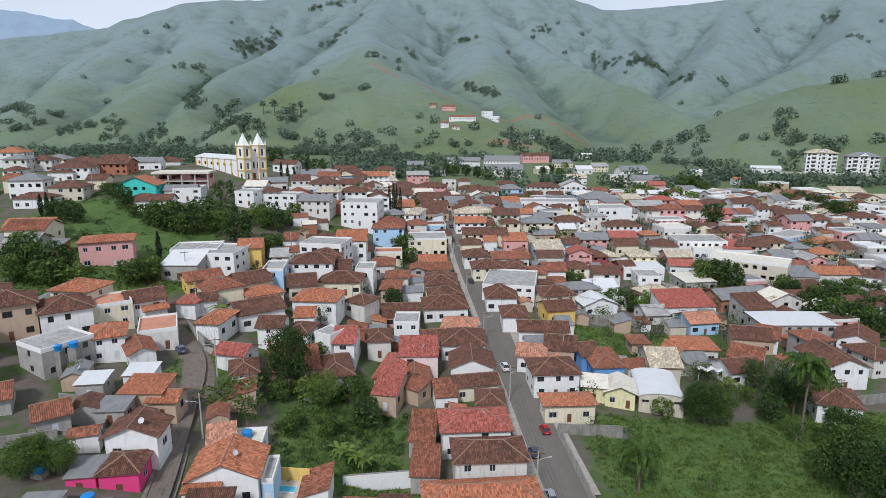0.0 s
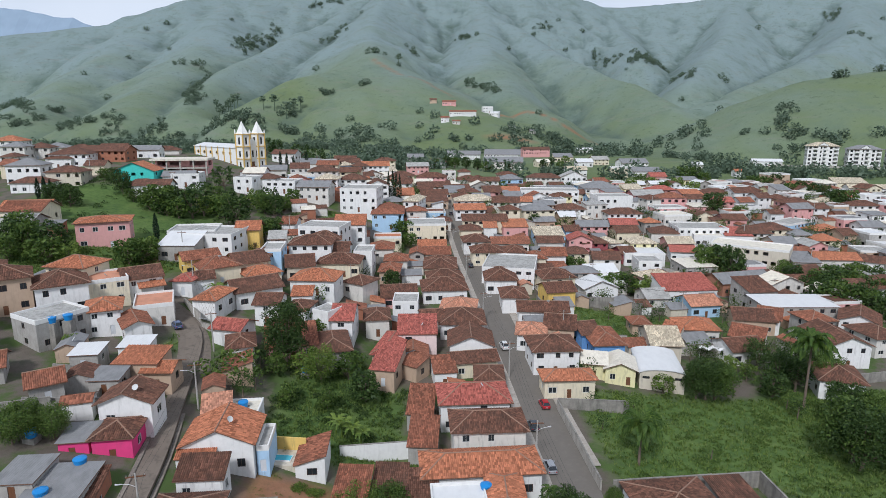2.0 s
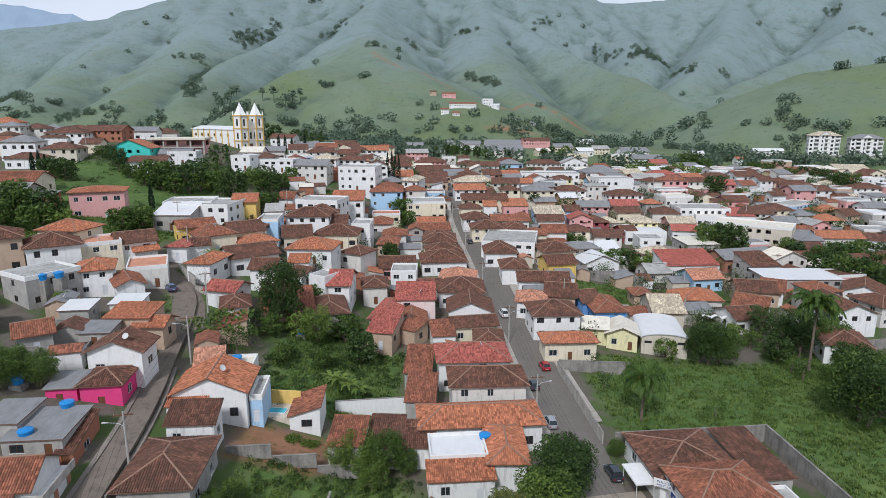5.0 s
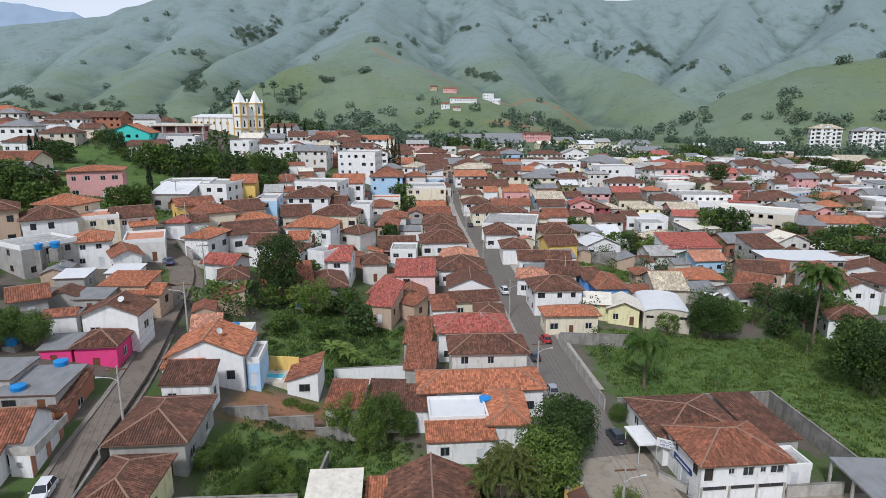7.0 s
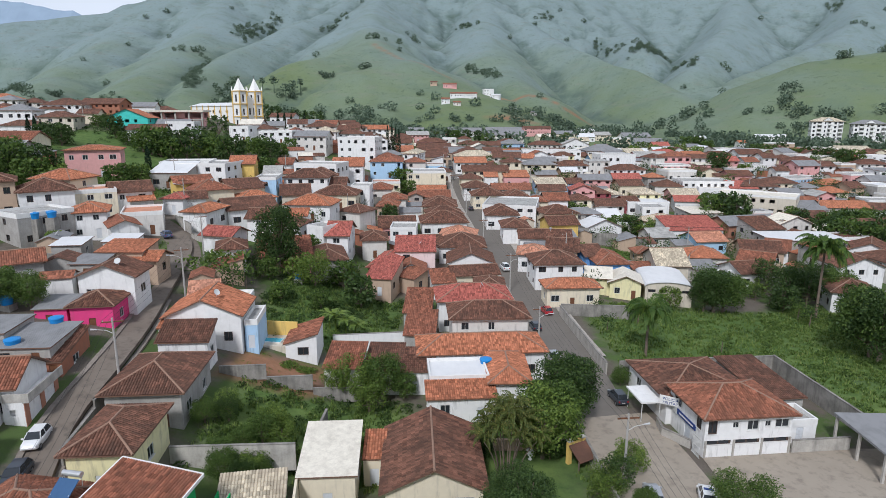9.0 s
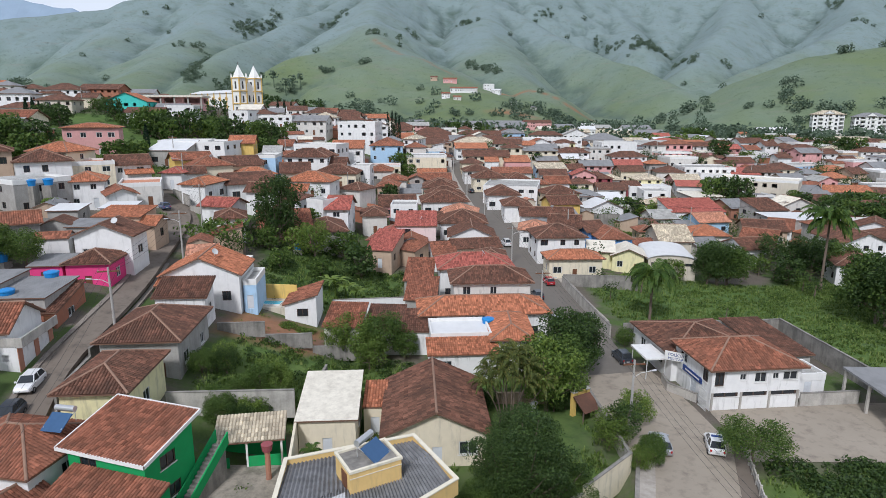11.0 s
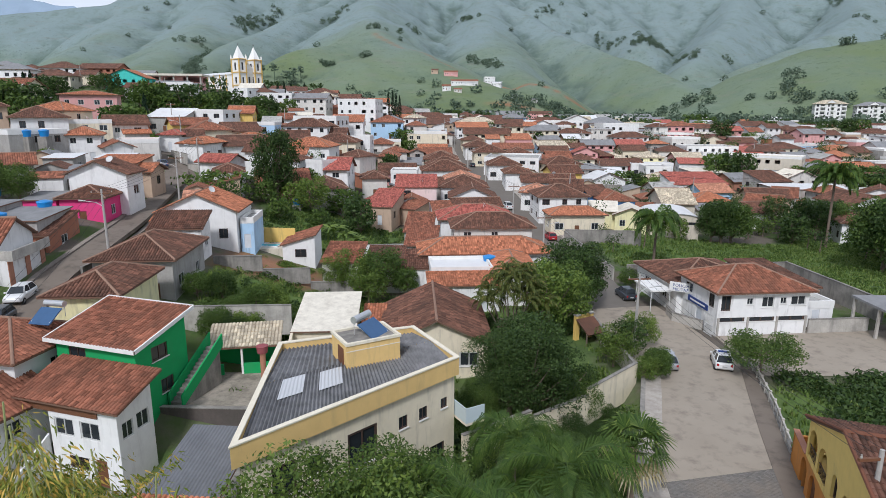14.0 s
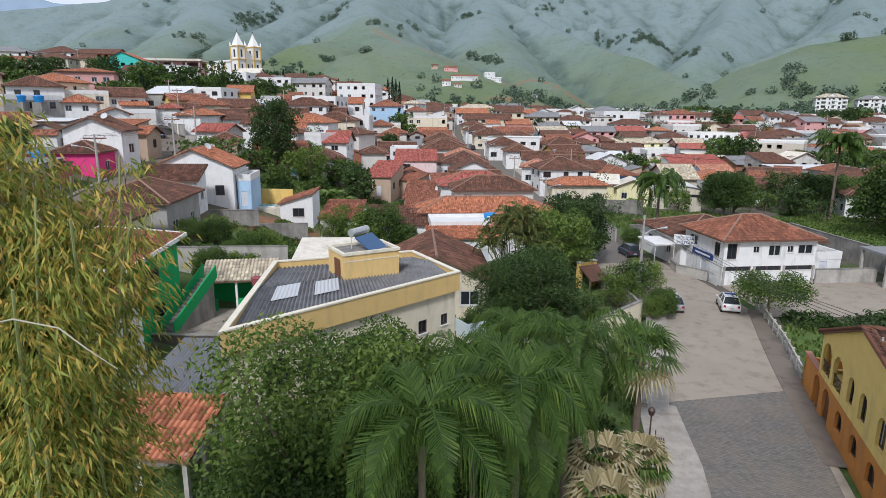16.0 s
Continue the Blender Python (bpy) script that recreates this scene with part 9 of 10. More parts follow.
hedge_rows = []
for k in range(34):
    hedge_rows.append((-18.6 + 3.6 * rs.random(), 66.8 + 1.4 * rs.random(), rs.uniform(0.5, 0.8), rs, 60))
for k in range(60):
    hedge_rows.append((rs.uniform(-23, -12.5), rs.choice((63.4, 64.4, 65.4, 68.6)), rs.uniform(0.2, 0.36), rs, 26))
scatter("garden_beds", "leafy vegetables in rows of red soil", "vegetables", LEAF["light"], hedge_rows, bush)

# ---- cypresses and banana plants ----
for x, y, h in ((-21.3, 236, 12), (-19.6, 236, 13), (-18.3, 236, 12.5), (-17.0, 237, 12), (-73.8, 151.9, 7.5), (-69.5, 269, 8), (-66.5, 269, 7.5), (-63, 279, 9), (-120.6, 178, 6.5), (-118.6, 178, 7), (-116.8, 178, 6), (-76.4, 284, 7)):
    cypress(x, y, h, 0.8)
for x, y, h, k in ((-13.3, 81.2, 3.4, 1), (-14.8, 81.4, 3.8, 2), (-11.9, 81.0, 3.2, 3), (-15.8, 82.2, 3.4, 4), (-47, 120, 4, 5)):
    banana(x, y, h, k)
for x, y, h in ((-62, 300, 11), (-78, 330, 12), (-92, 336, 12), (-100, 342, 13)):
    plant("thin", x, y, h)

# ---- cars ----
TYRE = plain("tyre_rubber", (0.025, 0.025, 0.025), 0.8)
RIM = plain("wheel_rim", (0.4, 0.4, 0.42), 0.35, 0.6)
LAMP_GLASS = plain("lamp_lens", (0.6, 0.6, 0.58), 0.1)
TAIL = plain("tail_lens", (0.35, 0.02, 0.02), 0.2)
WHEEL, HUB = Shape(), Shape()
WHEEL.lathe([(0.19, -0.1), (0.3, -0.1), (0.32, -0.06), (0.32, 0.06), (0.3, 0.1), (0.19, 0.1)], (0, 0, 0), 18)
HUB.lathe([(0.0, 0.09), (0.1, 0.085), (0.195, 0.06), (0.195, -0.06), (0.0, -0.08)], (0, 0, 0), 14)
WHEEL, HUB = WHEEL.mesh("tyre", [TYRE], True), HUB.mesh("rim", [RIM])
PLATE = plain("plate", (0.5, 0.5, 0.5), 0.5)


def car_paint(name, c, metal=0.2):
    k = Nodes(name, 0.3, metal, 0.5)
    k.colour(k.mix(k.noise(k.place("Object"), 2.0, 4), times(c, 0.93), times(c, 1.05)))
    k.bsdf.inputs["Coat Weight"].default_value = 0.5
    return k.mat


PAINTS = {"white": car_paint("white_car_paint", (0.75, 0.75, 0.74), 0), "red": car_paint("red_car_paint", (0.45, 0.02, 0.03)), "dark": car_paint("dark_car_paint", (0.035, 0.045, 0.06)),
          "silver": car_paint("silver_car_paint", (0.42, 0.43, 0.45), 0.5), "blue": car_paint("blue_car_paint", (0.08, 0.12, 0.24))}


def car(x, y, turn, paint, label, tall=0.0, long=4.1, bar=False):
    """A parked car facing local +x: lofted body, glazed cabin, wheels, lamps."""
    root = thing("car", x, y, ground_height(x, y) + 0.08, turn, label, "car", "parked cars")
    root.matrix_basis = root.matrix_basis @ Matrix.Scale(1 / UNIT, 4)
    k, up = long / 4.1, tall
    s = Shape()
    ring = lambda px, hw, z0, z1: [(px * k, -hw, z0 + 0.08), (px * k, -hw * 0.94, z0), (px * k, hw * 0.94, z0), (px * k, hw, z0 + 0.08), (px * k, hw, z1 - 0.14), (px * k, hw * 0.88, z1), (px * k, -hw * 0.88, z1), (px * k, -hw, z1 - 0.14)]
    cuts = [ring(-2.05, 0.72, 0.42, 0.78 + up * 0.5), ring(-1.95, 0.82, 0.28, 0.9 + up * 0.6), ring(-1.3, 0.86, 0.24, 0.95 + up * 0.6), ring(0.0, 0.87, 0.22, 0.95 + up * 0.6), ring(0.9, 0.86, 0.24, 0.92 + up * 0.6), ring(1.6, 0.83, 0.26, 0.82 + up * 0.5), ring(1.98, 0.76, 0.3, 0.7 + up * 0.4), ring(2.06, 0.66, 0.4, 0.6 + up * 0.4)]
    for a, b in zip(cuts, cuts[1:]):
        for i in range(8):
            j = (i + 1) % 8
            s.face([a[i], b[i], b[j], a[j]])
    s.face(cuts[0])
    s.face(list(reversed(cuts[-1])))
    part("body", s, PAINTS[paint], root, smooth=False)
    zb, zt = 0.93 + up * 0.6, 1.46 + up
    bot = [(-1.85 * k, -0.78), (1.0 * k, -0.78), (1.0 * k, 0.78), (-1.85 * k, 0.78)]
    top = [(-1.45 * k, -0.6), (0.35 * k, -0.6), (0.35 * k, 0.6), (-1.45 * k, 0.6)]
    g = Shape()
    for i in range(4):
        j = (i + 1) % 4
        g.face([(*bot[i], zb), (*bot[j], zb), (*top[j], zt), (*top[i], zt)])
    part("glazing", g, GLASS, root)
    r = Shape()
    r.face([(*p, zt + 0.015) for p in top])
    r.box((-1.42 * k, -0.56, zt), (0.3 * k, 0.56, zt + 0.04))
    for i in range(4):
        r.tube([(*bot[i], zb), (*top[i], zt)], 0.045, 5)
    for side in (-1, 1):
        r.tube([(-0.35 * k, side * 0.785, zb), (-0.4 * k, side * 0.605, zt)], 0.04, 5)
        r.box((0.72 * k, side * 0.95 - 0.08, zb), (0.9 * k, side * 0.95 + 0.08, zb + 0.13))
    part("roof", r, PAINTS[paint], root)
    for px in (-1.28, 1.28):
        for sy in (-1, 1):
            w = part("wheel", WHEEL, None, root, m=pose(px * k, sy * 0.78, 0.24, 90, 0, 0))
            part("rim", HUB, None, w, m=pose(0, 0, 0, 180 if sy > 0 else 0, 0, 0))
    for sy in (-1, 1):
        h = Shape()
        h.box((1.88 * k, sy * 0.55 - 0.17, 0.56 + up * 0.4), (2.03 * k, sy * 0.55 + 0.17, 0.7 + up * 0.4))
        part("headlight", h, LAMP_GLASS, root)
        h = Shape()
        h.box((-2.06 * k, sy * 0.62 - 0.1, 0.6 + up * 0.4), (-1.96 * k, sy * 0.62 + 0.1, 0.82 + up * 0.5))
        part("tail_light", h, TAIL, root)
    h = Shape()
    h.box((-2.08 * k, -0.22, 0.5 + up * 0.3), (-2.05 * k, 0.22, 0.62 + up * 0.3))
    part("plate", h, PLATE, root)
    if bar:
        h = Shape()
        h.box((-0.5, -0.5, zt + 0.04), (-0.25, 0.5, zt + 0.15))
        part("light_bar", h, BLUE_SIGN, root)
    return root


car(23.0, 45.3, 74, "white", "white police estate car with a roof light bar", 0.08, 3.8, True)
car(18.5, 45.4, 84, "silver", "silver car parked half under a bush")
car(20.6, 63.6, 97, "dark", "dark blue-grey estate car parked by the office", 0.1)
car(17.5, 94.0, 98, "red", "small red car parked at the kerb", 0, 3.7)
car(12.9, 117.4, 100, "white", "white van driving up the street", 0.35, 4.3)
car(15.3, 75.6, 95, "silver", "silver car parked before the orange-roofed house")
car(14.6, 87.0, 97, "dark", "dark car parked at the kerb", 0, 3.8)
car(-48.6, 104.4, 130, "blue", "blue saloon car parked on the slope street")
car(-33.0, 45.2, -78, "white", "white hatchback parked on the slope street", 0, 3.9)
car(-31.7, 40.8, -78, "dark", "dark car parked on the slope street", 0, 3.9)
car(-29.9, 177.5, 60, "silver", "silver car parked on the side street")
car(-27.4, 181.0, 60, "white", "white car parked on the side street")
car(8.4, 173.5, 96, "dark", "dark car on the main street")
car(3.1, 228, 96, "dark", "dark car at the top of the street")
car(60, 163, 15, "white", "white car on the back street")
car(82, 168, -10, "silver", "silver car on the back street")

# ---- poles and wires ----
POLE = concrete("pole_cement", (0.42, 0.40, 0.37), amount=0.3)
WIRE = plain("cable_black", (0.02, 0.02, 0.02), 0.6)
LAMP_HEAD = plain("lamp_head_grey", (0.5, 0.5, 0.5), 0.4)


def pole(x, y, h, turn, lamp=True, side=1):
    root = thing("utility_pole", x, y, ground_height(x, y), turn, "concrete utility pole with a crossarm and street lamp" if lamp else "concrete utility pole with a wooden crossarm", "utility pole", "utility poles")
    s = Shape()
    s.tube([(0, 0, -0.5), (0, 0, h)], [0.15, 0.09], 8)
    part("shaft", s, POLE, root)
    s = Shape()
    s.box((-0.95, -0.06, h - 0.45), (0.95, 0.06, h - 0.33))
    arm = part("crossarm", s, DOOR_WOOD, root)
    for u in (-0.85, 0.85):
        s = Shape()
        s.lathe([(0.03, h - 0.33), (0.05, h - 0.28), (0.03, h - 0.22), (0.04, h - 0.17), (0.0, h - 0.15)], (u, 0, 0), 8)
        part("insulator", s, CEMENT_PALE, arm)
    if lamp:
        s = Shape()
        s.tube([(0, 0, h - 1.6), (side * 0.6, 0, h - 1.2), (side * 1.5, 0, h - 1.05)], 0.03, 6)
        a = part("lamp_arm", s, FRAME, root)
        s = Shape()
        s.tube([(side * 1.4, 0, h - 1.05), (side * 1.95, 0, h - 1.0)], [0.05, 0.1], 8)
        part("lamp_head", s, LAMP_HEAD, a)
    return Vector((x, y, ground_height(x, y) + h - 0.15))


def wires(tops, turn, spread=(-0.85, -0.3, 0.3, 0.85)):
    for a, b in zip(tops, tops[1:]):
        root = thing("cable_span", a.x, a.y, a.z, 0, "thin black cables sagging between poles", "cable", "cable spans")
        side = Vector((math.cos(radians(turn)), math.sin(radians(turn)), 0))
        for k, u in enumerate(spread):
            s = Shape()
            line = []
            for i in range(9):
                t = i / 8
                p = a.lerp(b, t) + side * u - a
                line.append(p - Vector((0, 0, 0.022 * (b - a).length * 4 * t * (1 - t) * (0.8 + 0.2 * k))))
            s.tube(line, 0.012, 4)
            part("cable", s, WIRE, root)


tops = [pole(x, y, 7.2, 6, True, 1) for x, y in ((17.6, 21.0), (16.4, 47.0), (13.4, 76.2), (12.6, 104.5), (9.4, 131), (6.6, 160), (3.4, 190), (0.4, 220))]
wires(tops, 6)
tops = [pole(x, y, 7.2, 15, True, -1) for x, y in ((-25.6, 30), (-31.0, 54.6), (-35.0, 79.5), (-39.6, 98.0), (-52.0, 121))]
wires(tops, 15)
tops = [pole(x, y, 7.0, 0, False) for x, y in ((33, 150), (62, 148), (92, 160), (120, 190))]
wires(tops, 60)
for x, y in ((26, 122), (44, 170), (70, 205), (110, 215), (-22, 140), (-44, 170), (-62, 140), (52, 230), (150, 240), (30, 205), (88, 250), (-90, 200), (-120, 205)):
    pole(x, y, 7.2, 10, False)

# ---- blue water tanks and dishes on the roofs ----
TANK_BLUE = plain("blue_plastic", (0.02, 0.22, 0.55), 0.35)
DISH = plain("dish_grey", (0.55, 0.55, 0.54), 0.5)


def water_tank(x, y, z, r=0.7):
    root = thing("water_tank", x, y, z, 0, "round blue plastic water tank", "water tank", "water tanks")
    s = Shape()
    s.lathe([(0.0, 0.0), (r * 0.82, 0.0), (r, 0.75), (r * 1.05, 0.78), (r * 1.05, 0.86), (0.0, 0.86)], (0, 0, 0), 20)
    tankm = part("tank", s, TANK_BLUE, root)
    s = Shape()
    s.lathe([(r * 1.07, 0.86), (r * 1.02, 0.95), (r * 0.4, 1.08), (0.0, 1.1)], (0, 0, 0), 20)
    part("lid", s, TANK_BLUE, tankm)


for x, y, z in ((-28.6, 79.8, 7.35), (-62.4, 91.2, 16.2), (-60.6, 92.6, 16.2), (-49.3, 65.7, 10.7), (-45.8, 61.4, 9.6), (5.6, 66.0, 3.2), (-23.6, 97.0, 5.2), (-41.5, 55.4, 9.6), (-40.5, 60.7, 10.0)):
    g = ground_height(x, y)
    water_tank(x, y, z if z - g > 2 else z)
    if z - g > 0.3:
        s = thing("tank_stand", x, y, g, 0, "rough brick stand under a water tank", "stand", "tank stands")
        q = Shape()
        q.box((-0.7, -0.7, -0.5), (0.7, 0.7, z - g))
        part("pier", q, CEMENT, s)
for k, (x, y, w, d, a) in enumerate(list(BUILT)):
    if k % 7 == 3 and 40 < y < 150 and w > 5:
        z = ground_height(x, y)
        hit, place, normal, _, ob, _ = scene.ray_cast(bpy.context.evaluated_depsgraph_get(), Vector((x + 1.2, y - 1.0, z + 30)), Vector((0, 0, -1)))
        if hit and place.z > z + 2.2:
            root = thing("satellite_dish", place.x, place.y, place.z - 0.03, 30 * k, "small pale satellite dish on a roof", "satellite dish", "satellite dishes")
            s = Shape()
            s.tube([(0, 0, -0.05), (0, 0, 0.45)], 0.025, 6)
            part("mast", s, FRAME, root)
            s = Shape()
            m = pose(0, -0.1, 0.55, 55, 0, 0)
            for i in range(14):
                for r0, r1, z0, z1 in ((0.0, 0.22, 0.0, 0.03), (0.22, 0.4, 0.03, 0.1)):
                    p = [(r * math.cos(q), r * math.sin(q), zz) for r, q, zz in ((r0, i * math.pi / 7, z0), (r1, i * math.pi / 7, z1), (r1, (i + 1) * math.pi / 7, z1), (r0, (i + 1) * math.pi / 7, z0))]
                    s.face([m @ Vector(v) for v in p])
            part("reflector", s, DISH, root)

# ---- garden walls, the little pool and its terrace ----
garden_wall([(-29.6, 43.0), (-30.9, 50.0), (-31.0, 58.0)], 0.7, CEMENT, "low dark stained wall along the slope street")
garden_wall([(-14.4, 77.0), (-2.8, 78.6)], 2.2, WALLS["white"], "white garden wall behind a lawn", z=0.6, drop=2.0)
garden_wall([(-24, 61.6), (-19, 62.1), (-14, 62.6), (-8.5, 62.8)], 0.7, CEMENT, "grey block wall between vegetable beds")
garden_wall([(-22.5, 46.0), (-12.0, 46.6)], 1.5, CEMENT_PALE, "pale stained garden wall")
garden_wall([(-12, 46.6), (-11.6, 58)], 1.3, CEMENT, "stained garden wall")
garden_wall([(-33, 99), (-45, 106.5), (-52, 116)], 0.9, CEMENT_PALE, "white street wall with a stained foot")
garden_wall([(-58, 70), (-44, 74.5)], 1.4, CEMENT, "grey block wall round a yard")
garden_wall([(22, 122), (33, 124), (62, 121)], 1.8, CEMENT_PALE, "pale wall along the green lot")
garden_wall([(30, 150), (52, 149)], 2.2, CEMENT, "long stained wall behind the green lot")
garden_wall([(62, 118), (80, 108), (100, 112)], 2.0, CEMENT, "stained wall beside the sheds")
garden_wall([(76, 176), (62, 196), (50, 222)], 2.4, CEMENT_PALE, "long white wall beside the back street")
garden_wall([(10.9, 28.4), (13.9, 36.9), (16.4, 44.4)], 0.42, CEMENT_PALE, "pale cement wall above the stream bed", 0.25, True, "stream_wall", 3.2)
fence = thing("road_fence", 0, 0, 0, 0, "white concrete post-and-rail fence beside the road", "fence")
fence_line = [(25.3, 45.4), (25.0, 44.1), (23.2, 37.7), (21.3, 32.3)]
for (ax, ay), (bx, by) in zip(fence_line, fence_line[1:]):
    count = max(1, round(math.dist((ax, ay), (bx, by)) / 1.3))
    turn = math.atan2(by - ay, bx - ax)
    for k in range(count):
        m = Matrix.Translation((ax + (bx - ax) * k / count, ay + (by - ay) * k / count, 0.0)) @ Matrix.Rotation(turn, 4, "Z")
        span = math.dist((ax, ay), (bx, by)) / count
        s = Shape()
        s.box((-0.09, -0.09, -0.5), (0.09, 0.09, 0.95), 0, m)
        part("post", s, CEMENT_PALE, fence)
        for v in (0.3, 0.68):
            s = Shape()
            s.box((0.09, -0.05, v), (span - 0.09, 0.05, v + 0.16), 0, m)
            part("rail", s, CEMENT_PALE, fence)
        s = Shape()
        s.box((0, -0.12, -0.8), (span, 0.12, 0.1), 0, m)
        part("plinth", s, CEMENT, fence)
for p0, p1 in (((24, 104), (23, 118)), ((25, 132), (24, 146)), ((-18, 106), (-19, 122)), ((-28, 122), (-27, 138)), ((-12, 142), (-14, 158)), ((36, 160), (35, 184)), ((70, 182), (68, 206)), ((-8, 162), (-20, 168)), ((28, 190), (27, 214)), ((96, 196), (92, 222))):
    garden_wall([p0, p1], 1.7, CEMENT, "stained cement wall between back yards")
pool = thing("pool_terrace", -21.0, 72.4, 3.75, -6, "small blue pool on a paved terrace", "pool")
s = Shape()
s.box((-2.4, -1.8, -2.0), (2.4, 2.2, 0.05))
part("terrace", s, WALLS["beige"], pool)
s = Shape()
s.box((-1.5, -0.9, 0.05), (1.2, 0.5, 0.2))
part("basin", s, TRIM, pool)
s = Shape()
s.box((-1.4, -0.8, 0.15), (1.1, 0.4, 0.21))
part("water", s, plain("pool_water", (0.08, 0.45, 0.58), 0.05), pool)
s = Shape()
s.box((-2.4, 2.0, 0.05), (2.4, 2.2, 1.9))
part("back_wall", s, WALLS["yellow"], pool)
sail = thing("shade_canopy", 56.1, 118.5, -1.4, -8, "crumpled white canopy on poles", "canopy")
s = Shape()
for i in range(8):
    for j in range(4):
        z = lambda a, b: 2.5 + 0.35 * math.sin(a * 1.7 + b) + 0.5 * math.cos(b * 0.9)
        s.face([(-2.4 + 0.6 * p, -2 + q, z(p, q)) for p, q in ((i, j), (i + 1, j), (i + 1, j + 1), (i, j + 1))])
part("sheet", s, TRIM, sail)
for a, b in ((-2.3, -1.9), (2.3, -1.9), (-2.3, 1.9), (2.3, 1.9)):
    s = Shape()
    s.tube([(a, b, -0.4), (a, b, 2.4)], 0.05, 6)
    part("pole", s, FRAME, sail)

# ---- the near end of the road: pavement, lamp, benches, setts ----
walkway = Shape()
walkway.prism([(10.6, 28.4), (9.5, 23.0), (6.6, 12.0), (8.8, 12.0), (11.7, 23.1), (12.6, 28.6), (11.0, 29.0)], -0.3, 0.24)
tagged(new("pavement", walkway.mesh("pavement", [PAVING])), "pale cement pavement at the road's near end", "pavement", kind="structure")
lamp = thing("lamp_post", 9.4, 23.4, 0.24, 0, "black cast lamp post with a lantern", "lamp post")
s = Shape()
s.tube([(0, 0, 0), (0, 0, 2.2)], [0.05, 0.03], 8)
part("post", s, FRAME_DARK, lamp)
s = Shape()
s.lathe([(0.05, 2.2), (0.12, 2.3), (0.16, 2.5), (0.05, 2.62), (0, 2.66)], (0, 0, 0), 8)
part("lantern", s, FRAME_DARK, lamp)
for x, y, t in ((10.3, 24.4, 72), (9.7, 22.4, 72)):
    b = thing("bench", x, y, 0.24, t, "dark slatted iron bench", "bench", "benches")
    b.matrix_basis = b.matrix_basis @ Matrix.Scale(1 / UNIT, 4)
    for k in range(4):
        s = Shape()
        s.box((-0.6, -0.22 + 0.12 * k, 0.42), (0.6, -0.14 + 0.12 * k, 0.46))
        part("slat", s, FRAME_DARK, b)
    for k in range(3):
        s = Shape()
        s.box((-0.6, 0.26, 0.52 + 0.13 * k), (0.6, 0.29, 0.6 + 0.13 * k))
        part("slat", s, FRAME_DARK, b)
    for u in (-0.5, 0.5):
        s = Shape()
        s.box((u - 0.03, -0.22, 0), (u + 0.03, -0.16, 0.44))
        s.box((u - 0.03, 0.24, 0), (u + 0.03, 0.3, 0.9))
        part("leg", s, FRAME_DARK, b)
setts = thing("sett_paving", 16.15, 30.0, 0.0, -19, "worn grey stone setts paving the near end of the road", "paving", kind="structure")
STONE = Nodes("grey_setts", 0.85, 0, 0.3)
own = STONE.node("ShaderNodeObjectInfo").outputs["Random"]
isl = STONE.node("ShaderNodeNewGeometry").outputs["Random Per Island"]
pick = STONE.math("FRACT", STONE.math("ADD", own, isl))
worn = STONE.mix(pick, (0.135, 0.128, 0.118), (0.205, 0.19, 0.17))
worn = STONE.mix(STONE.math("MULTIPLY", STONE.ramp(STONE.noise(STONE.place(), 0.35, 5, 0.6), [(0.45, 0.0), (0.7, 1.0)]), 0.6), worn, (0.24, 0.20, 0.155))
STONE.colour(worn).bump(STONE.noise(STONE.place(), 25, 4), 0.4, 0.01)
one = Shape()
one.box((-0.085, -0.06, -0.05), (0.085, 0.06, 0.0))
one.box((-0.075, -0.05, 0.0), (0.075, 0.05, 0.008))
one = one.mesh("sett", [STONE.mat])
BED_FACE = concrete("sett_joint_grit", (0.17, 0.155, 0.135), (0.08, 0.07, 0.06), 0.5)
bed = Shape()
bed.prism([(-3.3, -17.0), (3.3, -17.0), (3.3, 2.0), (-3.3, -1.9)], -0.2, 0.102)
part("bed", bed, BED_FACE, setts)
rest, singles = Shape(), 0
rp = random.Random(6)
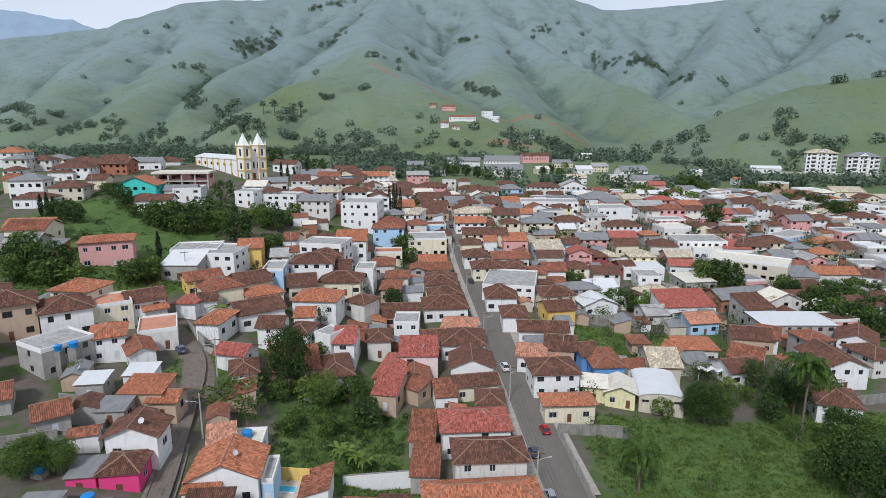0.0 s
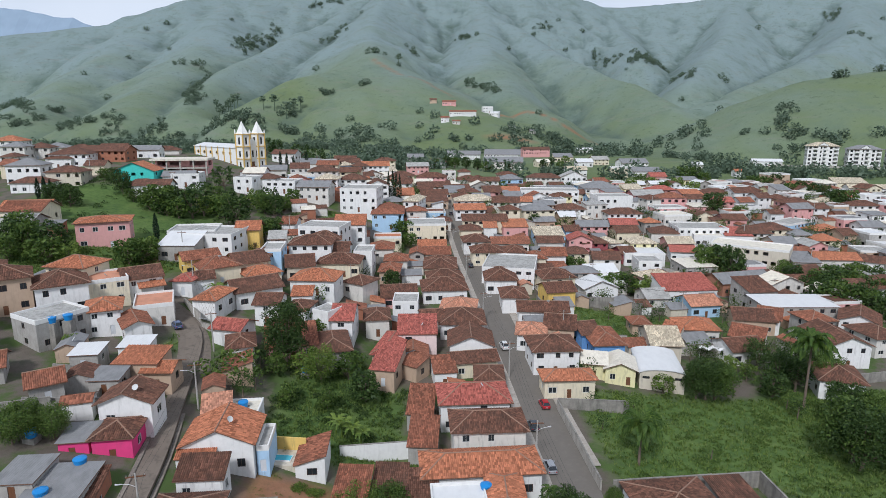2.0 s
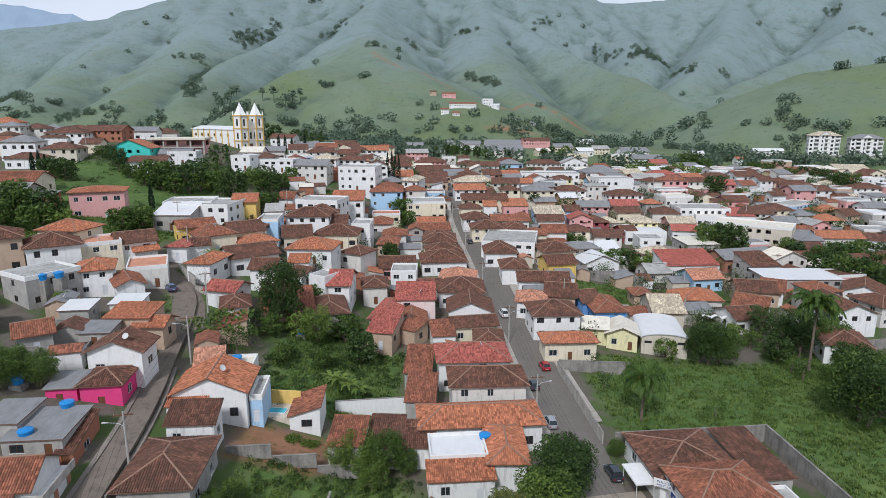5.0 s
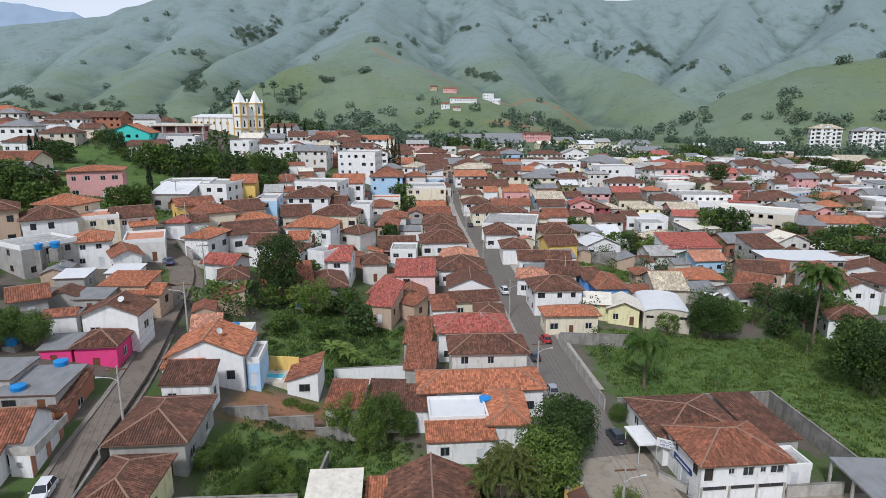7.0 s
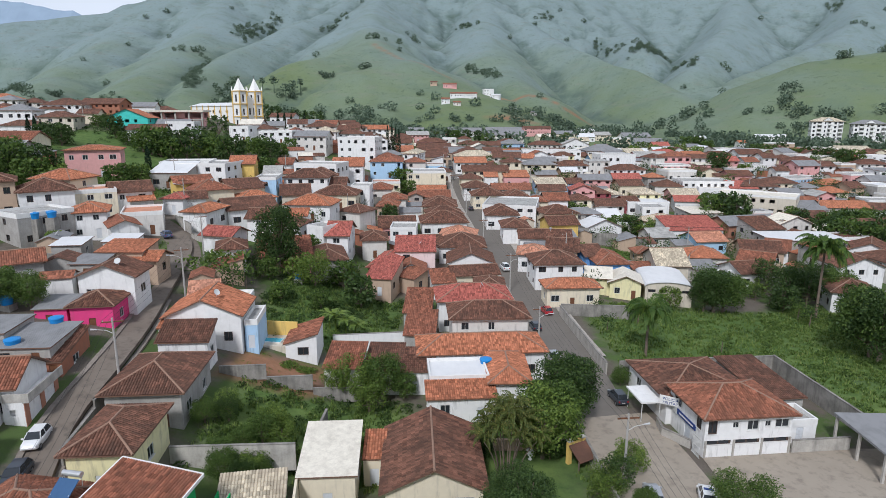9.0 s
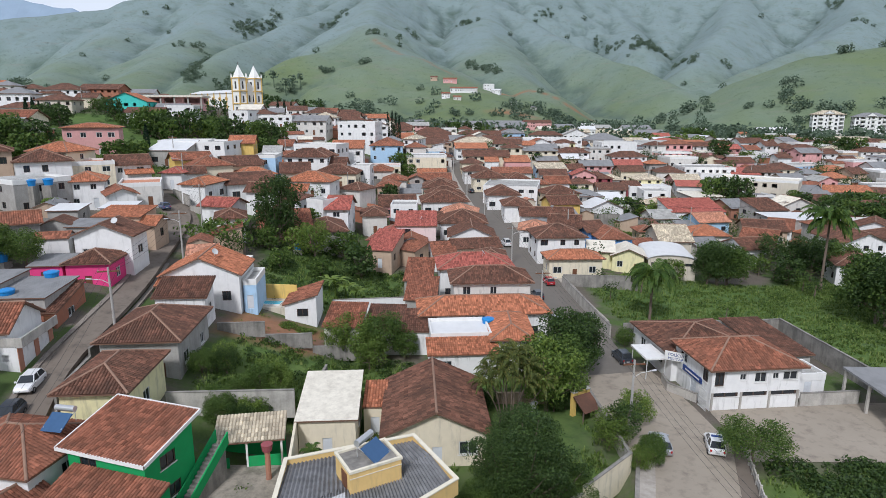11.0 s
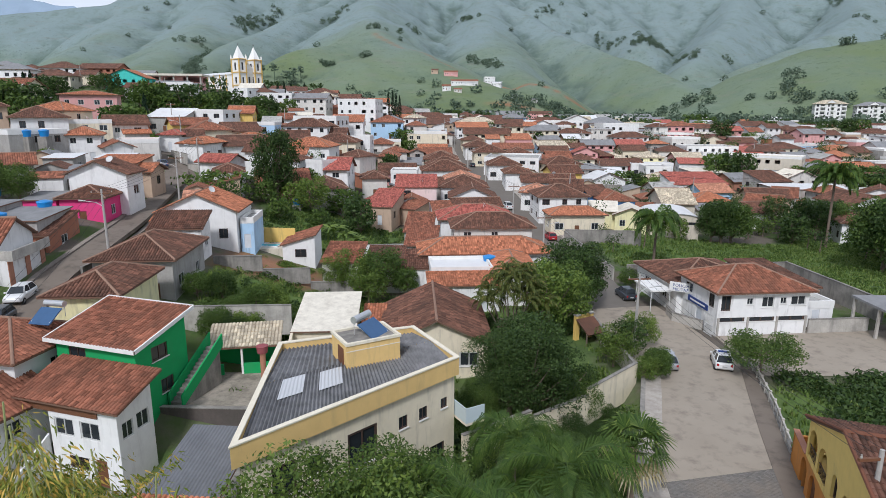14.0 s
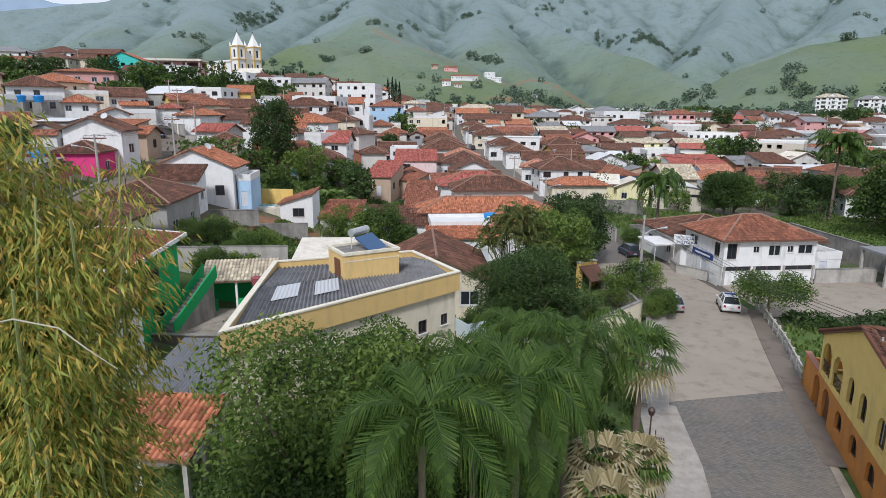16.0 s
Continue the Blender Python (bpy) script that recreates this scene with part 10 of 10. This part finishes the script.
for j in range(110):
    for i in range(36):
        x, y = -3.2 + 0.182 * i + (0.09 if j % 2 else 0), 1.8 - 0.134 * j
        if y > 0.05 + 0.59 * x - 0.08 or x > 3.2:
            continue
        z = 0.112 + rp.uniform(-0.004, 0.004)
        m = pose(x, y, z, rp.uniform(-1.5, 1.5), rp.uniform(-1.5, 1.5), rp.uniform(-4, 4))
        if singles < 300 and y < -3.0:
            singles += 1
            part("sett", one, None, setts, m=m)
        else:
            rest.box((-0.085, -0.06, -0.05), (0.085, 0.06, 0.006), 0, m)
tagged(part("sett_field", rest, STONE.mat, setts), kind="stuff")

# solar heater on the dark roof beside the green house, and the blue one's frame
solar_heater(-25.2, 36.9, 6.75, -10, 0.8)

# yard walls of the junk yard on the slope
garden_wall([(-57.4, 82.8), (-53.0, 82.0), (-49.0, 82.4)], 1.5, CEMENT, "grey block wall round a junk yard")
garden_wall([(-55.4, 73.1), (-46.4, 72.7)], 1.2, CEMENT, "grey block wall below a junk yard")
garden_wall([(-49.0, 82.4), (-46.4, 72.7)], 1.3, CEMENT, "grey block wall beside a junk yard")
junk_dice = random.Random(12)
RUSTY = plain("rusty_sheet_metal", (0.20, 0.10, 0.06), 0.8, vary=0.4)
OLD_BOARD = plain("weathered_board", (0.22, 0.19, 0.16), 0.9, vary=0.35)
for k in range(34):
    x, y = junk_dice.uniform(-55, -47.5), junk_dice.uniform(74.2, 81.5)
    if not clear(x, y, 0.4):
        continue
    pile = thing("scrap_board", x, y, ground_height(x, y) + 0.02, junk_dice.uniform(0, 180), "weathered boards and sheet scrap lying in a yard", "scrap", "scrap in the yard")
    q = Shape()
    a, b = junk_dice.uniform(0.3, 1.1), junk_dice.uniform(0.08, 0.5)
    m = pose(0, 0, 0.12, junk_dice.uniform(-14, 14), junk_dice.uniform(-10, 10), 0)
    q.box((-a, -b, -0.12), (a, b, junk_dice.choice((0.0, 0.05, 0.35))), 0, m)
    part("piece", q, junk_dice.choice((RUSTY, OLD_BOARD, OLD_BOARD, CEMENT, DISH)), pile)

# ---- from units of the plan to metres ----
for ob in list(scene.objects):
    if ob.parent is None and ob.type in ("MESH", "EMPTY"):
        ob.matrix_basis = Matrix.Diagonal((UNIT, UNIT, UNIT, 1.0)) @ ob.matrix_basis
